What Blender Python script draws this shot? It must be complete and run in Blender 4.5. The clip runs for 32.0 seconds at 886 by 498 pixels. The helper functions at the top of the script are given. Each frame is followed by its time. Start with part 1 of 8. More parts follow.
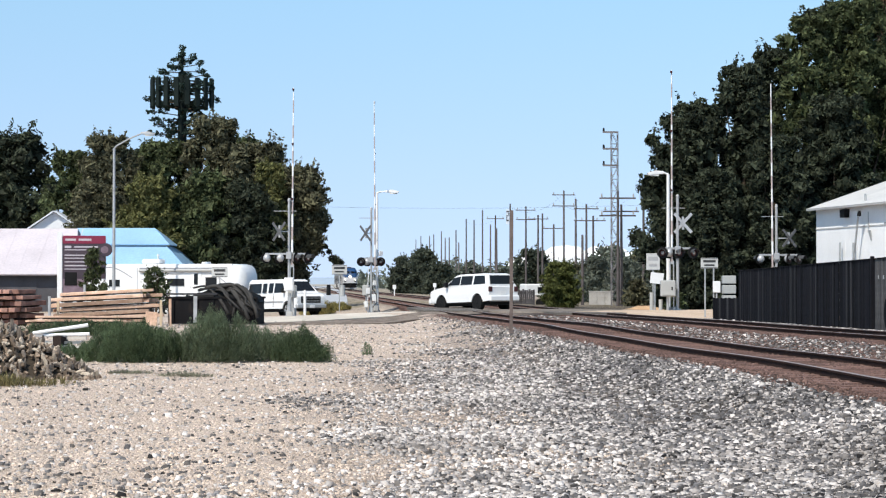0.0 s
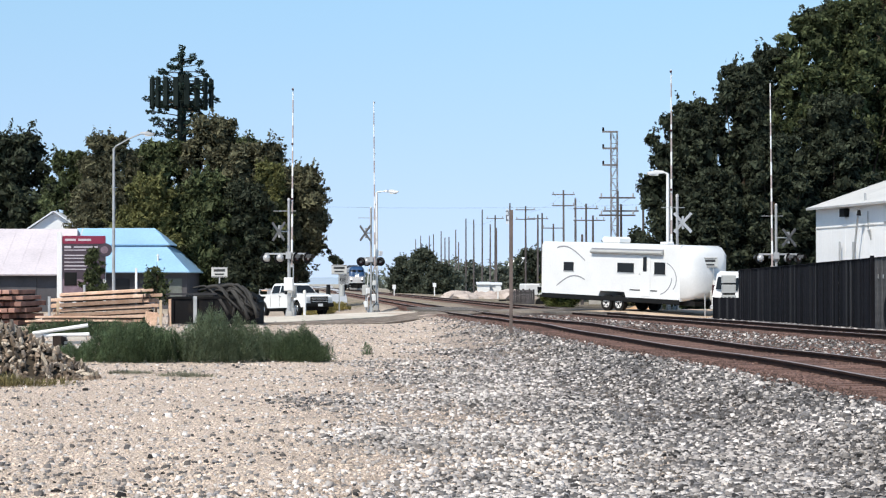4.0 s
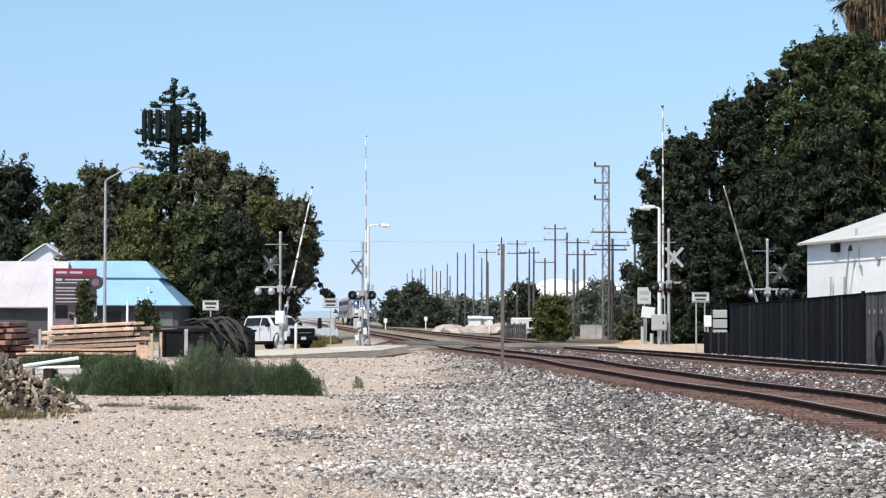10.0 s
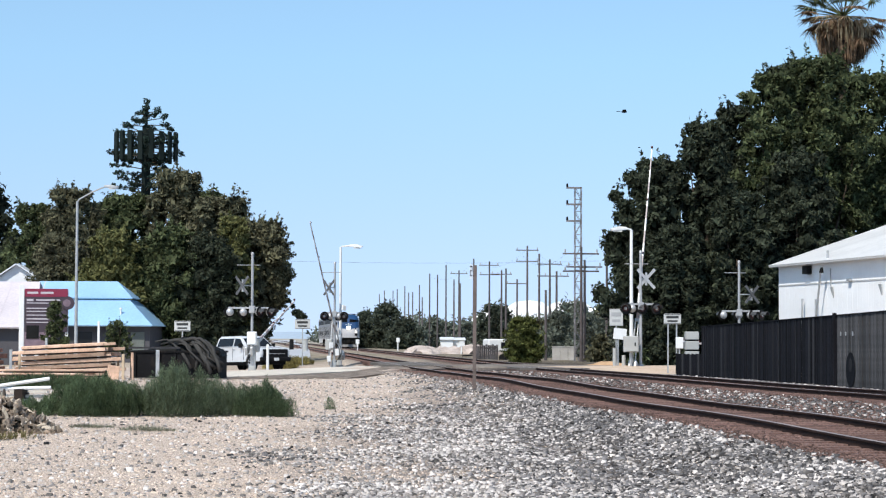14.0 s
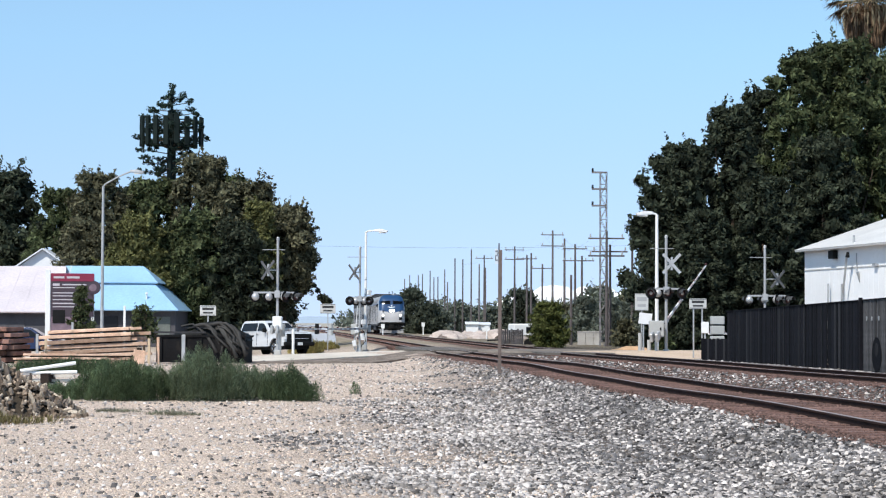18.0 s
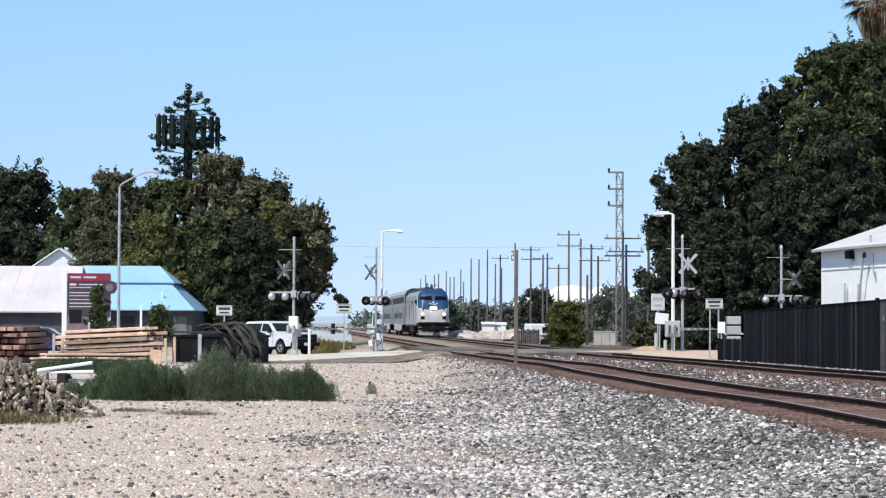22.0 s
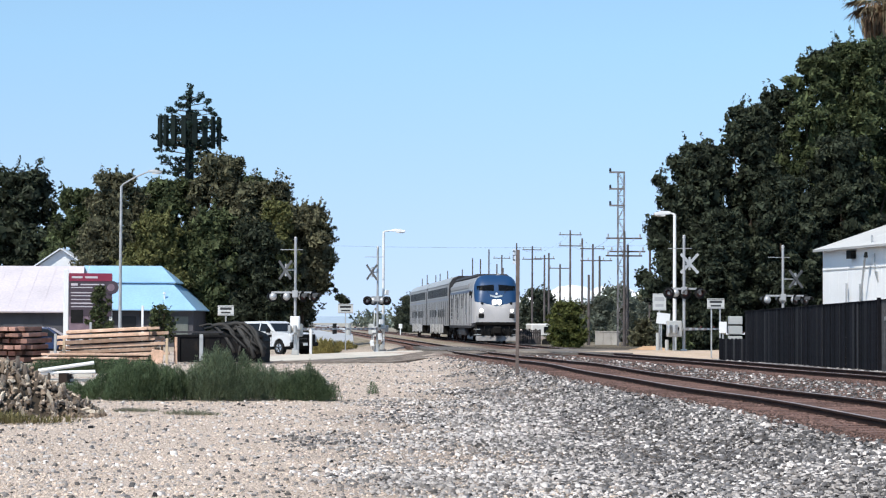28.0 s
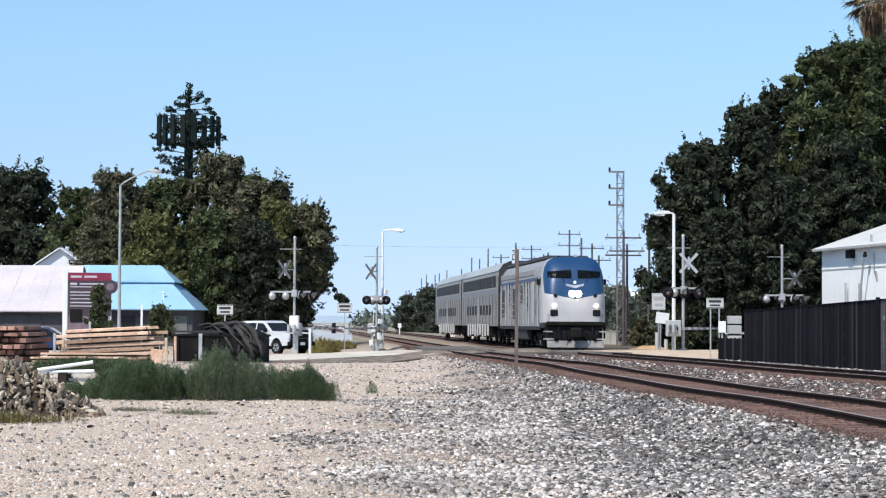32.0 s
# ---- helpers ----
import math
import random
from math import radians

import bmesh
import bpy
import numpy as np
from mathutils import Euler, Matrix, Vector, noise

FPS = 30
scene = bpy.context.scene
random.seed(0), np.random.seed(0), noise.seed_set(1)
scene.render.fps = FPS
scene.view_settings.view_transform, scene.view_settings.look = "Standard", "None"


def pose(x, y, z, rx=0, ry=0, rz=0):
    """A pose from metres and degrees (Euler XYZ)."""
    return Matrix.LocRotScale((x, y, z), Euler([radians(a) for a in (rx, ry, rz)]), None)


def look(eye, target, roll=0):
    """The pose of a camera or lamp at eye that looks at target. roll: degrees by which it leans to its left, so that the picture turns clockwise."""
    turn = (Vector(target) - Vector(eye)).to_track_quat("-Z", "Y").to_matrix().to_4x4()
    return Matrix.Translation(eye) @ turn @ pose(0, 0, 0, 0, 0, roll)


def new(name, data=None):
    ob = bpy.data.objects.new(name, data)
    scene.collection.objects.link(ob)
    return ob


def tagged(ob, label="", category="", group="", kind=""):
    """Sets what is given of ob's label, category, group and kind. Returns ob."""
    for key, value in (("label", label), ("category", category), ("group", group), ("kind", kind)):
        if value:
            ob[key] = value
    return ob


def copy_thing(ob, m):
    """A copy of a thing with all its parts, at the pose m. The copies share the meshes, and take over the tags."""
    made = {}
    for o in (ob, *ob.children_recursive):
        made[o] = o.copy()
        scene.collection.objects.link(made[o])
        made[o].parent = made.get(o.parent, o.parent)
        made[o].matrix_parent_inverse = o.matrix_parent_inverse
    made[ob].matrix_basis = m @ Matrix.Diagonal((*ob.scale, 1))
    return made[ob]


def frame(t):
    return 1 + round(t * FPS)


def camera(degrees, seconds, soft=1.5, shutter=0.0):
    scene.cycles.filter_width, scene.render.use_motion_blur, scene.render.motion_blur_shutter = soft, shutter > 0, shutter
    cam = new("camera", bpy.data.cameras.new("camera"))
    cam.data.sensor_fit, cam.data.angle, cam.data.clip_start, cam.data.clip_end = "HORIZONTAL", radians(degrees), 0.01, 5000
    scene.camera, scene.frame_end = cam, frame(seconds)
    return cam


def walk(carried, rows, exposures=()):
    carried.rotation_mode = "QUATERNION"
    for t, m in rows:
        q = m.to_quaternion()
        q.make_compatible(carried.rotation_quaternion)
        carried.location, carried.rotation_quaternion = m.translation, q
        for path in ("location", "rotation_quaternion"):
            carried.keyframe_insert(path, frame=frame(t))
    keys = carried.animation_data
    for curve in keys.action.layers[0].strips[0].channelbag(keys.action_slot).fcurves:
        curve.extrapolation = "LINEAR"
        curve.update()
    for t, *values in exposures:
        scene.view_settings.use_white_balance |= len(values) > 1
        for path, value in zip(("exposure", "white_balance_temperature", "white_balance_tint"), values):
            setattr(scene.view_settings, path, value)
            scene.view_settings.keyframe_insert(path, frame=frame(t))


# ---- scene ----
# The camera stands on a tripod beside the line, 1.65 m above the gravel, and only pans, tilts and settles.
# Plan: x to the right, y away from the camera. The tracks run at x = X0 - 0.0747 * y (near track X0 = 8.2, far track X0 = 13.5).
cam = camera(23.6, 32.0, soft=1.2)
walk(cam, [
    (0, pose(0, 0, 1.65, 90.932, -0.000, -0.000)),
    (0.5, pose(0, 0, 1.65, 90.932, -0.000, 0.005)),
    (1, pose(0, 0, 1.65, 90.929, -0.035, -0.002)),
    (1.5, pose(0, 0, 1.65, 90.922, -0.013, 0.004)),
    (2, pose(0, 0, 1.65, 90.937, 0.031, 0.011)),
    (2.5, pose(0, 0, 1.65, 90.940, 0.047, 0.007)),
    (3, pose(0, 0, 1.65, 90.934, 0.013, 0.005)),
    (3.5, pose(0, 0, 1.65, 90.924, 0.061, -0.006)),
    (5.5, pose(0, 0, 1.65, 90.937, 0.037, 0.002)),
    (6, pose(0, 0, 1.65, 90.932, 0.002, 0.005)),
    (6.5, pose(0, 0, 1.65, 90.920, 0.020, -0.001)),
    (7, pose(0, 0, 1.65, 90.935, 0.016, -0.015)),
    (7.5, pose(0, 0, 1.65, 90.930, 0.021, -0.013)),
    (8, pose(0, 0, 1.65, 90.923, 0.051, -0.014)),
    (8.5, pose(0, 0, 1.65, 90.914, 0.036, -0.028)),
    (9, pose(0, 0, 1.65, 90.773, 0.016, 0.338)),
    (9.5, pose(0, 0, 1.65, 91.229, -0.067, 0.260)),
    (10, pose(0, 0, 1.65, 91.841, -0.127, -0.239)),
    (10.5, pose(0, 0, 1.65, 92.130, -0.201, -0.451)),
    (11, pose(0, 0, 1.65, 92.226, -0.209, -0.498)),
    (11.5, pose(0, 0, 1.65, 92.276, -0.211, -0.588)),
    (12, pose(0, 0, 1.65, 92.304, -0.254, -0.715)),
    (12.5, pose(0, 0, 1.65, 92.368, -0.250, -0.879)),
    (13, pose(0, 0, 1.65, 92.390, -0.261, -0.974)),
    (13.5, pose(0, 0, 1.65, 92.307, -0.233, -0.883)),
    (14, pose(0, 0, 1.65, 92.415, -0.234, -0.992)),
    (14.5, pose(0, 0, 1.65, 92.428, -0.271, -0.868)),
    (16.5, pose(0, 0, 1.65, 92.280, -0.293, -0.733)),
    (17, pose(0, 0, 1.65, 92.206, -0.336, -0.531)),
    (17.5, pose(0, 0, 1.65, 92.088, -0.341, -0.393)),
    (18, pose(0, 0, 1.65, 91.998, -0.255, -0.310)),
    (18.5, pose(0, 0, 1.65, 91.889, -0.298, -0.190)),
    (19, pose(0, 0, 1.65, 91.813, -0.308, -0.076)),
    (19.5, pose(0, 0, 1.65, 91.802, -0.248, 0.030)),
    (20, pose(0, 0, 1.65, 91.858, -0.272, 0.100)),
    (20.5, pose(0, 0, 1.65, 91.930, -0.253, 0.110)),
    (21, pose(0, 0, 1.65, 91.978, -0.231, 0.137)),
    (21.5, pose(0, 0, 1.65, 92.004, -0.204, 0.129)),
    (22, pose(0, 0, 1.65, 91.995, -0.279, 0.125)),
    (22.5, pose(0, 0, 1.65, 92.005, -0.246, 0.134)),
    (23, pose(0, 0, 1.65, 91.995, -0.281, 0.148)),
    (23.5, pose(0, 0, 1.65, 92.006, -0.217, 0.163)),
    (24, pose(0, 0, 1.65, 91.998, -0.247, 0.175)),
    (24.5, pose(0, 0, 1.65, 91.982, -0.235, 0.171)),
    (25, pose(0, 0, 1.65, 91.989, -0.246, 0.152)),
    (25.5, pose(0, 0, 1.65, 91.993, -0.258, 0.163)),
    (27.5, pose(0, 0, 1.65, 91.998, -0.270, 0.160)),
    (28, pose(0, 0, 1.65, 91.993, -0.271, 0.165)),
    (28.5, pose(0, 0, 1.65, 91.995, -0.282, 0.171)),
    (29, pose(0, 0, 1.65, 91.991, -0.259, 0.168)),
    (29.5, pose(0, 0, 1.65, 91.991, -0.263, 0.170)),
    (30, pose(0, 0, 1.65, 91.971, -0.284, 0.171)),
    (30.5, pose(0, 0, 1.65, 91.989, -0.238, 0.178)),
    (31, pose(0, 0, 1.65, 91.993, -0.272, 0.172)),
    (31.5, pose(0, 0, 1.65, 91.979, -0.261, 0.170)),
    (32, pose(0, 0, 1.65, 91.979, -0.287, 0.143)),
], exposures=[(0.0, 0.15, 6720, 10), (10.0, 0.15, 6780, 10), (12.5, 0.15, 6500, 10), (32.0, 0.15, 6480, 10)])

# ---- sky and sun ----
SUN_AZ, SUN_EL = radians(-147.0), radians(50.0)   # azimuth clockwise from +y
world = bpy.data.worlds.new("sky")
scene.world = world
world.use_nodes = True
wn, wl = world.node_tree.nodes, world.node_tree.links
sky = wn.new("ShaderNodeTexSky")
sky.sky_type = "NISHITA"
sky.sun_disc = False
sky.sun_elevation, sky.sun_rotation = SUN_EL, SUN_AZ
sky.air_density, sky.dust_density, sky.ozone_density, sky.altitude = 1.0, 0.3, 1.0, 20.0
wn["Background"].inputs["Strength"].default_value = 0.15
# the low sky is looked up a little higher, as the air is clear and blue down to the horizon
wc = wn.new("ShaderNodeTexCoord")
wm = wn.new("ShaderNodeMapping")
wm.inputs["Location"].default_value, wm.inputs["Scale"].default_value = (0, 0, 0.12), (1, 1, 0.74)
wl.new(wc.outputs["Generated"], wm.inputs["Vector"])
wl.new(wm.outputs[0], sky.inputs["Vector"])
tint = wn.new("ShaderNodeMix")
tint.data_type, tint.blend_type = "RGBA", "MULTIPLY"
tint.inputs[0].default_value = 1.0
rise = wn.new("ShaderNodeSeparateXYZ")
wl.new(wc.outputs["Generated"], rise.inputs[0])
height = wn.new("ShaderNodeMapRange")
height.inputs[1].default_value, height.inputs[2].default_value = 0.0, 0.13
wl.new(rise.outputs[2], height.inputs[0])
hue = wn.new("ShaderNodeMix")
hue.data_type = "RGBA"
hue.inputs[6].default_value, hue.inputs[7].default_value = (0.945, 0.86, 0.965, 1), (0.965, 1.09, 1.09, 1)
wl.new(height.outputs[0], hue.inputs[0])
wl.new(hue.outputs[2], tint.inputs[7])
wl.new(sky.outputs[0], tint.inputs[6])
wl.new(tint.outputs[2], wn["Background"].inputs["Color"])

sun = new("sun", bpy.data.lights.new("sun", "SUN"))
sun.data.energy, sun.data.angle, sun.data.color = 4.4, radians(0.53), (1.0, 0.95, 0.87)
to_sun = Vector((math.sin(SUN_AZ) * math.cos(SUN_EL), math.cos(SUN_AZ) * math.cos(SUN_EL), math.sin(SUN_EL)))
sun.matrix_world = look(to_sun * 300, (0, 0, 0))

# ---- materials ----
def material(name, colour, rough=0.6, metal=0.0, vary=0.25, scale=3.0, bump=0.0, bump_scale=40.0, second=None, dirt=0.0,
             island=0.0, rand=0.0, emit=0.0, spec=0.5, sub=0.0, fine=22.0):
    """A procedural surface: colour with two scales of variation, optional relief, stains and piece by piece change."""
    m = bpy.data.materials.new(name)
    m.use_nodes = True
    n, l = m.node_tree.nodes, m.node_tree.links
    b = n["Principled BSDF"]
    b.inputs["Roughness"].default_value, b.inputs["Metallic"].default_value = rough, metal
    b.inputs["Specular IOR Level"].default_value = min(spec, 0.1) if rough > 0.6 else spec
    co = n.new("ShaderNodeTexCoord")
    big, small = n.new("ShaderNodeTexNoise"), n.new("ShaderNodeTexNoise")
    big.inputs["Scale"].default_value, small.inputs["Scale"].default_value = scale, scale * fine
    big.inputs["Detail"].default_value, small.inputs["Detail"].default_value = 4, 3
    for t in (big, small):
        l.new(co.outputs["Object"], t.inputs["Vector"])
    ramp = n.new("ShaderNodeMapRange")
    ramp.inputs[1].default_value, ramp.inputs[2].default_value = 0.3, 0.7
    l.new(big.outputs[0], ramp.inputs[0])
    mix = n.new("ShaderNodeMix")
    mix.data_type = "RGBA"
    dark = [c * (1 - vary) for c in colour]
    other = second or [min(1, c * (1 + vary * 0.6)) for c in colour]
    mix.inputs[6].default_value, mix.inputs[7].default_value = (*dark, 1) if not second else (*colour, 1), (*other, 1)
    l.new(ramp.outputs[0], mix.inputs[0])
    grain = n.new("ShaderNodeMix")
    grain.data_type, grain.blend_type = "RGBA", "MULTIPLY"
    gr = n.new("ShaderNodeMapRange")
    gr.inputs[1].default_value, gr.inputs[2].default_value = 0.25, 0.75
    gr.inputs[3].default_value, gr.inputs[4].default_value = 1 - vary, 1 + vary * 0.5
    l.new(small.outputs[0], gr.inputs[0])
    grain.inputs[0].default_value = 1.0
    l.new(mix.outputs[2], grain.inputs[6])
    l.new(gr.outputs[0], grain.inputs[7])
    out = grain.outputs[2]
    for amount, source in ((rand, "object"), (island, "island")):
        if amount:
            if source == "object":
                info = n.new("ShaderNodeObjectInfo").outputs["Random"]
            else:
                info = n.new("ShaderNodeNewGeometry").outputs["Random Per Island"]
            r = n.new("ShaderNodeMapRange")
            r.inputs[3].default_value, r.inputs[4].default_value = 1 - amount, 1 + amount
            l.new(info, r.inputs[0])
            mul = n.new("ShaderNodeMix")
            mul.data_type, mul.blend_type = "RGBA", "MULTIPLY"
            mul.inputs[0].default_value = 1.0
            l.new(out, mul.inputs[6])
            l.new(r.outputs[0], mul.inputs[7])
            out = mul.outputs[2]
    if dirt:
        st = n.new("ShaderNodeTexNoise")
        st.inputs["Scale"].default_value, st.inputs["Detail"].default_value = scale * 2.3, 6
        l.new(co.outputs["Object"], st.inputs["Vector"])
        sr = n.new("ShaderNodeMapRange")
        sr.inputs[1].default_value, sr.inputs[2].default_value, sr.inputs[4].default_value = 0.52, 0.75, dirt
        l.new(st.outputs[0], sr.inputs[0])
        dm = n.new("ShaderNodeMix")
        dm.data_type = "RGBA"
        dm.inputs[7].default_value = (0.12, 0.09, 0.06, 1)
        l.new(sr.outputs[0], dm.inputs[0])
        l.new(out, dm.inputs[6])
        out = dm.outputs[2]
    l.new(out, b.inputs["Base Color"])
    if bump:
        bt = n.new("ShaderNodeTexNoise")
        bt.inputs["Scale"].default_value, bt.inputs["Detail"].default_value = bump_scale, 4
        l.new(co.outputs["Object"], bt.inputs["Vector"])
        bp = n.new("ShaderNodeBump")
        bp.inputs["Strength"].default_value, bp.inputs["Distance"].default_value = bump, 0.02
        l.new(bt.outputs[0], bp.inputs["Height"])
        l.new(bp.outputs[0], b.inputs["Normal"])
    if emit:
        b.inputs["Emission Color"].default_value = (*colour, 1)
        b.inputs["Emission Strength"].default_value = emit
    if sub:
        b.inputs["Transmission Weight"].default_value = 0.0
        b.inputs["Subsurface Weight"].default_value = sub
        b.inputs["Subsurface Radius"].default_value = (0.05, 0.08, 0.02)
    return m


def leaf_material(name, colour, vary=0.5):
    """Leaves: each clump its own shade, part of the light shines through."""
    m = material(name, colour, rough=0.65, vary=0.4, scale=0.38, island=vary, spec=0.2, fine=10)
    n, l = m.node_tree.nodes, m.node_tree.links
    b, out = n["Principled BSDF"], n["Material Output"]
    tr, mix = n.new("ShaderNodeBsdfTranslucent"), n.new("ShaderNodeMixShader")
    mix.inputs[0].default_value = 0.22
    src = b.inputs["Base Color"].links[0].from_socket
    l.new(src, tr.inputs["Color"])
    l.new(b.outputs[0], mix.inputs[1])
    l.new(tr.outputs[0], mix.inputs[2])
    l.new(mix.outputs[0], out.inputs["Surface"])
    return m


WHITE = material("white_paint", (0.76, 0.76, 0.745), 0.35, vary=0.05, scale=0.6, dirt=0.05)
CARWHITE = material("car_white", (0.76, 0.76, 0.75), 0.22, vary=0.03, scale=0.5)
GLASS = material("dark_glass", (0.012, 0.014, 0.016), 0.08, vary=0.1, scale=1, spec=0.2)
BLACK = material("black_plastic", (0.013, 0.013, 0.013), 0.55, vary=0.2, scale=2, spec=0.12)
TRAINGLASS = material("tinted_train_glass", (0.02, 0.021, 0.022), 0.5, vary=0.2, scale=1, spec=0.08)
SIGNWHITE = material("sign_white", (0.52, 0.52, 0.50), 0.5, vary=0.06, scale=1, dirt=0.06)
TYRE = material("tyre_rubber", (0.018, 0.018, 0.018), 0.85, vary=0.2, scale=5)
CHROME = material("bright_metal", (0.62, 0.63, 0.64), 0.25, 1.0, vary=0.08, scale=3)
ALU = material("weathered_aluminium", (0.40, 0.405, 0.41), 0.5, 0.3, vary=0.15, scale=2, dirt=0.15)
GALV = material("galvanised_steel", (0.46, 0.47, 0.47), 0.5, 0.5, vary=0.2, scale=2.5, dirt=0.1)
RUST = material("grimy_rail_steel", (0.026, 0.016, 0.013), 0.8, 0.0, vary=0.35, scale=1.5, bump=0.3, second=(0.05, 0.028, 0.022))
RAILTOP = material("worn_rail_head", (0.36, 0.29, 0.26), 0.5, 0.4, vary=0.2, scale=1.0)
TIE = material("rust_stained_sleeper_wood", (0.125, 0.075, 0.062), 0.9, vary=0.4, scale=1.2, bump=0.5, rand=0.35, second=(0.19, 0.118, 0.098))
DARKWOOD = material("creosoted_wood", (0.035, 0.026, 0.022), 0.9, vary=0.4, scale=1.2, bump=0.5, rand=0.35)
POLEWOOD = material("weathered_pole_wood", (0.135, 0.118, 0.115), 0.9, vary=0.35, scale=1.0, bump=0.4, rand=0.2)
BLACKFENCE = material("black_fence_board", (0.010, 0.010, 0.013), 0.8, vary=0.35, scale=0.8, bump=0.3, rand=0.35)
BARK = material("bark", (0.10, 0.075, 0.055), 0.95, vary=0.4, scale=1.5, bump=0.7, bump_scale=15)
SILVER = material("stainless_fluted_steel", (0.30, 0.284, 0.268), 0.5, 0.15, vary=0.2, scale=0.7, dirt=0.25)
# flank silver, darker than the cab front: side shade is in the colour
LOCOSILVER = material("silver_loco_paint", (0.30, 0.288, 0.28), 0.45, 0.1, vary=0.1, scale=0.8, dirt=0.12)
LOCOBLUE = material("blue_loco_paint", (0.011, 0.050, 0.135), 0.3, vary=0.12, scale=0.8)
DARKROOF = material("sooty_dark_roof", (0.05, 0.05, 0.055), 0.7, vary=0.35, scale=0.9)
UNDER = material("dark_running_gear", (0.014, 0.013, 0.012), 0.8, vary=0.4, scale=1.2)
RED = material("red_paint", (0.55, 0.04, 0.05), 0.45, vary=0.1, scale=1)
LAMPGLOW = material("burning_headlight", (1.0, 0.93, 0.80), 0.3, vary=0.0, scale=1, emit=9.0)
AMBER = material("amber_lens", (0.6, 0.2, 0.03), 0.3, vary=0.1, scale=3)
REDLENS = material("red_lens", (0.05, 0.006, 0.006), 0.6, vary=0.1, scale=3)
CONCRETE = material("concrete", (0.42, 0.40, 0.37), 0.85, vary=0.2, scale=1.2, bump=0.3, dirt=0.2)
OLDLUMBER = material("old_red_timber", (0.20, 0.105, 0.085), 0.85, vary=0.35, scale=1.5, bump=0.3, rand=0.6, second=(0.40, 0.24, 0.19), dirt=0.4)
LUMBER = material("sawn_timber", (0.50, 0.315, 0.215), 0.8, vary=0.3, scale=1.5, bump=0.3, rand=0.5, second=(0.74, 0.53, 0.40), dirt=0.45)
TAN = material("tan_plastic", (0.55, 0.42, 0.28), 0.6, vary=0.15, scale=2)


# ---- building helpers ----
def part(name, bm, mat, parent, label="", smooth=False):
    """Link a bmesh as one mesh object under a thing or a part (parent None: a thing of its own)."""
    me = bpy.data.meshes.new(name)
    bmesh.ops.recalc_face_normals(bm, faces=bm.faces)
    bm.to_mesh(me)
    bm.free()
    me.materials.append(mat)
    if smooth:
        me.polygons.foreach_set("use_smooth", [True] * len(me.polygons))
    ob = new(name, me)
    ob.parent = parent
    if label:
        tagged(ob, label)
    return ob


def thing(name, label, category, m=None, group="", kind=""):
    ob = new(name)
    ob.empty_display_size = 0.2
    if m is not None:
        ob.matrix_basis = m
    return tagged(ob, label, category, group, kind)


def box(bm, lo, hi, m=None, bevel=0.0):
    """An axis-aligned box from corner lo to corner hi, then turned by m."""
    c, s = [(a + b) / 2 for a, b in zip(lo, hi)], [abs(b - a) for a, b in zip(lo, hi)]
    mm = Matrix.Translation(c) @ Matrix.Diagonal((*s, 1))
    r = bmesh.ops.create_cube(bm, size=1, matrix=(m or Matrix()) @ mm)
    if bevel:
        es = {e for v in r["verts"] for e in v.link_edges}
        bmesh.ops.bevel(bm, geom=list(es), offset=bevel, segments=1, affect="EDGES")
    return bm


def rod(bm, a, b, r0, r1=None, n=8):
    """A tapered round bar from a to b."""
    a, b = Vector(a), Vector(b)
    d = b - a
    m = Matrix.Translation((a + b) / 2) @ d.to_track_quat("Z", "Y").to_matrix().to_4x4()
    bmesh.ops.create_cone(bm, cap_ends=True, segments=n, radius1=r0, radius2=r0 if r1 is None else r1, depth=d.length, matrix=m)
    return bm


def tube(bm, pts, r, n=6):
    """A bent round bar through the points, in one piece."""
    pts = [Vector(p) for p in pts]
    rings = []
    for i, p in enumerate(pts):
        d = (pts[min(i + 1, len(pts) - 1)] - pts[max(i - 1, 0)]).normalized()
        q = d.to_track_quat("Z", "Y")
        rings.append([bm.verts.new(p + q @ Vector((r * math.cos(2 * math.pi * k / n), r * math.sin(2 * math.pi * k / n), 0))) for k in range(n)])
    for a, b in zip(rings, rings[1:]):
        for k in range(n):
            bm.faces.new((a[k], a[(k + 1) % n], b[(k + 1) % n], b[k]))
    bm.faces.new(rings[0][::-1])
    bm.faces.new(rings[-1])
    return bm


def shell(bm, pts, bevel=0.0, zmin=0.6):
    """A body from its side outline: (x, z, half width) in order; both sides closed, outline edges rounded above zmin."""
    left = [bm.verts.new((x, w, z)) for x, z, w in pts]
    right = [bm.verts.new((x, -w, z)) for x, z, w in pts]
    bm.faces.new(left)
    bm.faces.new(right[::-1])
    n = len(pts)
    edges = []
    for i in range(n):
        j = (i + 1) % n
        bm.faces.new((left[i], right[i], right[j], left[j]))
        if pts[i][1] > zmin and pts[j][1] > zmin:
            edges += [bm.edges.get((left[i], left[j])), bm.edges.get((right[i], right[j]))]
    if bevel:
        bmesh.ops.bevel(bm, geom=[e for e in edges if e], offset=bevel, segments=2, affect="EDGES")
    return bm


def plate(bm, pts, out, th=0.01):
    """A flat polygon of points, th thick, grown in the direction out."""
    o = Vector(out) * th
    a = [bm.verts.new(p) for p in pts]
    b = [bm.verts.new(Vector(p) + o) for p in pts]
    bm.faces.new(a[::-1])
    bm.faces.new(b)
    n = len(pts)
    for i in range(n):
        j = (i + 1) % n
        bm.faces.new((a[i], a[j], b[j], b[i]))
    return bm


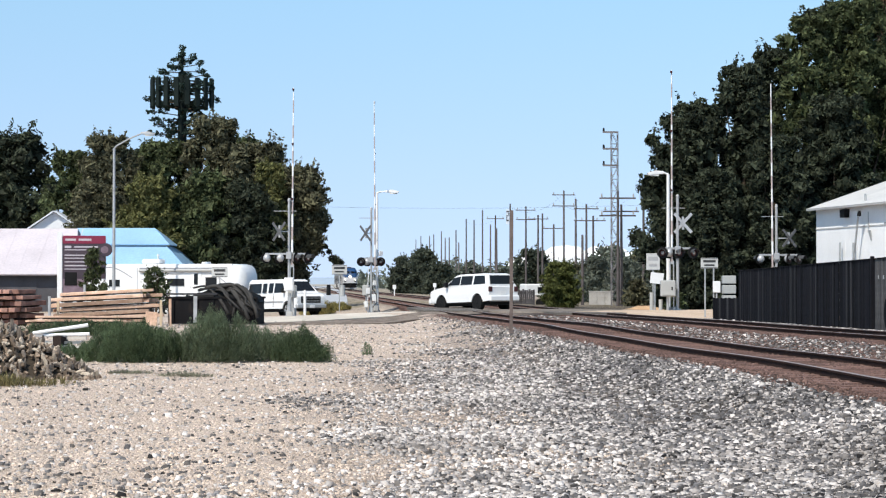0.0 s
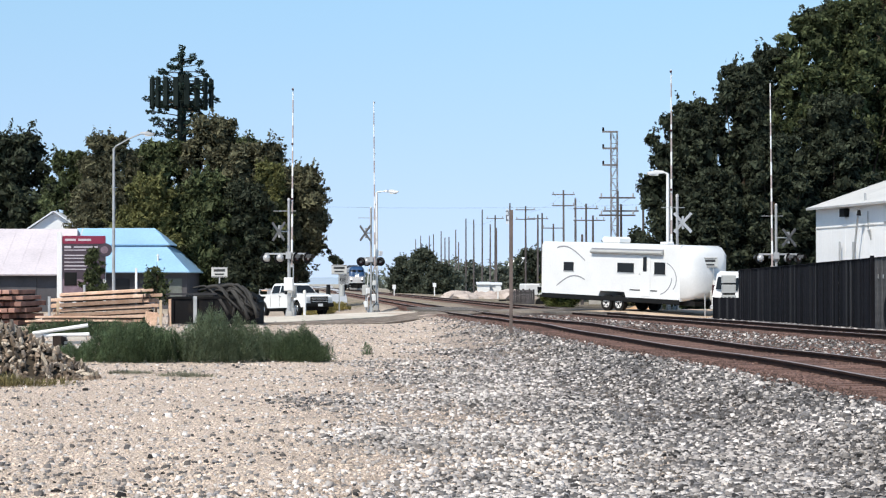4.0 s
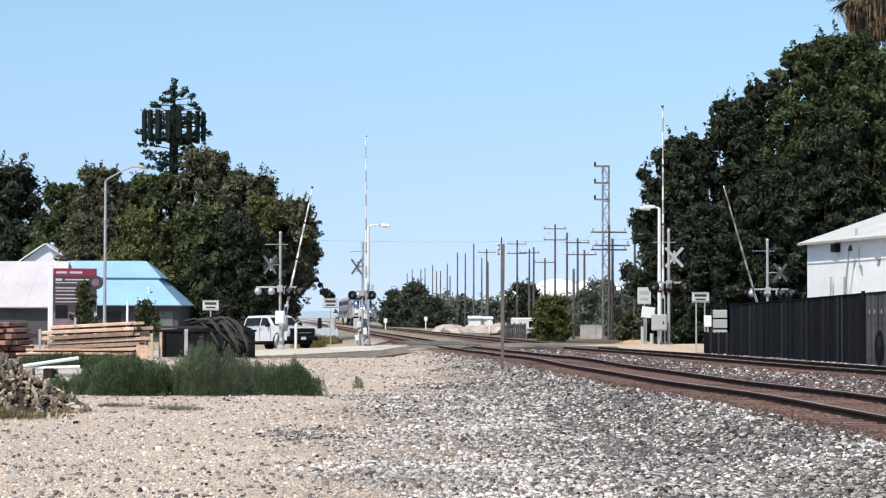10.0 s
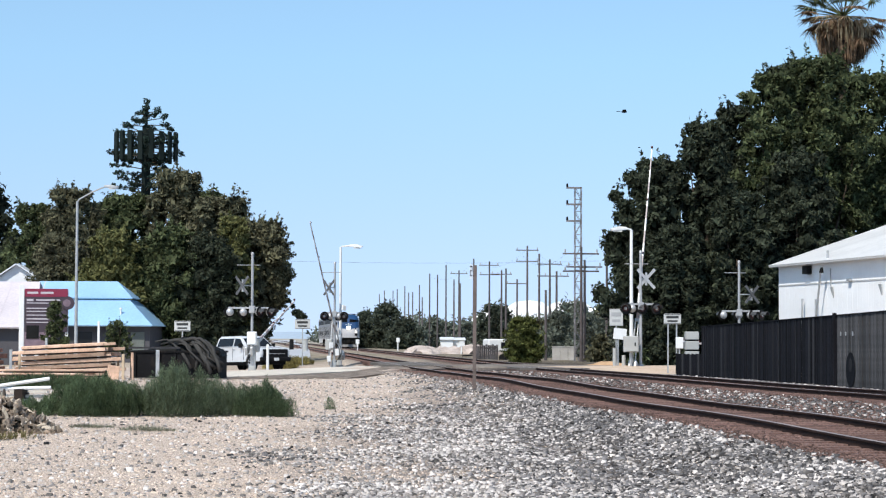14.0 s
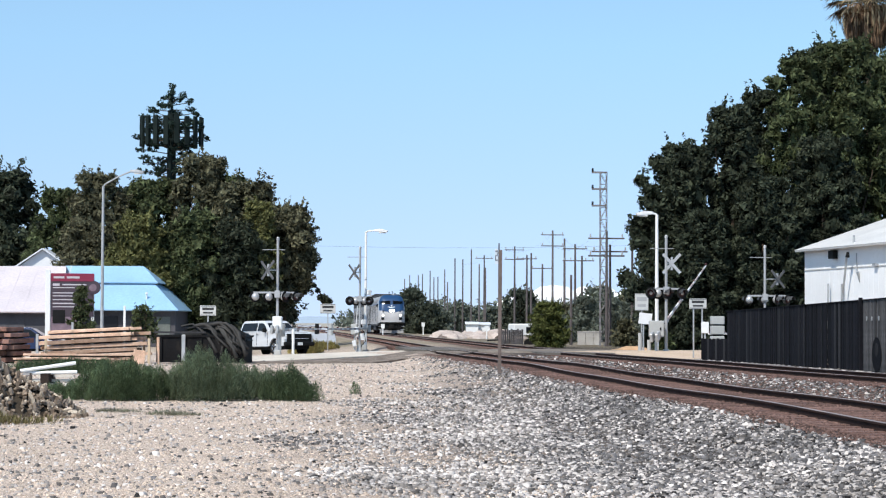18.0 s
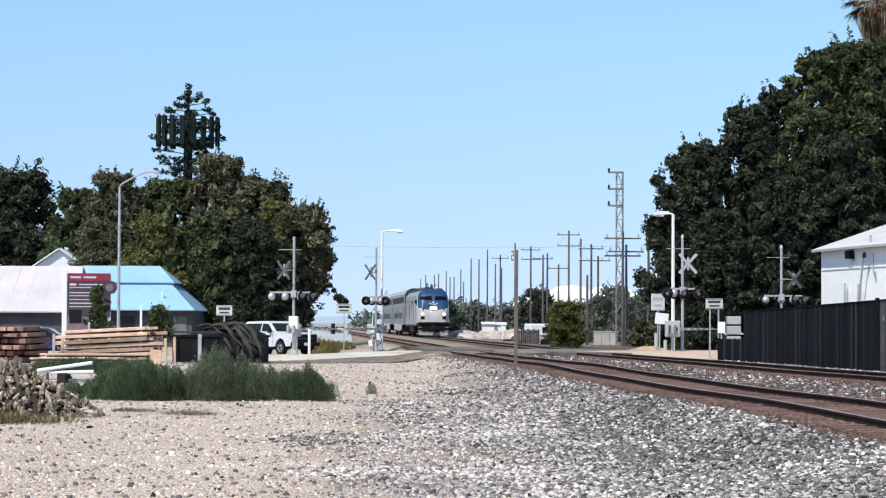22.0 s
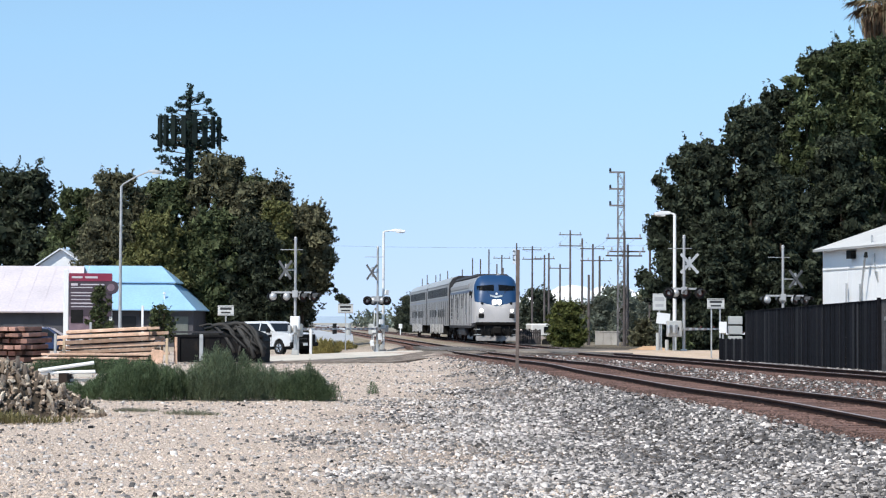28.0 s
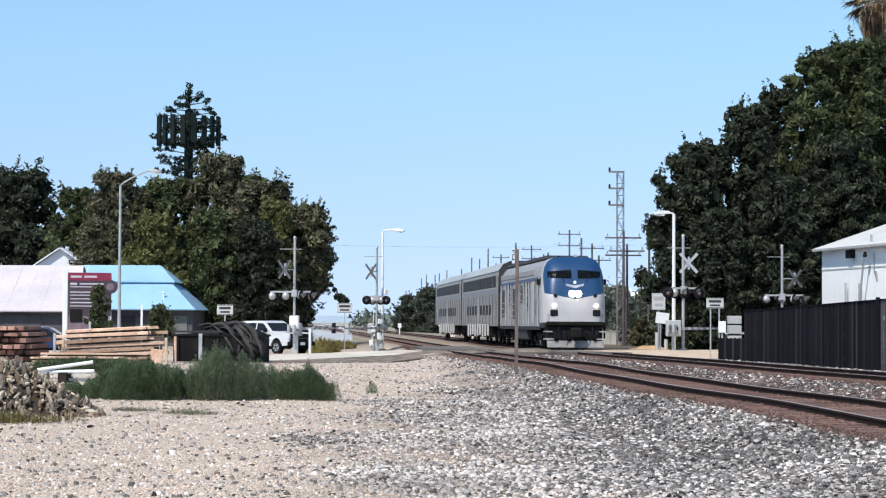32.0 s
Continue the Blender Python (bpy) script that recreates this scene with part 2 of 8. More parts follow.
def raw(name, verts, faces, mat, parent=None, smooth=False):
    me = bpy.data.meshes.new(name)
    me.from_pydata(verts, [], faces)
    me.materials.append(mat)
    if smooth:
        me.polygons.foreach_set("use_smooth", [True] * len(me.polygons))
    ob = new(name, me)
    ob.parent = parent
    return ob


def quads(name, v, mat, parent=None):
    """A mesh of loose quads from an array (n, 4, 3)."""
    n = len(v)
    me = bpy.data.meshes.new(name)
    me.vertices.add(n * 4)
    me.vertices.foreach_set("co", v.reshape(-1).astype(np.float32))
    me.loops.add(n * 4)
    me.loops.foreach_set("vertex_index", np.arange(n * 4, dtype=np.int32))
    me.polygons.add(n)
    me.polygons.foreach_set("loop_start", np.arange(0, n * 4, 4, dtype=np.int32))
    me.update(calc_edges=True)
    me.materials.append(mat)
    ob = new(name, me)
    ob.parent = parent
    return ob


TRACK = -0.0747                                       # how the tracks drift in x for every metre of y
NEAR_X, FAR_X, RAIL_Z = 8.2, 13.5, 0.35
ROAD_D, ROAD_P = Vector((0.602, -0.7985)), Vector((0.7985, 0.602))
ROAD_O = Vector((3.3, 104.0))


def smooth(a, b, x):
    """0 below a, 1 above b, with a soft step between."""
    t = max(0.0, min(1.0, (x - a) / (b - a)))
    return t * t * (3 - 2 * t)


BEND_W, BEND_R, BEND_A = -21.0, 10.8, math.atan2(0.7985, 0.602)   # where the road begins to bend, radius, angle
BEND_C = ROAD_O + ROAD_D * BEND_W - ROAD_P * BEND_R
BEND_END = BEND_W - BEND_R * BEND_A


def road_turn(w):
    """How far the road has turned at w, in radians."""
    return max(0.0, min(BEND_A, (BEND_W - w) / BEND_R))


def road_at(w, o):
    """A point of the road: w metres along the driving direction, o metres to the far side of the near lane."""
    if w >= BEND_W:
        return ROAD_O + ROAD_D * w + ROAD_P * o
    c, n = math.cos(road_turn(w)), math.sin(road_turn(w))
    out = Vector((ROAD_P.x * c - ROAD_P.y * n, ROAD_P.x * n + ROAD_P.y * c))
    q = BEND_C + out * (BEND_R + o)
    return q if w >= BEND_END else q + Vector((w - BEND_END, 0))


def road_coords(x, y):
    """Where a point lies by the road: along it and across it."""
    q = Vector((x, y)) - ROAD_O
    w, o = q.dot(ROAD_D), q.dot(ROAD_P)
    if w >= BEND_W:
        return w, o
    v = Vector((x, y)) - BEND_C
    a = math.atan2(-v.dot(ROAD_D), v.dot(ROAD_P))
    if a <= BEND_A:
        return BEND_W - BEND_R * a, v.length - BEND_R
    return BEND_END + v.x, v.y - BEND_R


def road_z(w):
    return -0.30 + 0.65 * smooth(-26, 2, w) - 0.57 * smooth(8, 22, w) - 0.15 * (1 - smooth(-42, -28, w))


def rail_z(u, y):
    """The height of the rails: the line falls gently towards the crossing and dips here and there."""
    y = max(18.0, y)
    k = smooth(9.8, 12.0, u)
    near = 0.115 * (1 - smooth(64, 96, y)) + (1 - smooth(80, 94, y)) * (0.016 * math.sin(y / 4.6 + 0.8) + 0.010 * math.sin(y / 2.3))
    far = 0.0036 * max(0.0, 97 - y) + 0.008 * math.sin(y / 5.0) * (1 - smooth(80, 94, y))
    return RAIL_Z + near * (1 - k) + far * k


def ground_z(x, y):
    u = x - TRACK * y
    z = (0.235 + rail_z(u, y) - RAIL_Z) * smooth(4.4, 6.7, u) * (1 - 0.3 * smooth(15.8, 18.0, u)) + 0.02 * noise.noise((x * 0.35, y * 0.25, 0))
    w, o = road_coords(x, y)
    k = smooth(-8.5, -4.2, o) * (1 - smooth(6.5, 11.0, o)) * smooth(-125, -112, w) * (1 - smooth(45, 60, w))
    z = z * (1 - k) + min(road_z(w) - 0.07, 9) * k
    return z


# ---- ground ----
def ground_material():
    """Tan gravel that gives way to grey ballast beside the rails, dry earth and weeds far off; far haze and the shade
    between stones are put into the colour.
    """
    m = bpy.data.materials.new("gravel_ground")
    m.use_nodes = True
    n, l = m.node_tree.nodes, m.node_tree.links
    b = n["Principled BSDF"]
    b.inputs["Roughness"].default_value = 0.95
    b.inputs["Specular IOR Level"].default_value = 0.04
    co = n.new("ShaderNodeTexCoord")
    sep = n.new("ShaderNodeSeparateXYZ")
    l.new(co.outputs["Object"], sep.inputs[0])

    def tex(kind, scale, detail=4):
        t = n.new(kind)
        t.inputs["Scale"].default_value = scale
        if kind == "ShaderNodeTexNoise":
            t.inputs["Detail"].default_value = detail
        l.new(co.outputs["Object"], t.inputs["Vector"])
        return t

    def rng(src, a, z, lo=0.0, hi=1.0):
        r = n.new("ShaderNodeMapRange")
        for i, v in ((1, a), (2, z), (3, lo), (4, hi)):
            r.inputs[i].default_value = v
        l.new(src, r.inputs[0])
        return r.outputs[0]

    def calc(op, a, b_):
        c = n.new("ShaderNodeMath")
        c.operation = op
        for i, v in ((0, a), (1, b_)):
            if isinstance(v, (int, float)):
                c.inputs[i].default_value = v
            else:
                l.new(v, c.inputs[i])
        return c.outputs[0]

    def blend(f, a, b_, mode="MIX"):
        x = n.new("ShaderNodeMix")
        x.data_type, x.blend_type = "RGBA", mode
        for i, v in ((0, f), (6, a), (7, b_)):
            if isinstance(v, (int, float)):
                x.inputs[i].default_value = v
            elif isinstance(v, tuple):
                x.inputs[i].default_value = (*v, 1)
            else:
                l.new(v, x.inputs[i])
        return x.outputs[2]

    across = calc("ADD", sep.outputs[0], calc("MULTIPLY", sep.outputs[1], 0.0747))
    wob = tex("ShaderNodeTexNoise", 0.35)
    across_w = calc("ADD", across, calc("MULTIPLY", calc("SUBTRACT", wob.outputs[0], 0.5), 1.2))
    ballast = rng(calc("SUBTRACT", calc("ADD", sep.outputs[0], calc("MULTIPLY", calc("SUBTRACT", wob.outputs[0], 0.5), 3.0)), calc("ADD", rng(sep.outputs[1], 36.0, 60.0, 0.0, 1.7), rng(sep.outputs[1], 15.0, 36.0, 1.3, 0.0))), -2.6, 2.8)
    patch = tex("ShaderNodeTexNoise", 0.22, 5)
    stone = tex("ShaderNodeTexVoronoi", 26.0)
    stone2 = tex("ShaderNodeTexVoronoi", 42.0)
    blot = tex("ShaderNodeTexNoise", 2.2, 6)
    earth = blend(rng(patch.outputs[0], 0.35, 0.65), (0.80, 0.625, 0.505), (0.70, 0.565, 0.465))
    earth = blend(rng(blot.outputs[0], 0.45, 0.72), earth, (0.52, 0.425, 0.345))
    tan = blend(rng(stone2.outputs["Color"], 0.1, 0.9), (0.50, 0.40, 0.325), (0.88, 0.73, 0.61))
    tan = blend(0.62, earth, tan)
    # near-black below the ballast stones: the shade of their gaps as colour
    grey = blend(rng(stone.outputs["Color"], 0.0, 1.0), (0.02, 0.017, 0.015), (0.20, 0.172, 0.15))
    near = blend(ballast, tan, grey)
    rust = calc("MULTIPLY", rng(across_w, 6.1, 7.0), rng(across_w, 16.4, 15.4))
    rust = calc("MULTIPLY", rust, calc("SUBTRACT", 1.0, calc("MULTIPLY", rng(across_w, 9.4, 10.2), rng(across_w, 11.9, 11.2))))
    near = blend(calc("MULTIPLY", rust, 0.8), near, (0.135, 0.083, 0.068))
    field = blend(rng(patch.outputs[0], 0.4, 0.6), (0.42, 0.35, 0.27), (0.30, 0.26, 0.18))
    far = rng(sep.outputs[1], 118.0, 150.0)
    # the fields pale with distance: haze put into the colour
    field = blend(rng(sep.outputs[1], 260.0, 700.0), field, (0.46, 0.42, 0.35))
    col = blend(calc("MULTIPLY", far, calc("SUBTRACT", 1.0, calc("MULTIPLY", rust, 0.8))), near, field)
    # cell edges darkened, painting shade between the stones
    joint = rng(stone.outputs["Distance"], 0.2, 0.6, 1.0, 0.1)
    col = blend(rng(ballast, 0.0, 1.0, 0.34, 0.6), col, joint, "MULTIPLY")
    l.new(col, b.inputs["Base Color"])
    bp = n.new("ShaderNodeBump")
    bp.inputs["Strength"].default_value, bp.inputs["Distance"].default_value = 0.9, 0.035
    bp.invert = True
    l.new(stone.outputs["Distance"], bp.inputs["Height"])
    l.new(bp.outputs[0], b.inputs["Normal"])
    return m


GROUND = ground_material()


def build_ground():
    us = [-2500, -1200, -600, -300, -150, -90, -60, -45] + [-36 + 1.5 * i for i in range(14)] + [-15 + 0.6 * i for i in range(60)] \
        + [21.5, 23, 25, 28, 32, 37, 44, 55, 75, 110, 170, 300, 600, 1200, 2500]
    ys = [-300, -120, -60, -30, -15] + [-6 + 0.8 * i for i in range(70)] + [50 + 1.0 * i for i in range(101)] \
        + [153, 157, 162, 170, 180, 195, 215, 240, 280, 340, 430, 600, 900, 1500, 2500, 4200]
    verts = [(u + TRACK * y, y, ground_z(u + TRACK * y, y)) for y in ys for u in us]
    k = len(us)
    faces = [(j * k + i, j * k + i + 1, (j + 1) * k + i + 1, (j + 1) * k + i) for j in range(len(ys) - 1) for i in range(k - 1)]
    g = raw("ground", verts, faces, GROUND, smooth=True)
    tagged(g, "tan gravel yard turning to grey ballast beside the rails", "ground", kind="structure")


build_ground()


def build_road():
    asphalt = material("worn_asphalt", (0.165, 0.14, 0.118), 0.9, vary=0.3, scale=0.35, bump=0.4, second=(0.255, 0.22, 0.185), dirt=0.15)
    ws = [-123 + 1.5 * i for i in range(173)]
    os_ = [-2.7, -2.6, 1.9, 6.3, 6.4]
    drop = [-0.16, 0, 0.05, 0, -0.16]
    verts, faces = [], []
    for w in ws:
        for o, d in zip(os_, drop):
            q = road_at(w, o)
            verts.append((q.x, q.y, road_z(w) - 0.005 + d))
    k = len(os_)
    for j in range(len(ws) - 1):
        for i in range(k - 1):
            faces.append((j * k + i, (j + 1) * k + i, (j + 1) * k + i + 1, j * k + i + 1))
    r = raw("road", verts, faces, asphalt)
    tagged(r, "worn grey asphalt road climbing over the tracks", "road", kind="structure")
    paint = material("worn_road_paint", (0.62, 0.60, 0.55), 0.8, vary=0.25, scale=2)
    yellow = material("worn_yellow_paint", (0.55, 0.38, 0.06), 0.8, vary=0.25, scale=2)
    for nm, o0, o1, mat, spans in (("edge_line", -2.3, -2.15, paint, ((-60, -11), (12, 45))), ("centre_line", 1.75, 1.9, yellow, ((-60, -11), (12, 45))),
                                   ("edge_line", 5.95, 6.1, paint, ((-60, -11), (12, 45)))):
        for a, b in spans:
            vs, fs = [], []
            n = int((b - a) / 1.5)
            for i in range(n + 1):
                w = a + (b - a) * i / n
                for o in (o0, o1):
                    q = road_at(w, o)
                    vs.append((q.x, q.y, road_z(w) + 0.052 * (1 - abs((o - 1.85) / 4.5)) + 0.004))
            for i in range(n):
                fs.append((2 * i, 2 * i + 2, 2 * i + 3, 2 * i + 1))
            raw(nm, vs, fs, mat, r)
    # the pale concrete apron beside the crossing and the old dark asphalt before it
    pale = material("pale_concrete", (0.60, 0.54, 0.455), 0.85, vary=0.15, scale=0.8, dirt=0.12, rand=0.08)
    ap = thing("apron", "pale concrete apron slabs along the road edge", "apron", kind="structure")
    near, far = ((-7.9, 87.5), (-5.4, 91.5), (-3.2, 96.0), (-1.2, 100.5), (0.1, 103.6)), ((-9.6, 98.0), (-7.6, 101.5), (-5.6, 104.6), (-3.4, 107.0), (-1.2, 108.2))
    for i in range(4):
        quad = [near[i], near[i + 1], far[i + 1], far[i]]
        bm = bmesh.new()
        plate(bm, [(x, y, 0.0 + 0.06 * (i + k)) for (x, y), k in zip(quad, (0, 1, 1.3, 0.3))], (0, 0, -1), 0.25)
        part("slab", bm, pale, ap)
    bm = bmesh.new()
    rim = ((-7.4, 83.5), (-4.9, 84.6), (-2.4, 86.2), (0.2, 90.0), (1.8, 95.5), (1.9, 101.0), (0.3, 103.4), (-1.1, 100.2), (-3.1, 95.7), (-5.3, 91.2), (-7.8, 87.3))
    plate(bm, [(x, y, ground_z(x, y) + 0.035 + 0.02 * (y > 95)) for x, y in rim], (0, 0, -1), 0.12)
    old = part("asphalt_patch", bm, material("crumbling_asphalt", (0.12, 0.098, 0.08), 0.95, vary=0.5, scale=2.2, bump=0.9, bump_scale=25, second=(0.33, 0.27, 0.22)), None)
    tagged(old, "crumbling dark asphalt patch in front of the apron", "asphalt", kind="structure")


build_road()


def build_shoulder():
    """Bare tan earth beside the far gate mast."""
    vs, fs = [], []
    for i in range(13):
        for j in range(12):
            w, o = 7.0 + i * 0.95, -2.1 + j * 0.95 + 0.35 * math.sin(i * 1.3)
            q = road_at(w, o)
            rim = i in (0, 12) or j in (0, 11)
            vs.append((q.x, q.y, max(road_z(w) + 0.05, ground_z(q.x, q.y)) + (-0.03 if rim else 0.015)))
    for i in range(12):
        for j in range(11):
            fs.append((i * 12 + j, i * 12 + j + 1, (i + 1) * 12 + j + 1, (i + 1) * 12 + j))
    ob = raw("shoulder", vs, fs, material("tan_shoulder_earth", (0.50, 0.375, 0.27), 0.95, vary=0.3, scale=1.3, bump=0.6, bump_scale=18, second=(0.60, 0.47, 0.36)), smooth=True)
    tagged(ob, "bare tan earth shoulder beside the gate mast", "earth", kind="structure")


build_shoulder()


def track_pt(x0, y, off=0.0):
    return (x0 + TRACK * y + off, y)


def build_track(name, x0, label):
    t = thing(name, label, "railway track", kind="structure")
    turn = math.atan(-TRACK)
    prof = [(-0.07, -0.15), (0.07, -0.15), (0.07, -0.135), (0.012, -0.12), (0.012, -0.035), (0.036, -0.025), (0.036, 0.0), (-0.036, 0.0), (-0.036, -0.025),
            (-0.012, -0.035), (-0.012, -0.12), (-0.07, -0.135)]
    for side in (-0.755, 0.755):
        bm = bmesh.new()
        ys = [-30, 0, 16] + [18 + 1.5 * i for i in range(56)] + [110, 200, 500, 1500]
        rows = [[bm.verts.new((x0 + TRACK * y + side + a, y, rail_z(x0, y) + b)) for a, b in prof] for y in ys]
        for r0, r1 in zip(rows, rows[1:]):
            for i in range(len(prof)):
                j = (i + 1) % len(prof)
                bm.faces.new((r0[i], r0[j], r1[j], r1[i]))
        rail = part("rail", bm, RUST, t, "rust-brown steel rail")
        bm = bmesh.new()
        strip = [[bm.verts.new((x0 + TRACK * y + side + a, y, rail_z(x0, y) + b)) for a, b in ((-0.03, 0.001), (-0.026, 0.005), (0.026, 0.005), (0.03, 0.001))] for y in ys]
        for r0, r1 in zip(strip, strip[1:]):
            for i in range(3):
                bm.faces.new((r0[i], r0[i + 1], r1[i + 1], r1[i]))
        part("rail_head", bm, RAILTOP, rail, "rail head worn bright")
    me = None
    far = bmesh.new()
    y, i = 14.0, 0
    while y < 420:
        m = pose(x0 + TRACK * y, y, rail_z(x0, y) - 0.10, 0, 0, math.degrees(turn) + random.uniform(-1, 1))
        if 30 < y < 128:
            if me is None:
                bm = bmesh.new()
                box(bm, (-1.3, -0.115, -0.17), (1.3, 0.115, 0), bevel=0.012)
                me = bpy.data.meshes.new("sleeper")
                bm.to_mesh(me)
                bm.free()
                me.materials.append(TIE)
            s = new("sleeper", me)
            s.parent = t
            s.matrix_basis = m
        else:
            box(far, (-1.3, -0.115, -0.17), (1.3, 0.115, 0), m)
        y += 0.54
    rest = part("sleeper_row", far, TIE, t, "row of dark timber sleepers")
    tagged(rest, kind="stuff")
    return t


build_track("track_near", NEAR_X, "rusty near railway track on dark timber sleepers")
build_track("track_far", FAR_X, "far railway track with brown rails on timber sleepers")


def build_crossing_panels():
    """Concrete panels between and beside the rails where the road crosses."""
    mat = material("crossing_concrete", (0.15, 0.135, 0.12), 0.85, vary=0.2, scale=1.0, bump=0.3, dirt=0.3, rand=0.12)
    for x0 in (NEAR_X, FAR_X):
        t = thing("crossing_panel_set", "worn grey concrete crossing panels laid flush with the rails", "crossing", kind="structure")
        wc = (x0 - 11.07) / 0.5423
        yc = 104 - 0.7985 * wc
        for lane in range(4):
            ya, yb = yc - 7.2 + lane * 3.6, yc - 7.2 + lane * 3.6 + 3.56
            for o0, o1 in ((-1.55, -0.85), (-0.68, 0.68), (0.85, 1.55)):
                bm = bmesh.new()
                m = Matrix(((1, TRACK, 0, x0), (0, 1, 0, 0), (0, 0, 1, 0), (0, 0, 0, 1)))
                box(bm, (o0, ya, RAIL_Z - 0.13), (o1, yb, RAIL_Z + 0.012), m)
                part("panel", bm, mat, t)


build_crossing_panels()


def scatter_stones():
    """Loose gravel and ballast stones lying on the ground before the camera."""
    rs = np.random.RandomState(5)
    # broken stone: a low three-cornered block, its corners knocked about
    ring = np.array([(math.cos(a), math.sin(a), 0) for a in (0, 2.09, 4.19)])
    top = np.array([(0.72 * math.cos(a), 0.72 * math.sin(a), 1) for a in (1.05, 3.14, 5.24)])
    base_f = np.array([(0, 1, 3), (1, 4, 3), (1, 2, 4), (2, 5, 4), (2, 0, 5), (0, 3, 5), (3, 4, 5)])
    shapes = np.array([np.concatenate([ring, top]) + rs.uniform(-0.3, 0.3, (6, 3)) for _ in range(24)])
    tan_m = material("tan_gravel_stone", (0.60, 0.485, 0.39), 0.9, vary=0.3, scale=0.5, island=0.42, spec=0.2)
    grey_m = material("grey_ballast_stone", (0.455, 0.415, 0.385), 0.9, vary=0.4, scale=0.4, island=0.8, spec=0.2)
    dark_m = material("dark_ballast_stone", (0.15, 0.142, 0.14), 0.9, vary=0.4, scale=0.4, island=0.85, spec=0.2)
    rail_m = material("rust_dusted_ballast_stone", (0.155, 0.098, 0.082), 0.9, vary=0.3, scale=0.8, island=0.5, spec=0.2)

    def step(a, b, v):
        t = np.clip((v - a) / (b - a), 0, 1)
        return t * t * (3 - 2 * t)

    n = 420000
    y = 14.3 + 78 * rs.rand(n) ** 2.1
    x = rs.uniform(-1, 1, n) * (0.218 * y + 0.5)
    u = x - TRACK * y
    g = np.clip((x + 2.6 - 1.7 * step(36, 60, y) - 1.3 * (1 - step(15, 36, y)) + 0.8 * np.sin(y * 0.9) + 0.6 * np.sin(x * 2.1 + y * 0.4)) / 5.4, 0, 1)
    grey = rs.rand(n) < np.maximum(g, 0.05)
    by_rail = (np.abs(u - NEAR_X) < 1.75 + 0.12 * rs.normal(size=n)) | (np.abs(u - FAR_X) < 1.75 + 0.12 * rs.normal(size=n))
    by_rail |= (u > 9.8) & (u < 12.0) & (rs.rand(n) < 0.78)
    dark = grey & ~by_rail & (rs.rand(n) < 0.15 + 0.42 * step(2.4, 5.4, u) + 0.16 * np.sin(x * 0.9 + y * 0.22) * np.sin(y * 0.35 - x * 0.5))
    bed = (np.abs(u - NEAR_X) < 0.8) | (np.abs(u - FAR_X) < 0.8)
    alive = (u < 16.0) & ~((y > 84) & (x < 1.5) & (rs.rand(n) < 0.4)) & ~(by_rail & bed & (rs.rand(n) < 0.6))
    for name, mat, count, mask in (("gravel", tan_m, 60000, alive & ~grey & ~by_rail), ("ballast", grey_m, 72000, alive & grey & ~by_rail & ~dark),
                                   ("dark_ballast", dark_m, 44000, alive & dark), ("rail_ballast", rail_m, 24000, alive & by_rail)):
        pick = np.flatnonzero(mask)[:count]
        m = len(pick)
        px, py = x[pick], y[pick]
        fine = name == "gravel"
        size = (0.006 + 0.016 * rs.rand(m) ** 2.6) if fine else (0.010 + 0.016 * rs.rand(m) ** 1.5) if name == "rail_ballast" else (0.0125 + 0.027 * rs.rand(m) ** 2.0)
        size = size * (1 + np.maximum(0, py - 26) * 0.009)
        v = shapes[rs.randint(24, size=m)] * (size[:, None] * np.stack([rs.uniform(0.9, 1.5, m), rs.uniform(0.7, 1.1, m), rs.uniform(0.55, 1.15, m)], 1))[:, None, :]
        tilt, a = rs.uniform(-0.5, 0.5, m)[:, None], rs.uniform(0, 6.28, m)[:, None]
        vy, vz = v[:, :, 1] * np.cos(tilt) - v[:, :, 2] * np.sin(tilt), v[:, :, 1] * np.sin(tilt) + v[:, :, 2] * np.cos(tilt)
        vx, vy = v[:, :, 0] * np.cos(a) - vy * np.sin(a), v[:, :, 0] * np.sin(a) + vy * np.cos(a)
        z = np.array([ground_z(i, j) for i, j in zip(px, py)]) - 0.15 * size
        V = np.stack([vx + px[:, None], vy + py[:, None], vz + z[:, None]], 2).reshape(-1, 3)
        F = (base_f[None] + (6 * np.arange(m))[:, None, None]).reshape(-1, 3)
        me = bpy.data.meshes.new(name)
        me.vertices.add(len(V))
        me.vertices.foreach_set("co", V.reshape(-1).astype(np.float32))
        me.loops.add(len(F) * 3)
        me.loops.foreach_set("vertex_index", F.reshape(-1).astype(np.int32))
        me.polygons.add(len(F))
        me.polygons.foreach_set("loop_start", np.arange(0, len(F) * 3, 3, dtype=np.int32))
        me.update(calc_edges=True)
        me.materials.append(mat)
        ob = new(name, me)
        tagged(ob, {"gravel": "loose tan gravel stones", "dark_ballast": "dark grey ballast stones on the shoulder of the line", "ballast": "loose grey angular ballast stones", "rail_ballast": "rust-dusted ballast stones between the rails"}[name], "gravel", kind="stuff")


scatter_stones()


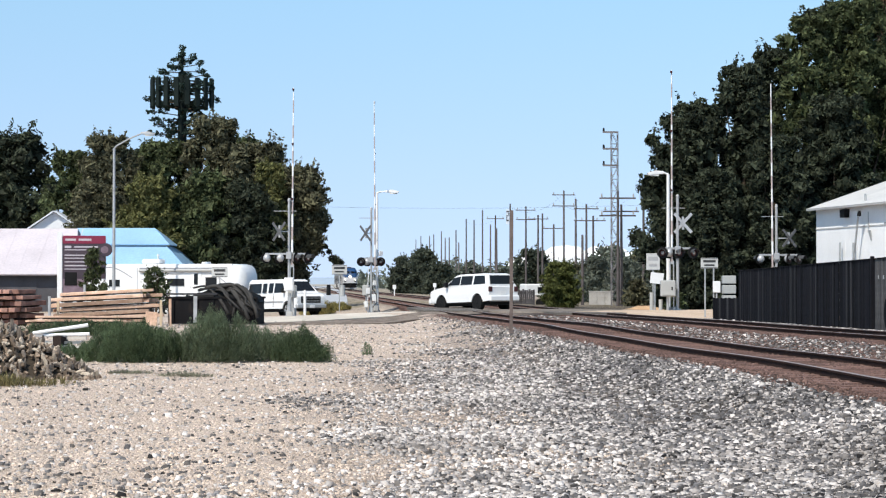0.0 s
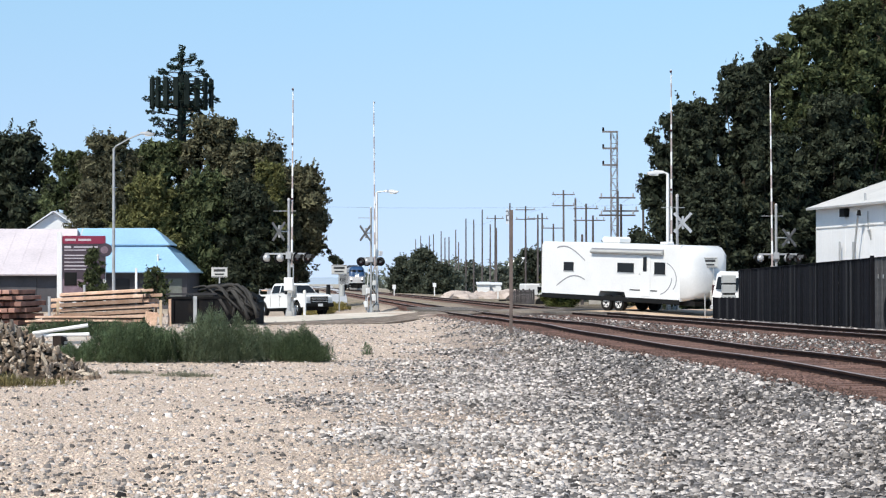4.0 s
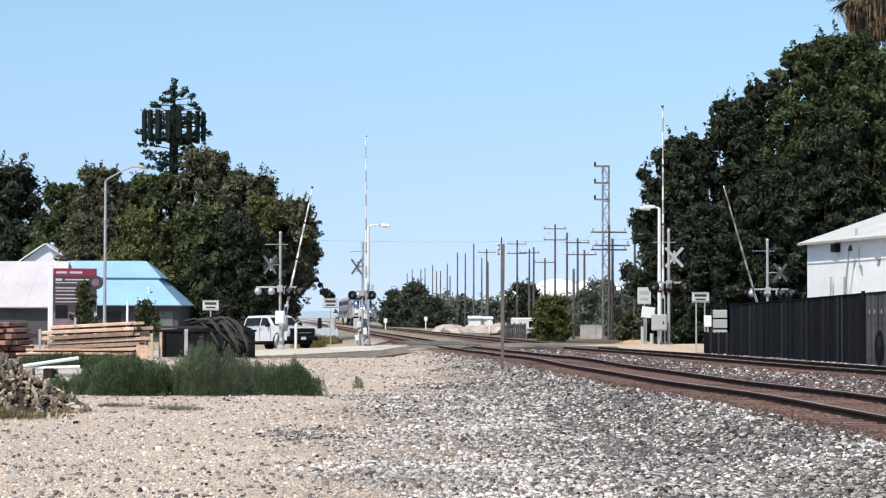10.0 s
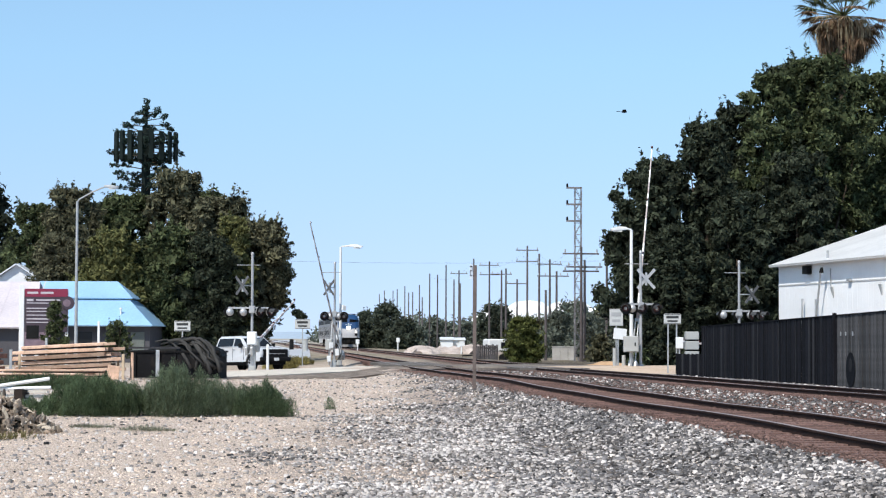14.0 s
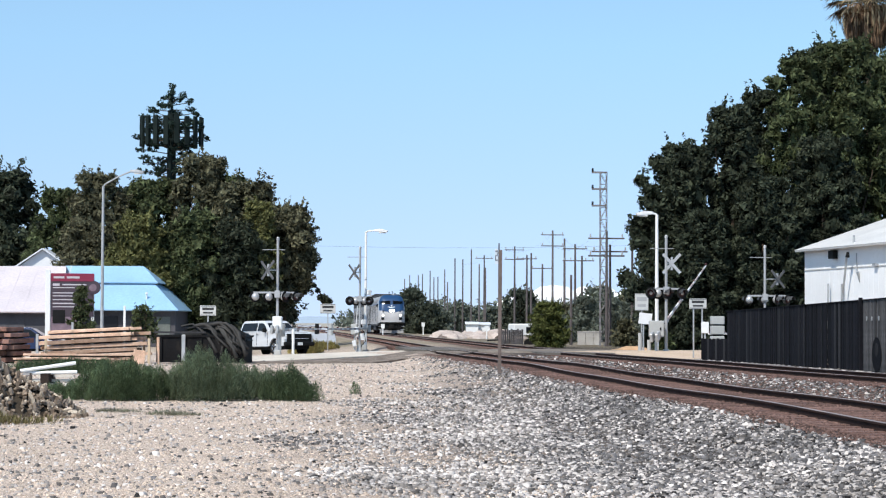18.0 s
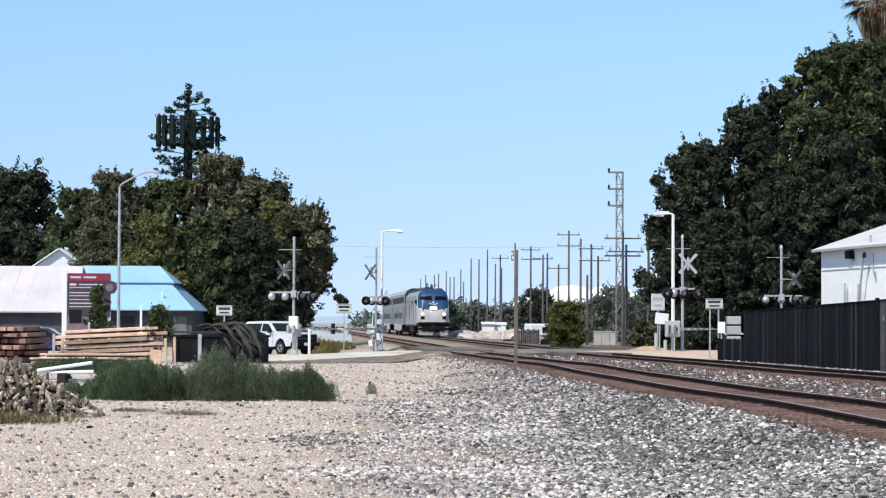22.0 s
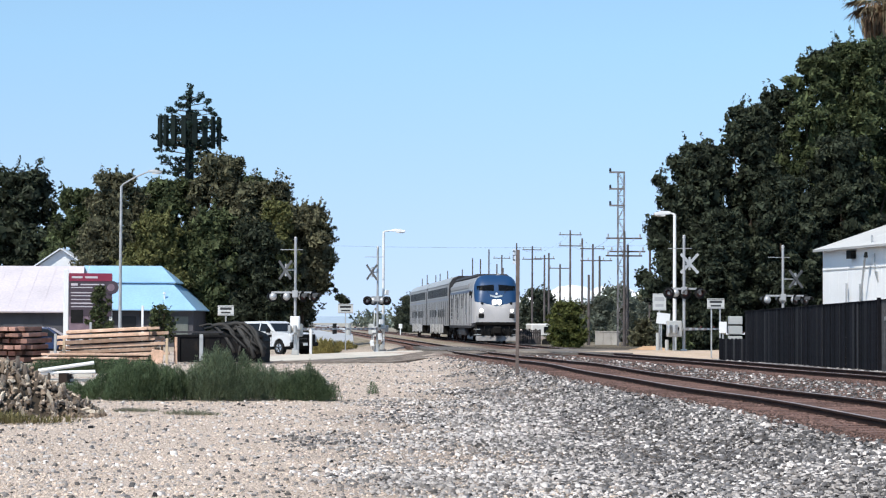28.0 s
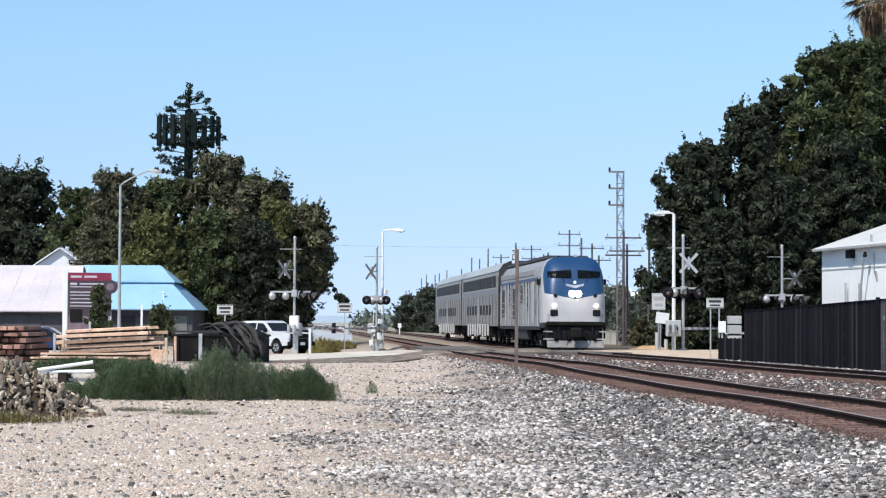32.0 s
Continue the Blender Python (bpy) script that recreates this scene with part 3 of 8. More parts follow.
# ---- trees and bushes ----
def crown_quads(rs, blobs, n, size, flat=0.75):
    """n leaf clumps spread over the skins of many lobes; (cx, cy, cz, r) each."""
    blobs = np.array(blobs)
    w = blobs[:, 3] ** 2
    pick = rs.choice(len(blobs), n, p=w / w.sum())
    d = rs.normal(size=(n, 3))
    d /= np.linalg.norm(d, axis=1)[:, None]
    r = blobs[pick, 3] * (0.45 + 0.75 * rs.rand(n) ** 0.8)
    c = blobs[pick, :3] + d * r[:, None] * np.array([1, 1, flat])
    a = d + rs.normal(size=(n, 3)) * 0.7
    a /= np.linalg.norm(a, axis=1)[:, None]
    t = np.cross(a, rs.normal(size=(n, 3)))
    t /= np.linalg.norm(t, axis=1)[:, None]
    b = np.cross(a, t)
    s = size * (0.55 + 0.9 * rs.rand(n))[:, None]
    k = (0.5 + 0.5 * rs.rand(n))[:, None]
    q = np.stack([c - t * s, c + b * s * k * 0.55 - t * s * 0.1, c + t * s, c - b * s * k * 0.55 + t * s * 0.15], axis=1)
    return q


def tree(name, label, x, y, z, width, height, leaf, seed, lobes=90, leaves=12000, size=0.20, base=0.04, lean=0.0, depth=None, taper=0.5):
    """A tapered trunk that forks into limbs, and a full, uneven crown of leaf clumps.
    taper: how much of the width is left at the very top."""
    rs = np.random.RandomState(seed)
    t = thing(name, label, "tree", pose(x, y, z))
    w, dp = width / 2, (depth or width * 0.8) / 2
    blobs = []
    for i in range(lobes):
        h = (i + rs.rand()) / lobes
        a = i * 2.399 + rs.uniform(-0.5, 0.5)
        br = width * rs.uniform(0.09, 0.17) * (1.05 - 0.4 * h)
        zz = height * (base + (1 - base) * h) + br * 0.2
        env = (1 - (1 - taper) * max(0, (h - 0.35) / 0.65) ** 1.6) * (0.82 + 0.18 * min(1, h / 0.25))
        rr = math.sqrt(rs.uniform(0.12, 1)) * env * rs.uniform(0.74, 1.12)
        blobs.append((math.cos(a) * max(0, w * rr - br * 0.75) + lean * h, math.sin(a) * max(0, dp * rr - br * 0.75), min(zz, height - br * 0.8), br))
    bm = bmesh.new()
    r = max(0.06, width * 0.028)
    rod(bm, (0, 0, -0.2), (lean * 0.3, 0, height * 0.32), r * 1.25, r * 0.85, 9)
    rod(bm, (lean * 0.3, 0, height * 0.30), (lean * 0.6, 0, height * 0.62), r * 0.85, r * 0.4, 8)
    part("trunk", bm, BARK, t)
    for b in blobs[:: max(1, lobes // 6)]:
        part("limb", rod(bmesh.new(), (lean * 0.3, 0, height * rs.uniform(0.2, 0.38)), (b[0], b[1], b[2]), r * 0.5, r * 0.12, 6), BARK, t)
    extra = []
    for b in blobs:
        for k in range(5):
            d = rs.normal(size=3)
            d /= np.linalg.norm(d)
            far = b[3] * rs.uniform(0.9, 1.5)
            if b[2] > height * 0.45 and rs.rand() < 0.14:
                far *= 1.45
            extra.append((b[0] + d[0] * far, b[1] + d[1] * far, b[2] + d[2] * far * 0.8, b[3] * rs.uniform(0.16, 0.42)))
        if b[2] > height * 0.4 and rs.rand() < 0.38:
            d = np.array([b[0] / max(w, 0.1), b[1] / max(dp, 0.1), 0.5 + b[2] / height]) + rs.normal(size=3) * 0.35
            d /= np.linalg.norm(d)
            for k in range(6):
                far = b[3] * 0.95 + width * 0.022 * k
                extra.append((b[0] + d[0] * far, b[1] + d[1] * far, b[2] + d[2] * far, width * rs.uniform(0.010, 0.019) * (1.5 - 0.14 * k)))
    inner = [(b[0], b[1], b[2], b[3] * 0.75) for b in blobs]
    q = np.concatenate([crown_quads(rs, blobs + extra, leaves, size), crown_quads(rs, inner, leaves // 3, max(size * 1.6, min(size * 2.6, width * 0.05)))])
    q = q[q[:, :, 2].min(axis=1) > 0.03]
    quads("crown", q, leaf, t)
    return t


LEAF_DARK = leaf_material("dark_oak_leaf", (0.050, 0.060, 0.038), 0.7)
# greyed green: the haze over the far trees is mixed into the leaf colour
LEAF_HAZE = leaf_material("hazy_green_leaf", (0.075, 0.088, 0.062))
LEAF_MID = leaf_material("mid_green_leaf", (0.082, 0.100, 0.046), 0.65)
LEAF_OLIVE = leaf_material("olive_yellow_leaf", (0.145, 0.148, 0.058))
LEAF_BROWN = leaf_material("dry_brown_leaf", (0.128, 0.124, 0.074), 0.75)
# paler still, with the haze of the distance painted into the leaves
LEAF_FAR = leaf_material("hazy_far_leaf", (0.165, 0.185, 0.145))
LEAF_BUSH = leaf_material("bright_bush_leaf", (0.112, 0.126, 0.040), 0.6)
LEAF_WEED = leaf_material("grey_green_weed", (0.102, 0.142, 0.074), 0.6)

# the grove behind the sheds
GROVE = ((-16.9, 156, 7.6, 14.0, LEAF_BROWN, "tall brownish-green tree behind the blue roof"), (-20.8, 157, 7.5, 12.2, LEAF_MID, "broad green tree behind the sheds"),
         (-13.4, 154, 7.5, 11.9, LEAF_BROWN, "brownish broadleaf tree in the grove"), (-10.45, 150, 6.1, 9.9, LEAF_BROWN, "brownish tree with drooping branches beside the road"),
         (-13.4, 146, 6.6, 8.6, LEAF_DARK, "dense dark green tree at the edge of the grove"), (-16.2, 146, 6.5, 9.2, LEAF_MID, "green broadleaf tree in the grove"),
         (-20.2, 145, 5.6, 9.0, LEAF_OLIVE, "yellow-green tree in the grove"), (-24.6, 155, 6.5, 12.5, LEAF_BROWN, "olive tree in the grove"),
         (-24.0, 148, 5.5, 8.6, LEAF_BROWN, "brown-leaved tree in the grove"), (-27.3, 156, 5.4, 11.4, LEAF_MID, "green tree at the end of the grove"),
         (-15.4, 161, 7.0, 12.8, LEAF_MID, "green tree deep in the grove"), (-22.8, 161, 6.5, 12.0, LEAF_DARK, "dark tree deep in the grove"),
         (-12.0, 147, 4.0, 10.0, LEAF_OLIVE, "slim yellow-green tree in the grove"))
droop = None
for i, (x, y, w, h, mat, text) in enumerate(GROVE):
    made = tree("broadleaf_tree", text, x, y, 0, w, h, mat, 11 + i, leaves=24000, size=0.13, base=0.32 if "drooping" in text else 0.04)
    droop = made if "drooping" in text else droop
rsd = np.random.RandomState(3)
part("limb", tube(bmesh.new(), [(1.2, 0, 4.9), (1.9, 0, 4.5), (2.4, 0, 4.0), (2.8, 0, 3.3), (3.2, 0, 2.9)], 0.05, 5), BARK, droop)
quads("hanging_leaves", crown_quads(rsd, [(1.6, 0, 4.7, 0.4), (2.1, 0, 4.3, 0.22), (2.4, 0, 3.9, 0.18), (2.75, 0, 3.4, 0.34), (3.05, 0, 3.15, 0.36), (3.25, 0, 2.8, 0.2)], 1300, 0.11), LEAF_DARK, droop)
tree("broadleaf_tree", "dark tree behind the long shed", -34.2, 170, 0, 9.5, 13.8, LEAF_DARK, 41, leaves=20000, size=0.17)
tree("broadleaf_tree", "dark tree behind the long shed", -41.5, 172, 0, 9.0, 12.5, LEAF_DARK, 42, leaves=9000, size=0.2)
# the dark wood beyond the fence
for i, (x, y, w, h, mat) in enumerate(((13.7, 121, 6.3, 11.3, LEAF_DARK), (17.4, 122.5, 6.0, 14.3, LEAF_DARK), (21.6, 125, 6.0, 17.5, LEAF_MID), (24.8, 126, 7.2, 18.6, LEAF_MID),
                                       (15.0, 118, 4.6, 8.0, LEAF_DARK), (18.6, 119, 5.6, 10.0, LEAF_DARK), (22.6, 122, 6.0, 12.5, LEAF_DARK), (28.4, 130, 8.6, 18.2, LEAF_MID), (19.9, 129, 5.6, 16.0, LEAF_DARK), (24.1, 131, 6.4, 19.0, LEAF_DARK), (15.2, 126, 5.6, 12.4, LEAF_DARK))):
    tree("dark_tree", "dense dark green tree beyond the black fence", x, y, 0, w, h, mat, 30 + i, leaves=28000, size=0.12)
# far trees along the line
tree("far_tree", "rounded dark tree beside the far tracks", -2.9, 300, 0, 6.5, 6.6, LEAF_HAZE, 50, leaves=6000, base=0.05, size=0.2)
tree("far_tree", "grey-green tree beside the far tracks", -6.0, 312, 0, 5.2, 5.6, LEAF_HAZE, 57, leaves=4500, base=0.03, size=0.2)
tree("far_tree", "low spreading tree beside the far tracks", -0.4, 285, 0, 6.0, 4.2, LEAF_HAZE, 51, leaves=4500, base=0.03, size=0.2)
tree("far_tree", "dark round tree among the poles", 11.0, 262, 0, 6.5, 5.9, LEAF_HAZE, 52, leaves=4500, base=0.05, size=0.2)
tree("bush", "dense yellow-green bush beside the road", 7.2, 130, 0, 2.9, 3.0, LEAF_BUSH, 53, leaves=13000, base=0.03, size=0.055)
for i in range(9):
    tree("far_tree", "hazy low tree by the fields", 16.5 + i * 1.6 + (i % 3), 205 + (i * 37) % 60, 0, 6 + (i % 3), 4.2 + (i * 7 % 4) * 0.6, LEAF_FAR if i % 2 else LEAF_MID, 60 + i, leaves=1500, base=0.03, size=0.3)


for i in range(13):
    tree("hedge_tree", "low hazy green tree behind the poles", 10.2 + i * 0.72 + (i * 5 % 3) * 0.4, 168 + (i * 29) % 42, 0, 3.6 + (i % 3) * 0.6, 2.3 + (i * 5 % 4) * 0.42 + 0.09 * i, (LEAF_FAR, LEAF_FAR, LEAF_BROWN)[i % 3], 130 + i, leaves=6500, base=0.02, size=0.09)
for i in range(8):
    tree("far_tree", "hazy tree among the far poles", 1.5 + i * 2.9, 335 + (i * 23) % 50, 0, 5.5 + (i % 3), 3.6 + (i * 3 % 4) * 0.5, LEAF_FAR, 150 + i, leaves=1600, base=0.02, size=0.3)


def build_far_wood():
    """The belt of low woods along the horizon."""
    rs = np.random.RandomState(9)
    blobs = []
    for i in range(420):
        x = rs.uniform(-170, 190)
        y = rs.uniform(520, 760)
        h = rs.uniform(2.2, 5.0) * (1.25 if x > 0 else 0.9)
        if -0.068 < x / y < -0.04:
            continue
        blobs.append((x, y, h * 0.5, h))
    q = crown_quads(rs, blobs, 60000, 0.7, flat=0.8)
    q = q[q[:, :, 2].min(axis=1) > 0]
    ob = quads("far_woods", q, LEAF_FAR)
    tagged(ob, "hazy belt of low woods along the horizon", "woods", kind="stuff")


build_far_wood()


# ---- weeds ----
def weeds(name, label, spots, mat, seed, blades, sprig=0.16):
    """Mounds of fine upright sprigs: (x, y, radius, height) each."""
    rs = np.random.RandomState(seed)
    spots = np.array(spots)
    w = spots[:, 2] ** 2 * spots[:, 3]
    k = rs.choice(len(spots), blades, p=w / w.sum())
    a, r = rs.uniform(0, 6.28, blades), np.sqrt(rs.rand(blades))
    edge = 1 + 0.18 * np.sin(a * 3 + k) + 0.10 * np.sin(a * 7 + 2 * k)
    x, y = spots[k, 0] + np.cos(a) * r * edge * spots[k, 2], spots[k, 1] + np.sin(a) * r * edge * spots[k, 2] * 0.7
    ragged = 1 + 0.12 * np.sin(x * 9 + y * 5) + 0.08 * np.sin(x * 23)
    top = spots[k, 3] * np.sqrt(np.maximum(0.05, 1 - r ** 2.4)) * ragged
    h = top * rs.rand(blades) ** 0.55 * rs.uniform(0.9, 1.12, blades)
    z0 = np.array([ground_z(*p) for p in zip(x, y)])
    ln = sprig * rs.uniform(0.5, 1.3, blades)
    d = np.stack([np.cos(a) * r * 0.5, np.sin(a) * r * 0.5, np.ones(blades)], 1) + rs.normal(size=(blades, 3)) * 0.28
    d /= np.linalg.norm(d, axis=1)[:, None]
    b0 = np.stack([x, y, z0 + np.maximum(0, h - ln * 0.6)], 1)
    wd = ln * rs.uniform(0.04, 0.10, blades)
    t = rs.uniform(0, 6.28, blades)
    s = np.stack([np.cos(t) * wd, np.sin(t) * wd, rs.normal(size=blades) * wd * 0.3], 1)
    mid, b1 = b0 + d * (ln * 0.5)[:, None], b0 + d * ln[:, None] + rs.normal(size=(blades, 3)) * 0.02
    q = np.stack([b0 - s * 0.4, mid + s, b1, mid - s], 1)
    ob = quads(name, q, mat)
    return tagged(ob, label, "weeds", kind="stuff")


LEAF_WEED2 = leaf_material("dusty_weed", (0.140, 0.178, 0.106), 0.6)
weeds("weeds", "tall feathery dark green weeds at the gravel edge",
      [(-7.8, 44.8, 0.5, 0.34), (-7.2, 44.6, 0.55, 0.56), (-6.55, 44.2, 0.66, 0.80), (-6.1, 44.4, 0.5, 0.74), (-5.75, 44.7, 0.42, 0.66), (-3.0, 44.5, 0.5, 0.68), (-2.65, 44.4, 0.36, 0.5)], LEAF_WEED, 3, 100000, 0.06)
weeds("weeds", "tall dusty grey-green weeds at the gravel edge",
      [(-5.05, 44.5, 0.5, 0.92), (-4.65, 44.2, 0.62, 1.02), (-4.25, 44.4, 0.45, 0.84), (-3.6, 44.9, 0.5, 0.6), (-5.0, 45.6, 0.7, 0.86), (-3.9, 45.4, 0.6, 0.72), (-3.2, 45.6, 0.6, 0.62)], LEAF_WEED2, 13, 100000, 0.06)
weeds("weeds", "low green weeds beside the timber stack", [(-12.5, 68, 1.2, 0.42), (-11.3, 67, 1.3, 0.5), (-10.2, 68, 1.2, 0.42)], LEAF_WEED, 4, 16000, 0.12)
weeds("weeds", "small dusty weeds on the gravel", [(-4.7, 37.6, 0.32, 0.09), (-4.35, 37.4, 0.28, 0.08), (-5.7, 38.6, 0.4, 0.06)], leaf_material("grey_dusty_weed", (0.24, 0.24, 0.17), 0.5), 5, 1800, 0.06)
weeds("weeds", "small upright weed on the gravel", [(-1.75, 49.0, 0.10, 0.3)], LEAF_WEED, 15, 350, 0.08)
weeds("dry_grass", "dry olive grass at the rubble heap", [(-7.3, 34.2, 0.6, 0.2), (-6.7, 34.0, 0.5, 0.12), (-6.3, 34.6, 0.3, 0.1), (-7.8, 33.8, 0.6, 0.24)],
      leaf_material("dry_grass", (0.25, 0.215, 0.10), 0.5), 6, 2600, 0.12)


# ---- poles and masts ----
def utility_pole(x, y, h, arms=1, r=0.12):
    p = thing("utility_pole", "weathered wooden utility pole with crossarms beside the line", "utility pole", pose(x, y, 0, 0, 0, 4), group="poles along the line")
    bm = rod(bmesh.new(), (0, 0, -0.3), (0, 0, h), r * 1.15, r * 0.75, 8)
    part("pole", bm, POLEWOOD, p)
    for i in range(arms):
        z = h - 0.45 - i * 1.15
        arm = part("crossarm", box(bmesh.new(), (-1.2, 0.10, z - 0.05), (1.2, 0.2, z + 0.05)), POLEWOOD, p)
        for o in (-1.05, 1.05):
            bm = rod(bmesh.new(), (o, 0.15, z + 0.07), (o, 0.15, z + 0.3), 0.07, 0.05, 6)
            part("insulator", bm, GALV, arm)
    return p


for x, y, h, arms in ((12.54, 220, 11.3, 2), (12.9, 206, 9.9, 0), (13.8, 204, 9.3, 2), (14.1, 199, 8.0, 1), (11.85, 227, 8.0, 1), (11.26, 240, 9.6, 0), (10.9, 243, 9.5, 1), (10.05, 257, 11.0, 2),
                      (8.78, 277, 12.1, 0), (7.35, 290, 9.2, 0), (7.2, 291, 11.0, 1), (6.72, 300, 10.0, 0), (5.87, 315, 12.6, 0), (4.85, 331, 11.6, 0), (3.71, 339, 12.0, 0), (2.64, 354, 8.5, 0),
                      (2.2, 359, 10.7, 0), (1.1, 374, 9.8, 0), (0.4, 383, 9.9, 0), (-0.3, 393, 11.3, 0), (-1.8, 413, 11.2, 0), (-2.7, 426, 11.2, 0), (-4.7, 451, 11.8, 0), (-6.0, 470, 11.4, 0)):
    utility_pole(x, y, h, arms)


MASTSTEEL = material("dull_mast_steel", (0.25, 0.235, 0.235), 0.6, 0.3, vary=0.25, scale=1.2, dirt=0.3)


def lattice_tower(x, y, h):
    t = thing("lattice_tower", "slim galvanised lattice mast carrying side arms", "mast", pose(x, y, 0, 0, 0, 5))
    w = 0.21
    for sx in (-w, w):
        for sy in (-w, w):
            part("leg", rod(bmesh.new(), (sx, sy, -0.2), (sx, sy, h), 0.028, 0.024, 5), MASTSTEEL, t)
    n = int(h / 0.75)
    for i in range(n):
        z0, z1 = h * i / n, h * (i + 1) / n
        s = 1 if i % 2 else -1
        for sy in (-w, w):
            part("brace", rod(bmesh.new(), (-w * s, sy, z0), (w * s, sy, z1), 0.017, 0.017, 4), MASTSTEEL, t)
            part("girt", rod(bmesh.new(), (-w, sy, z1), (w, sy, z1), 0.013, 0.013, 4), MASTSTEEL, t)
        for sx in (-w, w):
            part("brace", rod(bmesh.new(), (sx, -w * s, z0), (sx, w * s, z1), 0.017, 0.017, 4), MASTSTEEL, t)
    for z in (h, h - 1.1, h - 2.2):
        arm = part("side_arm", box(bmesh.new(), (-0.78, -0.06, z - 0.06), (w + 0.05, 0.06, z + 0.06)), MASTSTEEL, t)
        part("insulator", rod(bmesh.new(), (-0.72, 0, z + 0.05), (-0.72, 0, z + 0.28), 0.08, 0.06, 7), BLACK, arm)
    return t


lattice_tower(11.33, 140, 11.65)
for x, y, h, arms in ((11.47, 139, 7.7, 2), (11.86, 141, 6.9, 1), (14.0, 148, 7.2, 0), (9.6, 146, 5.0, 0)):
    utility_pole(x, y, h, arms, 0.10)


def cables():
    """Thin overhead wires that sag from pole to pole."""
    for y0, z0, y1, z1, dx in ((140, 7.3, 220, 10.9, -0.9), (140, 7.3, 220, 10.9, 0.9), (220, 10.9, 277, 11.6, 0.0), (277, 11.6, 339, 11.5, 0.0)):
        bm = bmesh.new()
        pts = []
        for i in range(9):
            k = i / 8
            y = y0 + (y1 - y0) * k
            xa, xb = {140: 11.5, 220: 12.5, 277: 8.8}[y0], {220: 12.5, 277: 8.8, 339: 3.7}[y1]
            pts.append((xa + (xb - xa) * k + dx, y, z0 + (z1 - z0) * k - 1.2 * 4 * k * (1 - k)))
        tube(bm, pts, 0.006, 4)
        c = part("overhead_wire", bm, BLACK, None)
        tagged(c, "thin dark overhead wire sagging between poles", "wire", "wires along the line")
    bm = bmesh.new()
    pts = [(-30 + 60 * i / 16, 178 + 2 * i / 16, 8.0 + 0.9 * (i / 16 * 2 - 1) ** 2) for i in range(17)]
    tube(bm, pts, 0.006, 4)
    c = part("overhead_wire", bm, BLACK, None)
    tagged(c, "thin dark overhead wire crossing the tracks", "wire", "wires along the line")


cables()


def cell_tower(x, y, h):
    """A phone mast dressed up as a pine: bristling branches and a ring of panel antennas."""
    rs = np.random.RandomState(21)
    t = thing("phone_mast", "phone mast disguised as a dark green pine with panel antennas", "phone mast", pose(x, y, 0))
    needle = leaf_material("plastic_pine_needle", (0.030, 0.050, 0.040), 0.45)
    grey = material("antenna_green", (0.012, 0.019, 0.017), 0.7, vary=0.2, scale=1.5)
    part("pole", rod(bmesh.new(), (0, 0, -0.3), (0, 0, h - 2.4), 0.55, 0.36, 12), grey, t)
    part("pole_top", rod(bmesh.new(), (0, 0, h - 2.4), (0, 0, h - 0.3), 0.14, 0.07, 8), grey, t)
    Q = []
    for i in range(58):
        k = i / 57
        z = h - 8.6 + 7.6 * k
        ln = (2.9 if z < h - 3.2 else 2.5 * (h - z - 0.3) / 2.9 + 0.25) * rs.uniform(0.72, 1.12)
        a = i * 2.4 + rs.uniform(-0.4, 0.4)
        end = np.array((math.cos(a) * ln, math.sin(a) * ln, z + ln * rs.uniform(-0.05, 0.25)))
        base = np.array((0, 0, z))
        part("branch", rod(bmesh.new(), tuple(base), tuple(end), 0.05, 0.025, 4), BARK, t)
        tufts = [(base + (end - base) * f, r) for f, r in ((1.0, 0.30), (0.84, 0.34), (0.66, 0.30), (0.48, 0.24))]
        if z > h - 3.4:
            tufts = tufts[:2]
        for c, r in tufts:
            c = c + rs.normal(size=3) * 0.08
            Q.append(crown_quads(rs, [(c[0], c[1], c[2], r * rs.uniform(0.75, 1.2))], 34, 0.15))
    Q.append(crown_quads(rs, [(0, 0, h - 0.25, 0.36), (0.1, 0, h - 0.75, 0.22), (0, 0, h - 1.3, 0.3)], 120, 0.15))
    quads("needles", np.concatenate(Q), needle, t)
    for zz in (h - 5.2, h - 3.4):
        ring = bmesh.new()
        tube(ring, [(2.7 * math.cos(a), 2.7 * math.sin(a), zz) for a in [2 * math.pi * i / 12 for i in range(13)]], 0.06, 5)
        part("mount_ring", ring, grey, t)
    for i in range(6):
        a = 2 * math.pi * i / 6
        part("mount_spoke", rod(bmesh.new(), (0, 0, h - 4.3), (2.7 * math.cos(a), 2.7 * math.sin(a), h - 4.3), 0.06, 0.06, 5), grey, t)
    for i in range(18):
        a = 2 * math.pi * (i + 0.3) / 18
        m = Matrix.Translation((2.75 * math.cos(a), 2.75 * math.sin(a), h - 4.3 + rs.uniform(-0.1, 0.1))) @ Matrix.Rotation(a, 4, "Z")
        part("panel_antenna", box(bmesh.new(), (-0.1, -0.22, -1.3), (0.1, 0.22, 1.3), m, 0.03), grey, t)


cell_tower(-23.4, 190, 23.0)


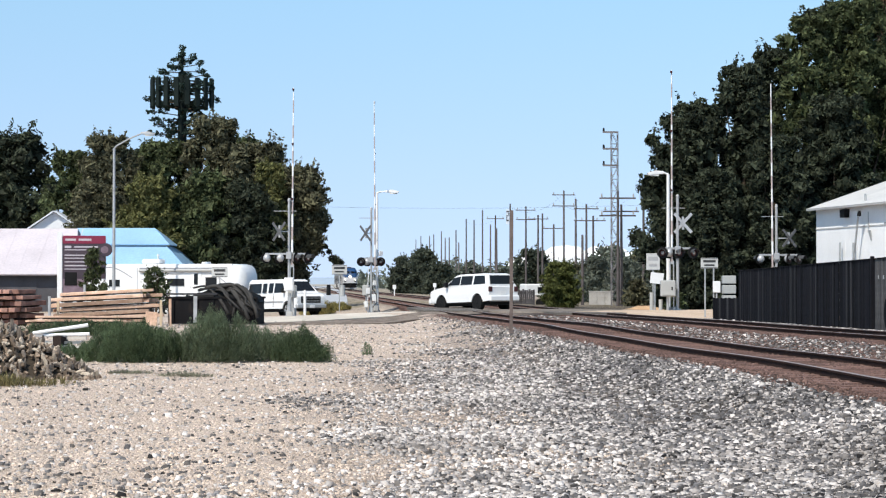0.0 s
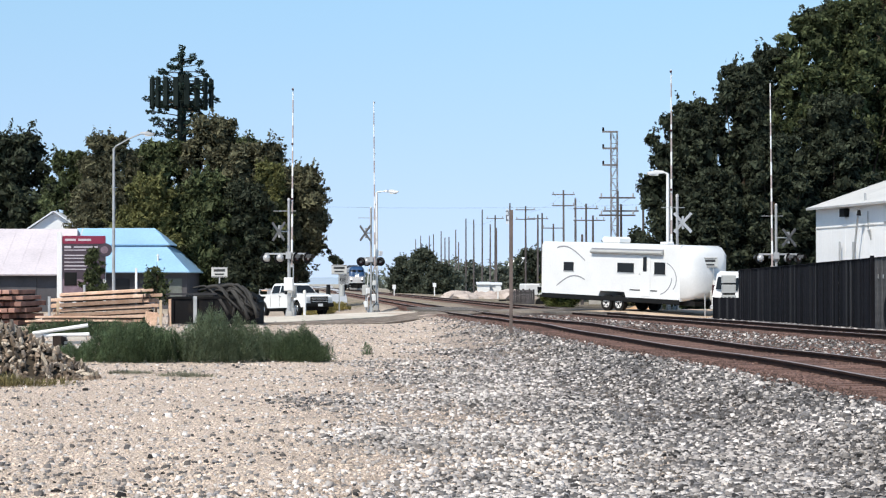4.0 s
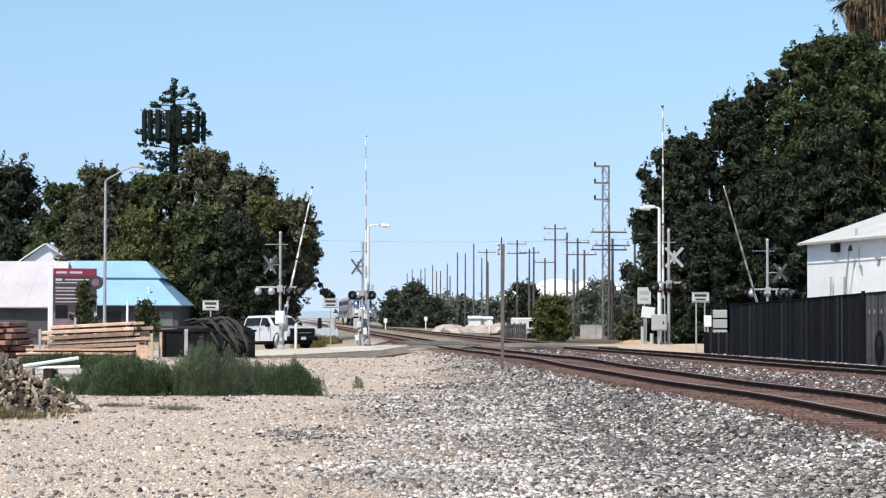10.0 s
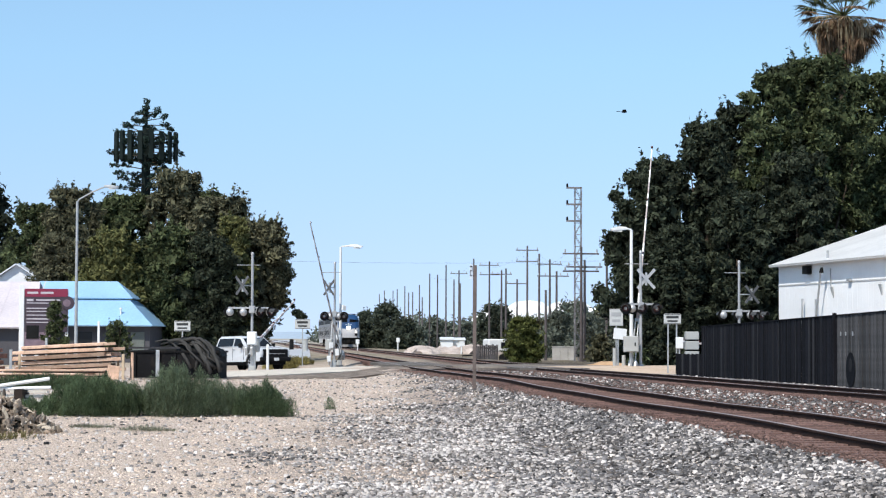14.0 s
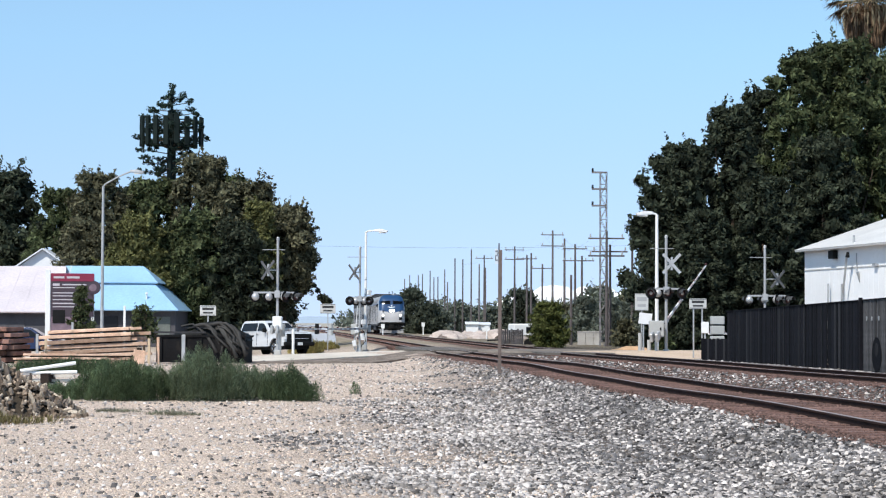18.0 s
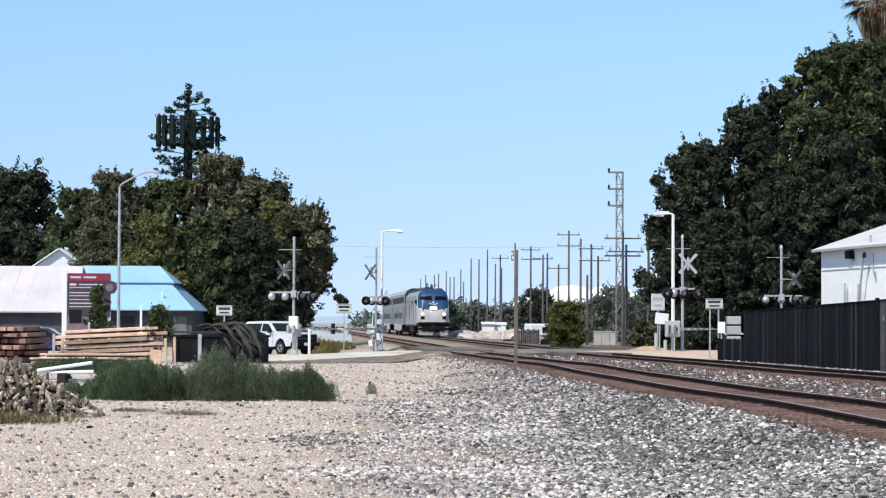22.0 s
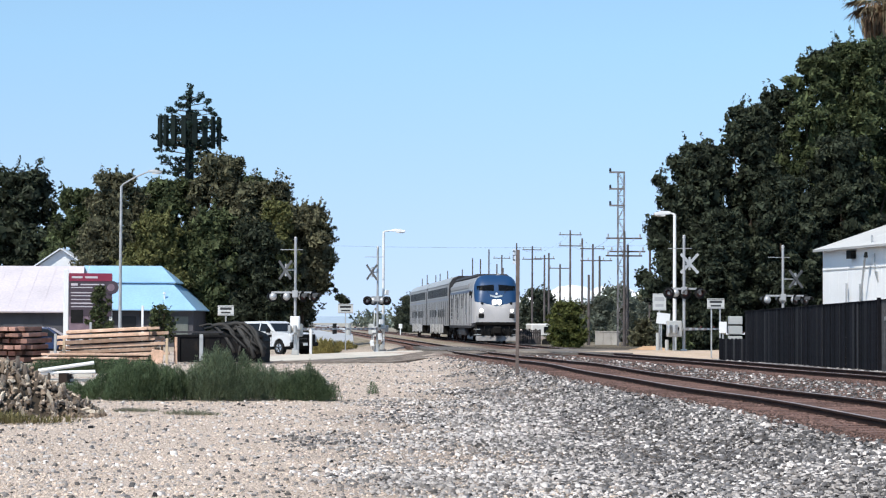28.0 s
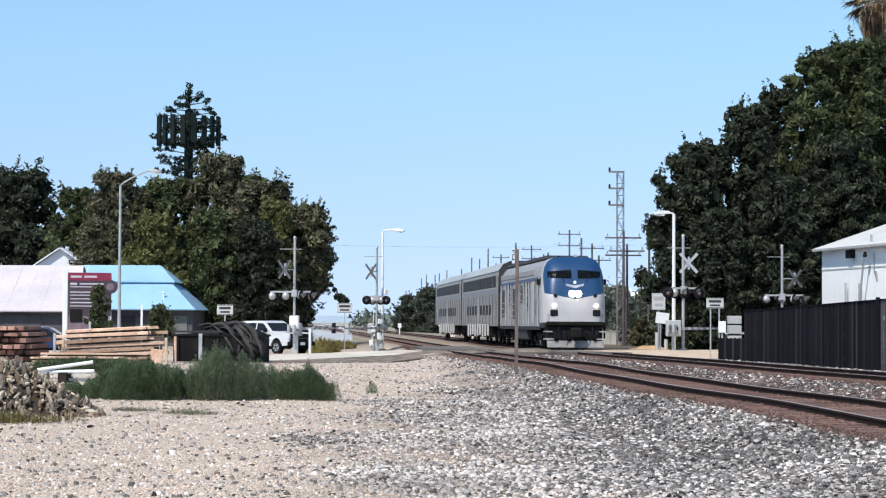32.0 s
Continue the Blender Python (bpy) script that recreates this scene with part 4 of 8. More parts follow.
def street_lamp(x, y, h, arm, rise, white, rot=0.0):
    t = thing("street_lamp", "white-painted street lamp with a short arm" if white else "tall galvanised street lamp with a long curved arm", "street lamp", pose(x, y, 0, 0, 0, rot))
    mat = WHITE if white else GALV
    pole = part("pole", rod(bmesh.new(), (0, 0, -0.6), (0, 0, h), 0.10, 0.07, 10), mat, t)
    part("base", box(bmesh.new(), (-0.2, -0.2, -0.45), (0.2, 0.2, 0.05), bevel=0.02), CONCRETE, t)
    pts = [(0, 0, h - 0.05), (arm * 0.06, 0, h + rise * 0.12), (arm * 0.5, 0, h + rise * 0.6), (arm, 0, h + rise)]
    part("arm", tube(bmesh.new(), pts, 0.045, 7), mat, t)
    s = 1 if arm > 0 else -1
    bm = bmesh.new()
    w = 0.19 if white else 0.16
    shell(bm, [(arm - 0.1 * s, h + rise - 0.07, 0.10), (arm + 0.62 * s, h + rise - 0.14, w), (arm + 0.70 * s, h + rise - 0.02, w), (arm + 0.3 * s, h + rise + 0.09, w * 0.8), (arm - 0.1 * s, h + rise + 0.06, 0.08)], 0.02)
    head = part("lamp_head", bm, WHITE if white else GALV, t)
    part("lens", box(bmesh.new(), (arm + 0.15 * s, -w * 0.6, h + rise - 0.17), (arm + 0.55 * s, w * 0.6, h + rise - 0.1)), material("lamp_lens", (0.7, 0.7, 0.66), 0.3, vary=0.05, scale=2), head)
    return t


street_lamp(-18.47, 119, 9.25, 1.6, 0.85, False)
street_lamp(-3.95, 127, 7.1, 0.62, 0.08, True)
street_lamp(10.6, 99.8, 6.8, -0.3, 0.08, True)


# ---- level crossing signals ----
HOOD = material("weathered_black_hood", (0.05, 0.05, 0.05), 0.45, vary=0.2, scale=4)
STRIPE_RED = material("arm_faded_stripe", (0.40, 0.33, 0.31), 0.5, vary=0.1, scale=2)
WHITE_BACK = material("sign_back_aluminium", (0.46, 0.465, 0.47), 0.4, 0.4, vary=0.12, scale=1.5)
BUCK_GREY = material("dark_grey_sign_back", (0.11, 0.113, 0.118), 0.55, 0.2, vary=0.3, scale=3, dirt=0.2)
GREYBOX = material("grey_cabinet_paint", (0.42, 0.42, 0.40), 0.5, vary=0.1, scale=1, dirt=0.12)


def crossing_signal(x, y, z, top, lights, buck, arm_dir, arm_len, label, lamps, bucks, pivot=1.25, board=None, side=-0.33, mech_y=-0.31):
    """A crossing mast with crossbucks, lights on a bar, bell and gate; returns the mast and its swinging arm.
    lamps and bucks: (metres along the bar, heading in degrees); arm_dir: heading along which the lowered arm lies; side: how far off the mast it swings."""
    s = thing("crossing_signal", label, "crossing signal", pose(x, y, z), group="crossing signals")
    board = board or WHITE_BACK
    part("mast", rod(bmesh.new(), (0, 0, -0.5), (0, 0, top), 0.07, 0.065, 10), ALU, s)
    part("base", rod(bmesh.new(), (0, 0, -0.45), (0, 0, 0.32), 0.24, 0.14, 10), GALV, s)
    part("finial", rod(bmesh.new(), (0, 0, top), (0, 0, top + 0.1), 0.09, 0.04, 8), ALU, s)
    part("top_rod", rod(bmesh.new(), (-0.75, 0, top - 0.5), (0.35, 0, top - 0.5), 0.02, 0.02, 5), GALV, s)
    for o, head in bucks:
        m = Matrix.Translation((o, 0, buck)) @ Matrix.Rotation(radians(head), 4, "Z")
        bk = part("crossbuck", box(bmesh.new(), (0.05, -0.60, -0.068), (0.075, 0.60, 0.068), m @ Matrix.Rotation(radians(48), 4, "X"), 0.006), board, s, "bare aluminium crossbuck board")
        part("blade", box(bmesh.new(), (0.08, -0.60, -0.068), (0.105, 0.60, 0.068), m @ Matrix.Rotation(radians(-48), 4, "X"), 0.006), board, bk)
        part("clamp", box(bmesh.new(), (-0.06, -0.05, -0.3), (0.05, 0.05, 0.3), m), GALV, bk)
        part("bracket", rod(bmesh.new(), (0, 0, buck), (o, 0, buck), 0.03, 0.03, 6), GALV, s)
    lo, hi = min(o for o, _ in lamps), max(o for o, _ in lamps)
    part("light_bar", box(bmesh.new(), (lo - 0.1, -0.05, lights + 0.16), (hi + 0.1, 0.05, lights + 0.25)), ALU, s)
    part("junction_box", box(bmesh.new(), (-0.14, -0.2, lights - 0.05), (0.14, -0.075, lights + 0.3), bevel=0.02), ALU, s)
    for o, head in lamps:
        mm = Matrix.Translation((o, 0, lights)) @ Matrix.Rotation(radians(head), 4, "Z") @ Matrix.Translation((0.12, 0, 0))
        bm = bmesh.new()
        bmesh.ops.create_cone(bm, cap_ends=True, segments=20, radius1=0.27, radius2=0.27, depth=0.02, matrix=mm @ Matrix.Rotation(radians(90), 4, "Y"))
        disc = part("light_disc", bm, BLACK, s, "round black backing disc")
        bm = bmesh.new()
        bmesh.ops.create_uvsphere(bm, u_segments=14, v_segments=8, radius=0.19, matrix=mm @ Matrix.Translation((-0.10, 0, 0)) @ Matrix.Diagonal((0.9, 1, 1, 1)))
        part("housing", bm, WHITE_BACK, disc, "pale round lamp housing", smooth=True)
        bm = bmesh.new()
        bmesh.ops.create_cone(bm, cap_ends=True, segments=16, radius1=0.15, radius2=0.13, depth=0.04, matrix=mm @ Matrix.Translation((0.03, 0, 0)) @ Matrix.Rotation(radians(90), 4, "Y"))
        part("lens", bm, REDLENS, disc, "dark red lens")
        bm = bmesh.new()
        for i in range(9):
            a0, a1 = math.pi * i / 9, math.pi * (i + 1) / 9
            p = [(0.02, 0.17 * math.cos(a0), 0.17 * math.sin(a0)), (0.02, 0.17 * math.cos(a1), 0.17 * math.sin(a1)), (0.36, 0.17 * math.cos(a1), 0.17 * math.sin(a1)), (0.36, 0.17 * math.cos(a0), 0.17 * math.sin(a0))]
            plate(bm, [mm @ Vector(v) for v in p], mm.to_3x3() @ Vector((0, math.cos((a0 + a1) / 2), math.sin((a0 + a1) / 2))), 0.008)
        part("hood", bm, HOOD, disc)
        part("hanger", rod(bmesh.new(), (o, 0, lights + 0.2), mm @ Vector((-0.08, 0, 0.1)), 0.03, 0.03, 6), ALU, disc)
    part("bell", rod(bmesh.new(), (0, 0, top + 0.06), (0, 0, top + 0.14), 0.09, 0.04, 12), ALU, s)
    am = Matrix.Rotation(radians(arm_dir), 4, "Z")
    mech = part("mechanism", box(bmesh.new(), (-0.22, mech_y - 0.19, pivot - 0.36), (0.22, mech_y + 0.19, pivot + 0.28), am, 0.04), GREYBOX, s, "pale grey gate mechanism cabinet")
    part("cabinet_door", box(bmesh.new(), (-0.17, mech_y - 0.205, pivot - 0.30), (0.17, mech_y - 0.192, pivot + 0.22), am), GREYBOX, mech)
    part("conduit", rod(bmesh.new(), am @ Vector((0, mech_y, 0.0)), am @ Vector((0, mech_y, pivot - 0.36)), 0.05, 0.05, 6), GALV, s)
    # the arm swings about the pivot: along +x of its own space, up is +z
    arm = new("gate_arm")
    arm.parent = s
    arm.empty_display_size = 0.2
    for e in (-1, 1):
        part("support_fork", box(bmesh.new(), (-0.9, side + e * 0.08 - 0.02, -0.06), (1.3, side + e * 0.08 + 0.02, 0.06), bevel=0.01), GALV, arm)
        part("counterweight", box(bmesh.new(), (-1.35, side + e * 0.13 - 0.07, -0.2), (-0.85, side + e * 0.13 + 0.07, 0.2), bevel=0.03), GALV, arm, "grey cast counterweight")
    n = 14
    for i in range(n):
        a, b = 1.25 + (arm_len - 1.25) * i / n, 1.25 + (arm_len - 1.25) * (i + 1) / n
        th = 0.068 - 0.034 * i / n
        part("arm_segment", box(bmesh.new(), (a, side - th * 0.6, -th), (b, side + th * 0.6, th)), WHITE if i % 2 else STRIPE_RED, arm)
    part("yoke", box(bmesh.new(), (1.15, side - 0.08, -0.05), (1.3, side + 0.08, 0.05)), GALV, arm)
    for k in (0.45, 0.72, 0.99):
        part("arm_light", box(bmesh.new(), (arm_len * k - 0.05, side - 0.05, 0.03), (arm_len * k + 0.05, side + 0.05, 0.13), bevel=0.02), REDLENS, arm)
    return s, arm, pivot, arm_dir


ARM_LEFT = math.degrees(math.atan2(22, 3.29))
SIGNALS = {
    "a": crossing_signal(-7.55, 104.0, 0.05, 5.65, 2.85, 4.15, ARM_LEFT, 10.0, "aluminium crossing mast with crossbuck, lights and gate",
                         ((-1.08, 112), (-0.42, 112), (0.30, 322), (0.82, 322)), ((-0.45, 232),), board=BUCK_GREY, side=-0.14, mech_y=-0.16),
    "b": crossing_signal(-4.26, 126.0, 0.04, 6.0, 2.9, 4.6, ARM_LEFT - 180, 11.2, "aluminium crossing mast with gate across the far lane",
                         ((-0.58, 262), (0.58, 262), (-0.25, 95), (0.25, 95)), ((-0.30, 232),), board=BUCK_GREY, side=0.24),
    "c": crossing_signal(10.92, 98.7, 0.16, 5.5, 2.92, 4.3, 70, 10.2, "aluminium crossing mast with gate beside the signal cabinet",
                         ((-0.68, 255), (0.02, 285), (0.68, 290), (-0.4, 75)), ((0.26, 262),), side=0.27, mech_y=0.5),
    "d": crossing_signal(16.95, 107.8, -0.05, 5.6, 2.95, 4.0, 248, 10.6, "aluminium crossing mast with gate behind the black fence",
                         ((-0.78, 112), (0.0, 112), (0.55, 318), (1.05, 318)), ((0.62, 295),), board=BUCK_GREY, side=-0.18),
}


# loose fittings round the foot of the far mast
MAST_B = SIGNALS["b"][0]
for i, (lo, hi, mat) in enumerate((((-0.35, -0.4, 0.25), (-0.12, -0.2, 0.6), WHITE), ((0.1, -0.35, 0.55), (0.34, -0.15, 0.95), WHITE), ((-0.3, -0.3, 1.0), (-0.08, -0.1, 1.35), WHITE),
                                   ((0.05, -0.4, 0.0), (0.3, -0.2, 0.3), GREYBOX), ((-0.12, -0.16, 1.5), (0.16, -0.06, 1.8), WHITE), ((-0.16, -0.2, 3.3), (0.1, -0.08, 3.6), WHITE))):
    part("fitting", box(bmesh.new(), lo, hi, pose(0, 0, 0, 0, 4 * i - 10, 7 * i), 0.02), mat, MAST_B)
part("cable_loop", tube(bmesh.new(), [(0.1, -0.2, 0.2), (0.35, -0.3, 0.5), (0.3, -0.3, 1.0), (0.08, -0.1, 1.3)], 0.03, 6), BLACK, MAST_B)
part("ladder", tube(bmesh.new(), [(-0.22, -0.1, -0.2), (-0.2, -0.1, 1.6), (-0.14, -0.1, 2.6)], 0.025, 5), WHITE, MAST_B)


# ---- fence ----
def build_fence():
    f = thing("board_fence", "black-stained vertical board fence along the railway", "fence")
    a, b = Vector((11.9, 85.2)), Vector((13.75, 49.0))
    d = (b - a).normalized()
    ang = math.degrees(math.atan2(d.y, d.x))
    length = (b - a).length
    bw = 0.19
    n = int(length / bw)
    worn = material("worn_black_board", (0.034, 0.034, 0.036), 0.8, vary=0.4, scale=0.9, rand=0.4)
    scuffed = material("scuffed_black_board", (0.022, 0.022, 0.024), 0.8, vary=0.5, scale=1.1, rand=0.5, second=(0.125, 0.122, 0.122), dirt=0.2)
    meshes = []
    rs = random.Random(4)
    for i in range(4):
        bm = box(bmesh.new(), (0.004, -0.014, 0), (bw - 0.012, 0.014, 1.0), bevel=0.004)
        me = bpy.data.meshes.new("board")
        bm.to_mesh(me)
        bm.free()
        me.materials.append((BLACKFENCE, BLACKFENCE, BLACKFENCE, worn)[i])
        meshes.append(me)
    gm = meshes[0].copy()
    gm.materials[0] = scuffed
    for i in range(n):
        p = a + d * (i * bw)
        k = i / n
        z0 = -0.05 + 0.30 * min(1.2, k * 1.43)
        o = new("board", gm if k > 0.59 else meshes[3 if rs.random() < 0.14 else i % 3])
        o.parent = f
        h = 2.25 + z0 + rs.uniform(-0.012, 0.012)
        z0 = -0.05
        o.matrix_basis = pose(p.x, p.y, z0, 0, rs.uniform(-0.25, 0.25), ang) @ Matrix.Translation((0, rs.uniform(-0.012, 0.012), 0)) @ Matrix.Diagonal((1, 1, h, 1))
    for i in range(0, n, 13):
        p = a + d * (i * bw) + Vector((-d.y, d.x)) * 0.09
        part("post", box(bmesh.new(), (-0.05, -0.05, 0), (0.05, 0.05, 2.12), pose(p.x, p.y, 0.08, 0, 0, ang)), BLACKFENCE, f)
    for z in (0.5, 1.1, 1.8):
        part("rail", box(bmesh.new(), (0, 0.016, z - 0.04), (length, 0.055, z + 0.04), pose(a.x, a.y, 0.14, 0, -0.62, ang)), BLACKFENCE, f)
    gp = a + d * (0.588 * length) + Vector((d.y, -d.x)) * 0.05
    part("gate_post", box(bmesh.new(), (-0.06, -0.05, -0.1), (0.06, 0.05, 2.42), pose(gp.x, gp.y, 0.05, 0, 0, ang)), BLACKFENCE, f)
    part("cap", box(bmesh.new(), (0, -0.05, 2.0), (length, 0.05, 2.03), pose(a.x, a.y, 0.15, 0, -0.62, ang)), BLACKFENCE, f)
    side = Vector((d.y, -d.x))
    q = a + d * (0.637 * length) + side * 0.03
    out = Vector((side.x, side.y, 0))
    for r, zc, mat in ((0.52, 0.78, BLACKFENCE), (0.2, 0.92, worn)):
        c3 = Vector((q.x, q.y, zc)) + out * (0.006 if r < 0.4 else 0.0)
        part("paint_blotch", rod(bmesh.new(), c3, c3 + out * 0.005, r, r, 18), mat, f, "round black paint blotch")
    for k in (0.606, 0.622, 0.644):
        c3 = a + d * (k * length) + side * 0.03
        part("pale_mark", box(bmesh.new(), (-0.06, -0.004, 0), (0.06, 0.004, 0.12), pose(c3.x, c3.y, 1.78, 0, 0, ang)), GALV, f)
    # the lower return towards the road
    g = thing("board_fence", "low black board fence at the end of the tall one", "fence")
    c = Vector((11.15, 87.6))
    d2 = (a - c).normalized()
    ang2 = math.degrees(math.atan2(d2.y, d2.x))
    m = int((a - c).length / bw)
    for i in range(m):
        p = c + d2 * (i * bw)
        o = new("board", meshes[i % 4])
        o.parent = g
        o.matrix_basis = pose(p.x, p.y, 0.06, 0, 0, ang2) @ Matrix.Diagonal((1, 1, 1.0 + rs.uniform(-0.02, 0.02), 1))
    part("rail", box(bmesh.new(), (0, 0.016, 0.8), ((a - c).length, 0.05, 0.88), pose(c.x, c.y, 0.06, 0, 0, ang2)), BLACKFENCE, g)


build_fence()


# ---- buildings ----
def roof_material(name, colour):
    return material(name, colour, 0.4, 0.1, vary=0.12, scale=0.35, dirt=0.08)


def build_white_building():
    white = material("white_siding", (0.86, 0.86, 0.85), 0.55, vary=0.06, scale=0.5, dirt=0.06)
    b = thing("white_building", "white metal-sided building with a low pitched roof behind the fence", "building", pose(19.72, 112.0, 0, 0, 0, -79.2))
    L, W, H = 14.5, 13.0, 5.62
    part("wall", box(bmesh.new(), (0, 0, 0), (L, 0.2, H)), white, b)
    part("wall", box(bmesh.new(), (0, 0.2, 0), (0.2, W, H)), white, b)
    part("wall", box(bmesh.new(), (L - 0.2, 0.2, 0), (L, W, H)), white, b)
    part("wall", box(bmesh.new(), (0.2, W - 0.2, 0), (L - 0.2, W, H)), white, b)
    me = None
    for i in range(22):
        if me is None:
            bm = box(bmesh.new(), (-0.02, -0.004, 0), (0.02, 0.0, H - 0.45))
            me = bpy.data.meshes.new("siding_rib")
            bm.to_mesh(me)
            bm.free()
            me.materials.append(white)
        o = new("siding_rib", me)
        o.parent = b
        o.matrix_basis = pose(0.3 + i * 0.64, 0, 0)
    bm = bmesh.new()
    plate(bm, [(-0.1, -0.5, H - 0.15), (L + 0.5, -0.5, H - 0.15), (L + 0.5, W / 2, H + 2.22), (-0.1, W / 2, H + 2.22)], (0, -0.3, 0.95), 0.12)
    roof = part("roof", bm, roof_material("white_metal_roof", (0.76, 0.75, 0.72)), b, "white metal roof")
    bm = bmesh.new()
    plate(bm, [(-0.1, W / 2, H + 2.22), (L + 0.5, W / 2, H + 2.22), (L + 0.5, W + 0.34, H - 0.1), (-0.1, W + 0.34, H - 0.1)], (0, 0.3, 0.95), 0.12)
    part("roof", bm, roof_material("white_metal_roof", (0.76, 0.75, 0.72)), b, "white metal roof")
    bm = bmesh.new()
    plate(bm, [(0, 0.2, H), (0, W, H), (0, W / 2, H + 2.15)], (1, 0, 0), 0.2)
    part("gable", bm, white, b)
    part("belt", box(bmesh.new(), (0, -0.03, 4.47), (L, -0.006, 4.53)), material("belt_shade_paint", (0.5, 0.5, 0.49), 0.5, vary=0.1, scale=1), b, "grey joint strip")
    for x, z1 in ((3.87, 3.75), (5.7, 3.7)):
        part("pipe", rod(bmesh.new(), (x, -0.2, 0), (x, -0.2, z1), 0.055, 0.055, 7), GALV, b)
    part("service_pole", rod(bmesh.new(), (5.2, -0.3, 0.0), (6.95, -0.42, 5.2), 0.06, 0.055, 8), GALV, b, "leaning grey service pole")
    part("insulator", rod(bmesh.new(), (7.0, -0.42, 5.0), (7.05, -0.42, 5.25), 0.12, 0.07, 8), BLACK, b)
    part("conduit", tube(bmesh.new(), [(7.3, -0.06, 5.2), (7.3, -0.06, 4.3), (7.45, -0.06, 4.1)], 0.025, 5), GALV, b)
    part("service_mast", rod(bmesh.new(), (7.05, -0.1, 5.5), (7.05, -0.1, 6.1), 0.07, 0.06, 8), GALV, b)
    part("eaves_box", box(bmesh.new(), (4.1, -0.3, 5.0), (4.7, -0.02, 5.42)), BLACK, b)
    for x, z in ((7.5, 4.0), (13.4, 4.0)):
        bm = bmesh.new()
        plate(bm, [(x - 0.16, -0.12, z + 0.28), (x + 0.16, -0.12, z + 0.28), (x + 0.1, -0.05, z - 0.25)], (0, 1, 0), 0.05)
        part("wall_lamp", bm, GALV, b, "grey wedge-shaped wall lamp")
    part("bracket", box(bmesh.new(), (9.6, -0.2, 4.5), (9.95, -0.03, 4.62)), GALV, b)


build_white_building()


def set_back(x, y, rot, k):
    """A place k times as far off, with sizes to match."""
    return pose(x * k, y * k, 1.65 * (1 - k), 0, 0, rot) @ Matrix.Diagonal((k, k, k, 1))


def build_sheds():
    grey_wall = material("grey_boards", (0.095, 0.092, 0.10), 0.8, vary=0.2, scale=0.8, bump=0.2)
    pink = roof_material("pale_pink_roof", (0.67, 0.60, 0.61))
    blue = roof_material("light_blue_roof", (0.34, 0.56, 0.76))
    white = material("white_boards", (0.76, 0.77, 0.78), 0.5, vary=0.06, scale=0.8)

    # long shed with the pale pink metal roof
    s = thing("long_shed", "long low shed with pale pink metal roof and grey walls", "shed", set_back(-20.6, 118, 0, 1.14))
    part("wall", box(bmesh.new(), (-14, 0, 0), (0, 0.2, 2.15)), grey_wall, s)
    part("wall", box(bmesh.new(), (-14, 8.8, 0), (0, 9, 2.15)), grey_wall, s)
    part("wall", box(bmesh.new(), (-0.2, 0.2, 0), (0, 8.8, 2.15)), grey_wall, s)
    bm = bmesh.new()
    plate(bm, [(-14.2, -0.5, 2.1), (0.25, -0.5, 2.1), (-0.5, 4.5, 4.75), (-14.2, 4.5, 4.75)], (0, -0.45, 0.9), 0.08)
    roof = part("roof", bm, pink, s, "pale pink metal roof")
    bm = bmesh.new()
    plate(bm, [(-14.2, 4.5, 4.75), (-0.5, 4.5, 4.75), (0.25, 9.5, 2.1), (-14.2, 9.5, 2.1)], (0, 0.45, 0.9), 0.08)
    part("roof", bm, pink, s, "pale pink metal roof")
    for i in range(15):
        x = -13.5 + i * 0.95
        bm = bmesh.new()
        plate(bm, [(x, -0.5, 2.19), (x + 0.05, -0.5, 2.19), (x + 0.05, 4.45, 4.82), (x, 4.45, 4.82)], (0, -0.45, 0.9), 0.008)
        part("standing_seam", bm, pink, roof)
    part("corner_board", box(bmesh.new(), (0.0, -0.02, 0), (0.22, 0.2, 4.0)), white, s, "white corner board")
    part("shed_door", box(bmesh.new(), (-4.2, -0.04, 0), (-2.0, -0.002, 1.95)), grey_wall, s)

    # white gable behind it
    g = thing("gable_building", "white gabled building behind the long shed", "building", set_back(-24.2, 132, 4, 1.14))
    bm = bmesh.new()
    plate(bm, [(-2.2, 0, 0), (2.2, 0, 0), (2.2, 0, 4.5), (0, 0, 6.1), (-2.2, 0, 4.5)], (0, 1, 0), 0.2)
    part("gable_wall", bm, white, g)
    part("wall", box(bmesh.new(), (2.0, 0.2, 0), (2.2, 7, 4.5)), white, g)
    part("wall", box(bmesh.new(), (-2.2, 0.2, 0), (-2.0, 7, 4.5)), white, g)
    for sgn in (-1, 1):
        bm = bmesh.new()
        plate(bm, [(0, -0.3, 6.12), (sgn * 3.0, -0.3, 4.05), (sgn * 3.0, 7.2, 4.05), (0, 7.2, 6.12)], (sgn * 0.6, 0, 0.8), 0.08)
        part("roof", bm, material("white_gable_roof", (0.72, 0.75, 0.78), 0.45, vary=0.08, scale=0.5), g)

    # two-tier blue roofed building
    b = thing("blue_roofed_building", "low grey building with a two-tier light blue metal roof", "building", set_back(-19.6, 126, 0, 1.09))
    L = 4.6
    part("wall", box(bmesh.new(), (-1.2, 0, 0), (L - 0.2, 0.2, 2.35)), grey_wall, b)
    part("wall", box(bmesh.new(), (L - 0.4, 0.2, 0), (L - 0.2, 9, 2.35)), grey_wall, b)
    part("wall", box(bmesh.new(), (-1.2, 8.8, 0), (L - 0.4, 9, 2.35)), grey_wall, b)
    bm = bmesh.new()
    plate(bm, [(-1.4, -0.6, 2.28), (L, -0.6, 2.28), (L - 1.75, 2.3, 3.86), (-1.4, 2.3, 3.86)], (0, -0.45, 0.9), 0.07)
    r1 = part("lower_roof", bm, blue, b, "light blue metal roof")
    bm = bmesh.new()
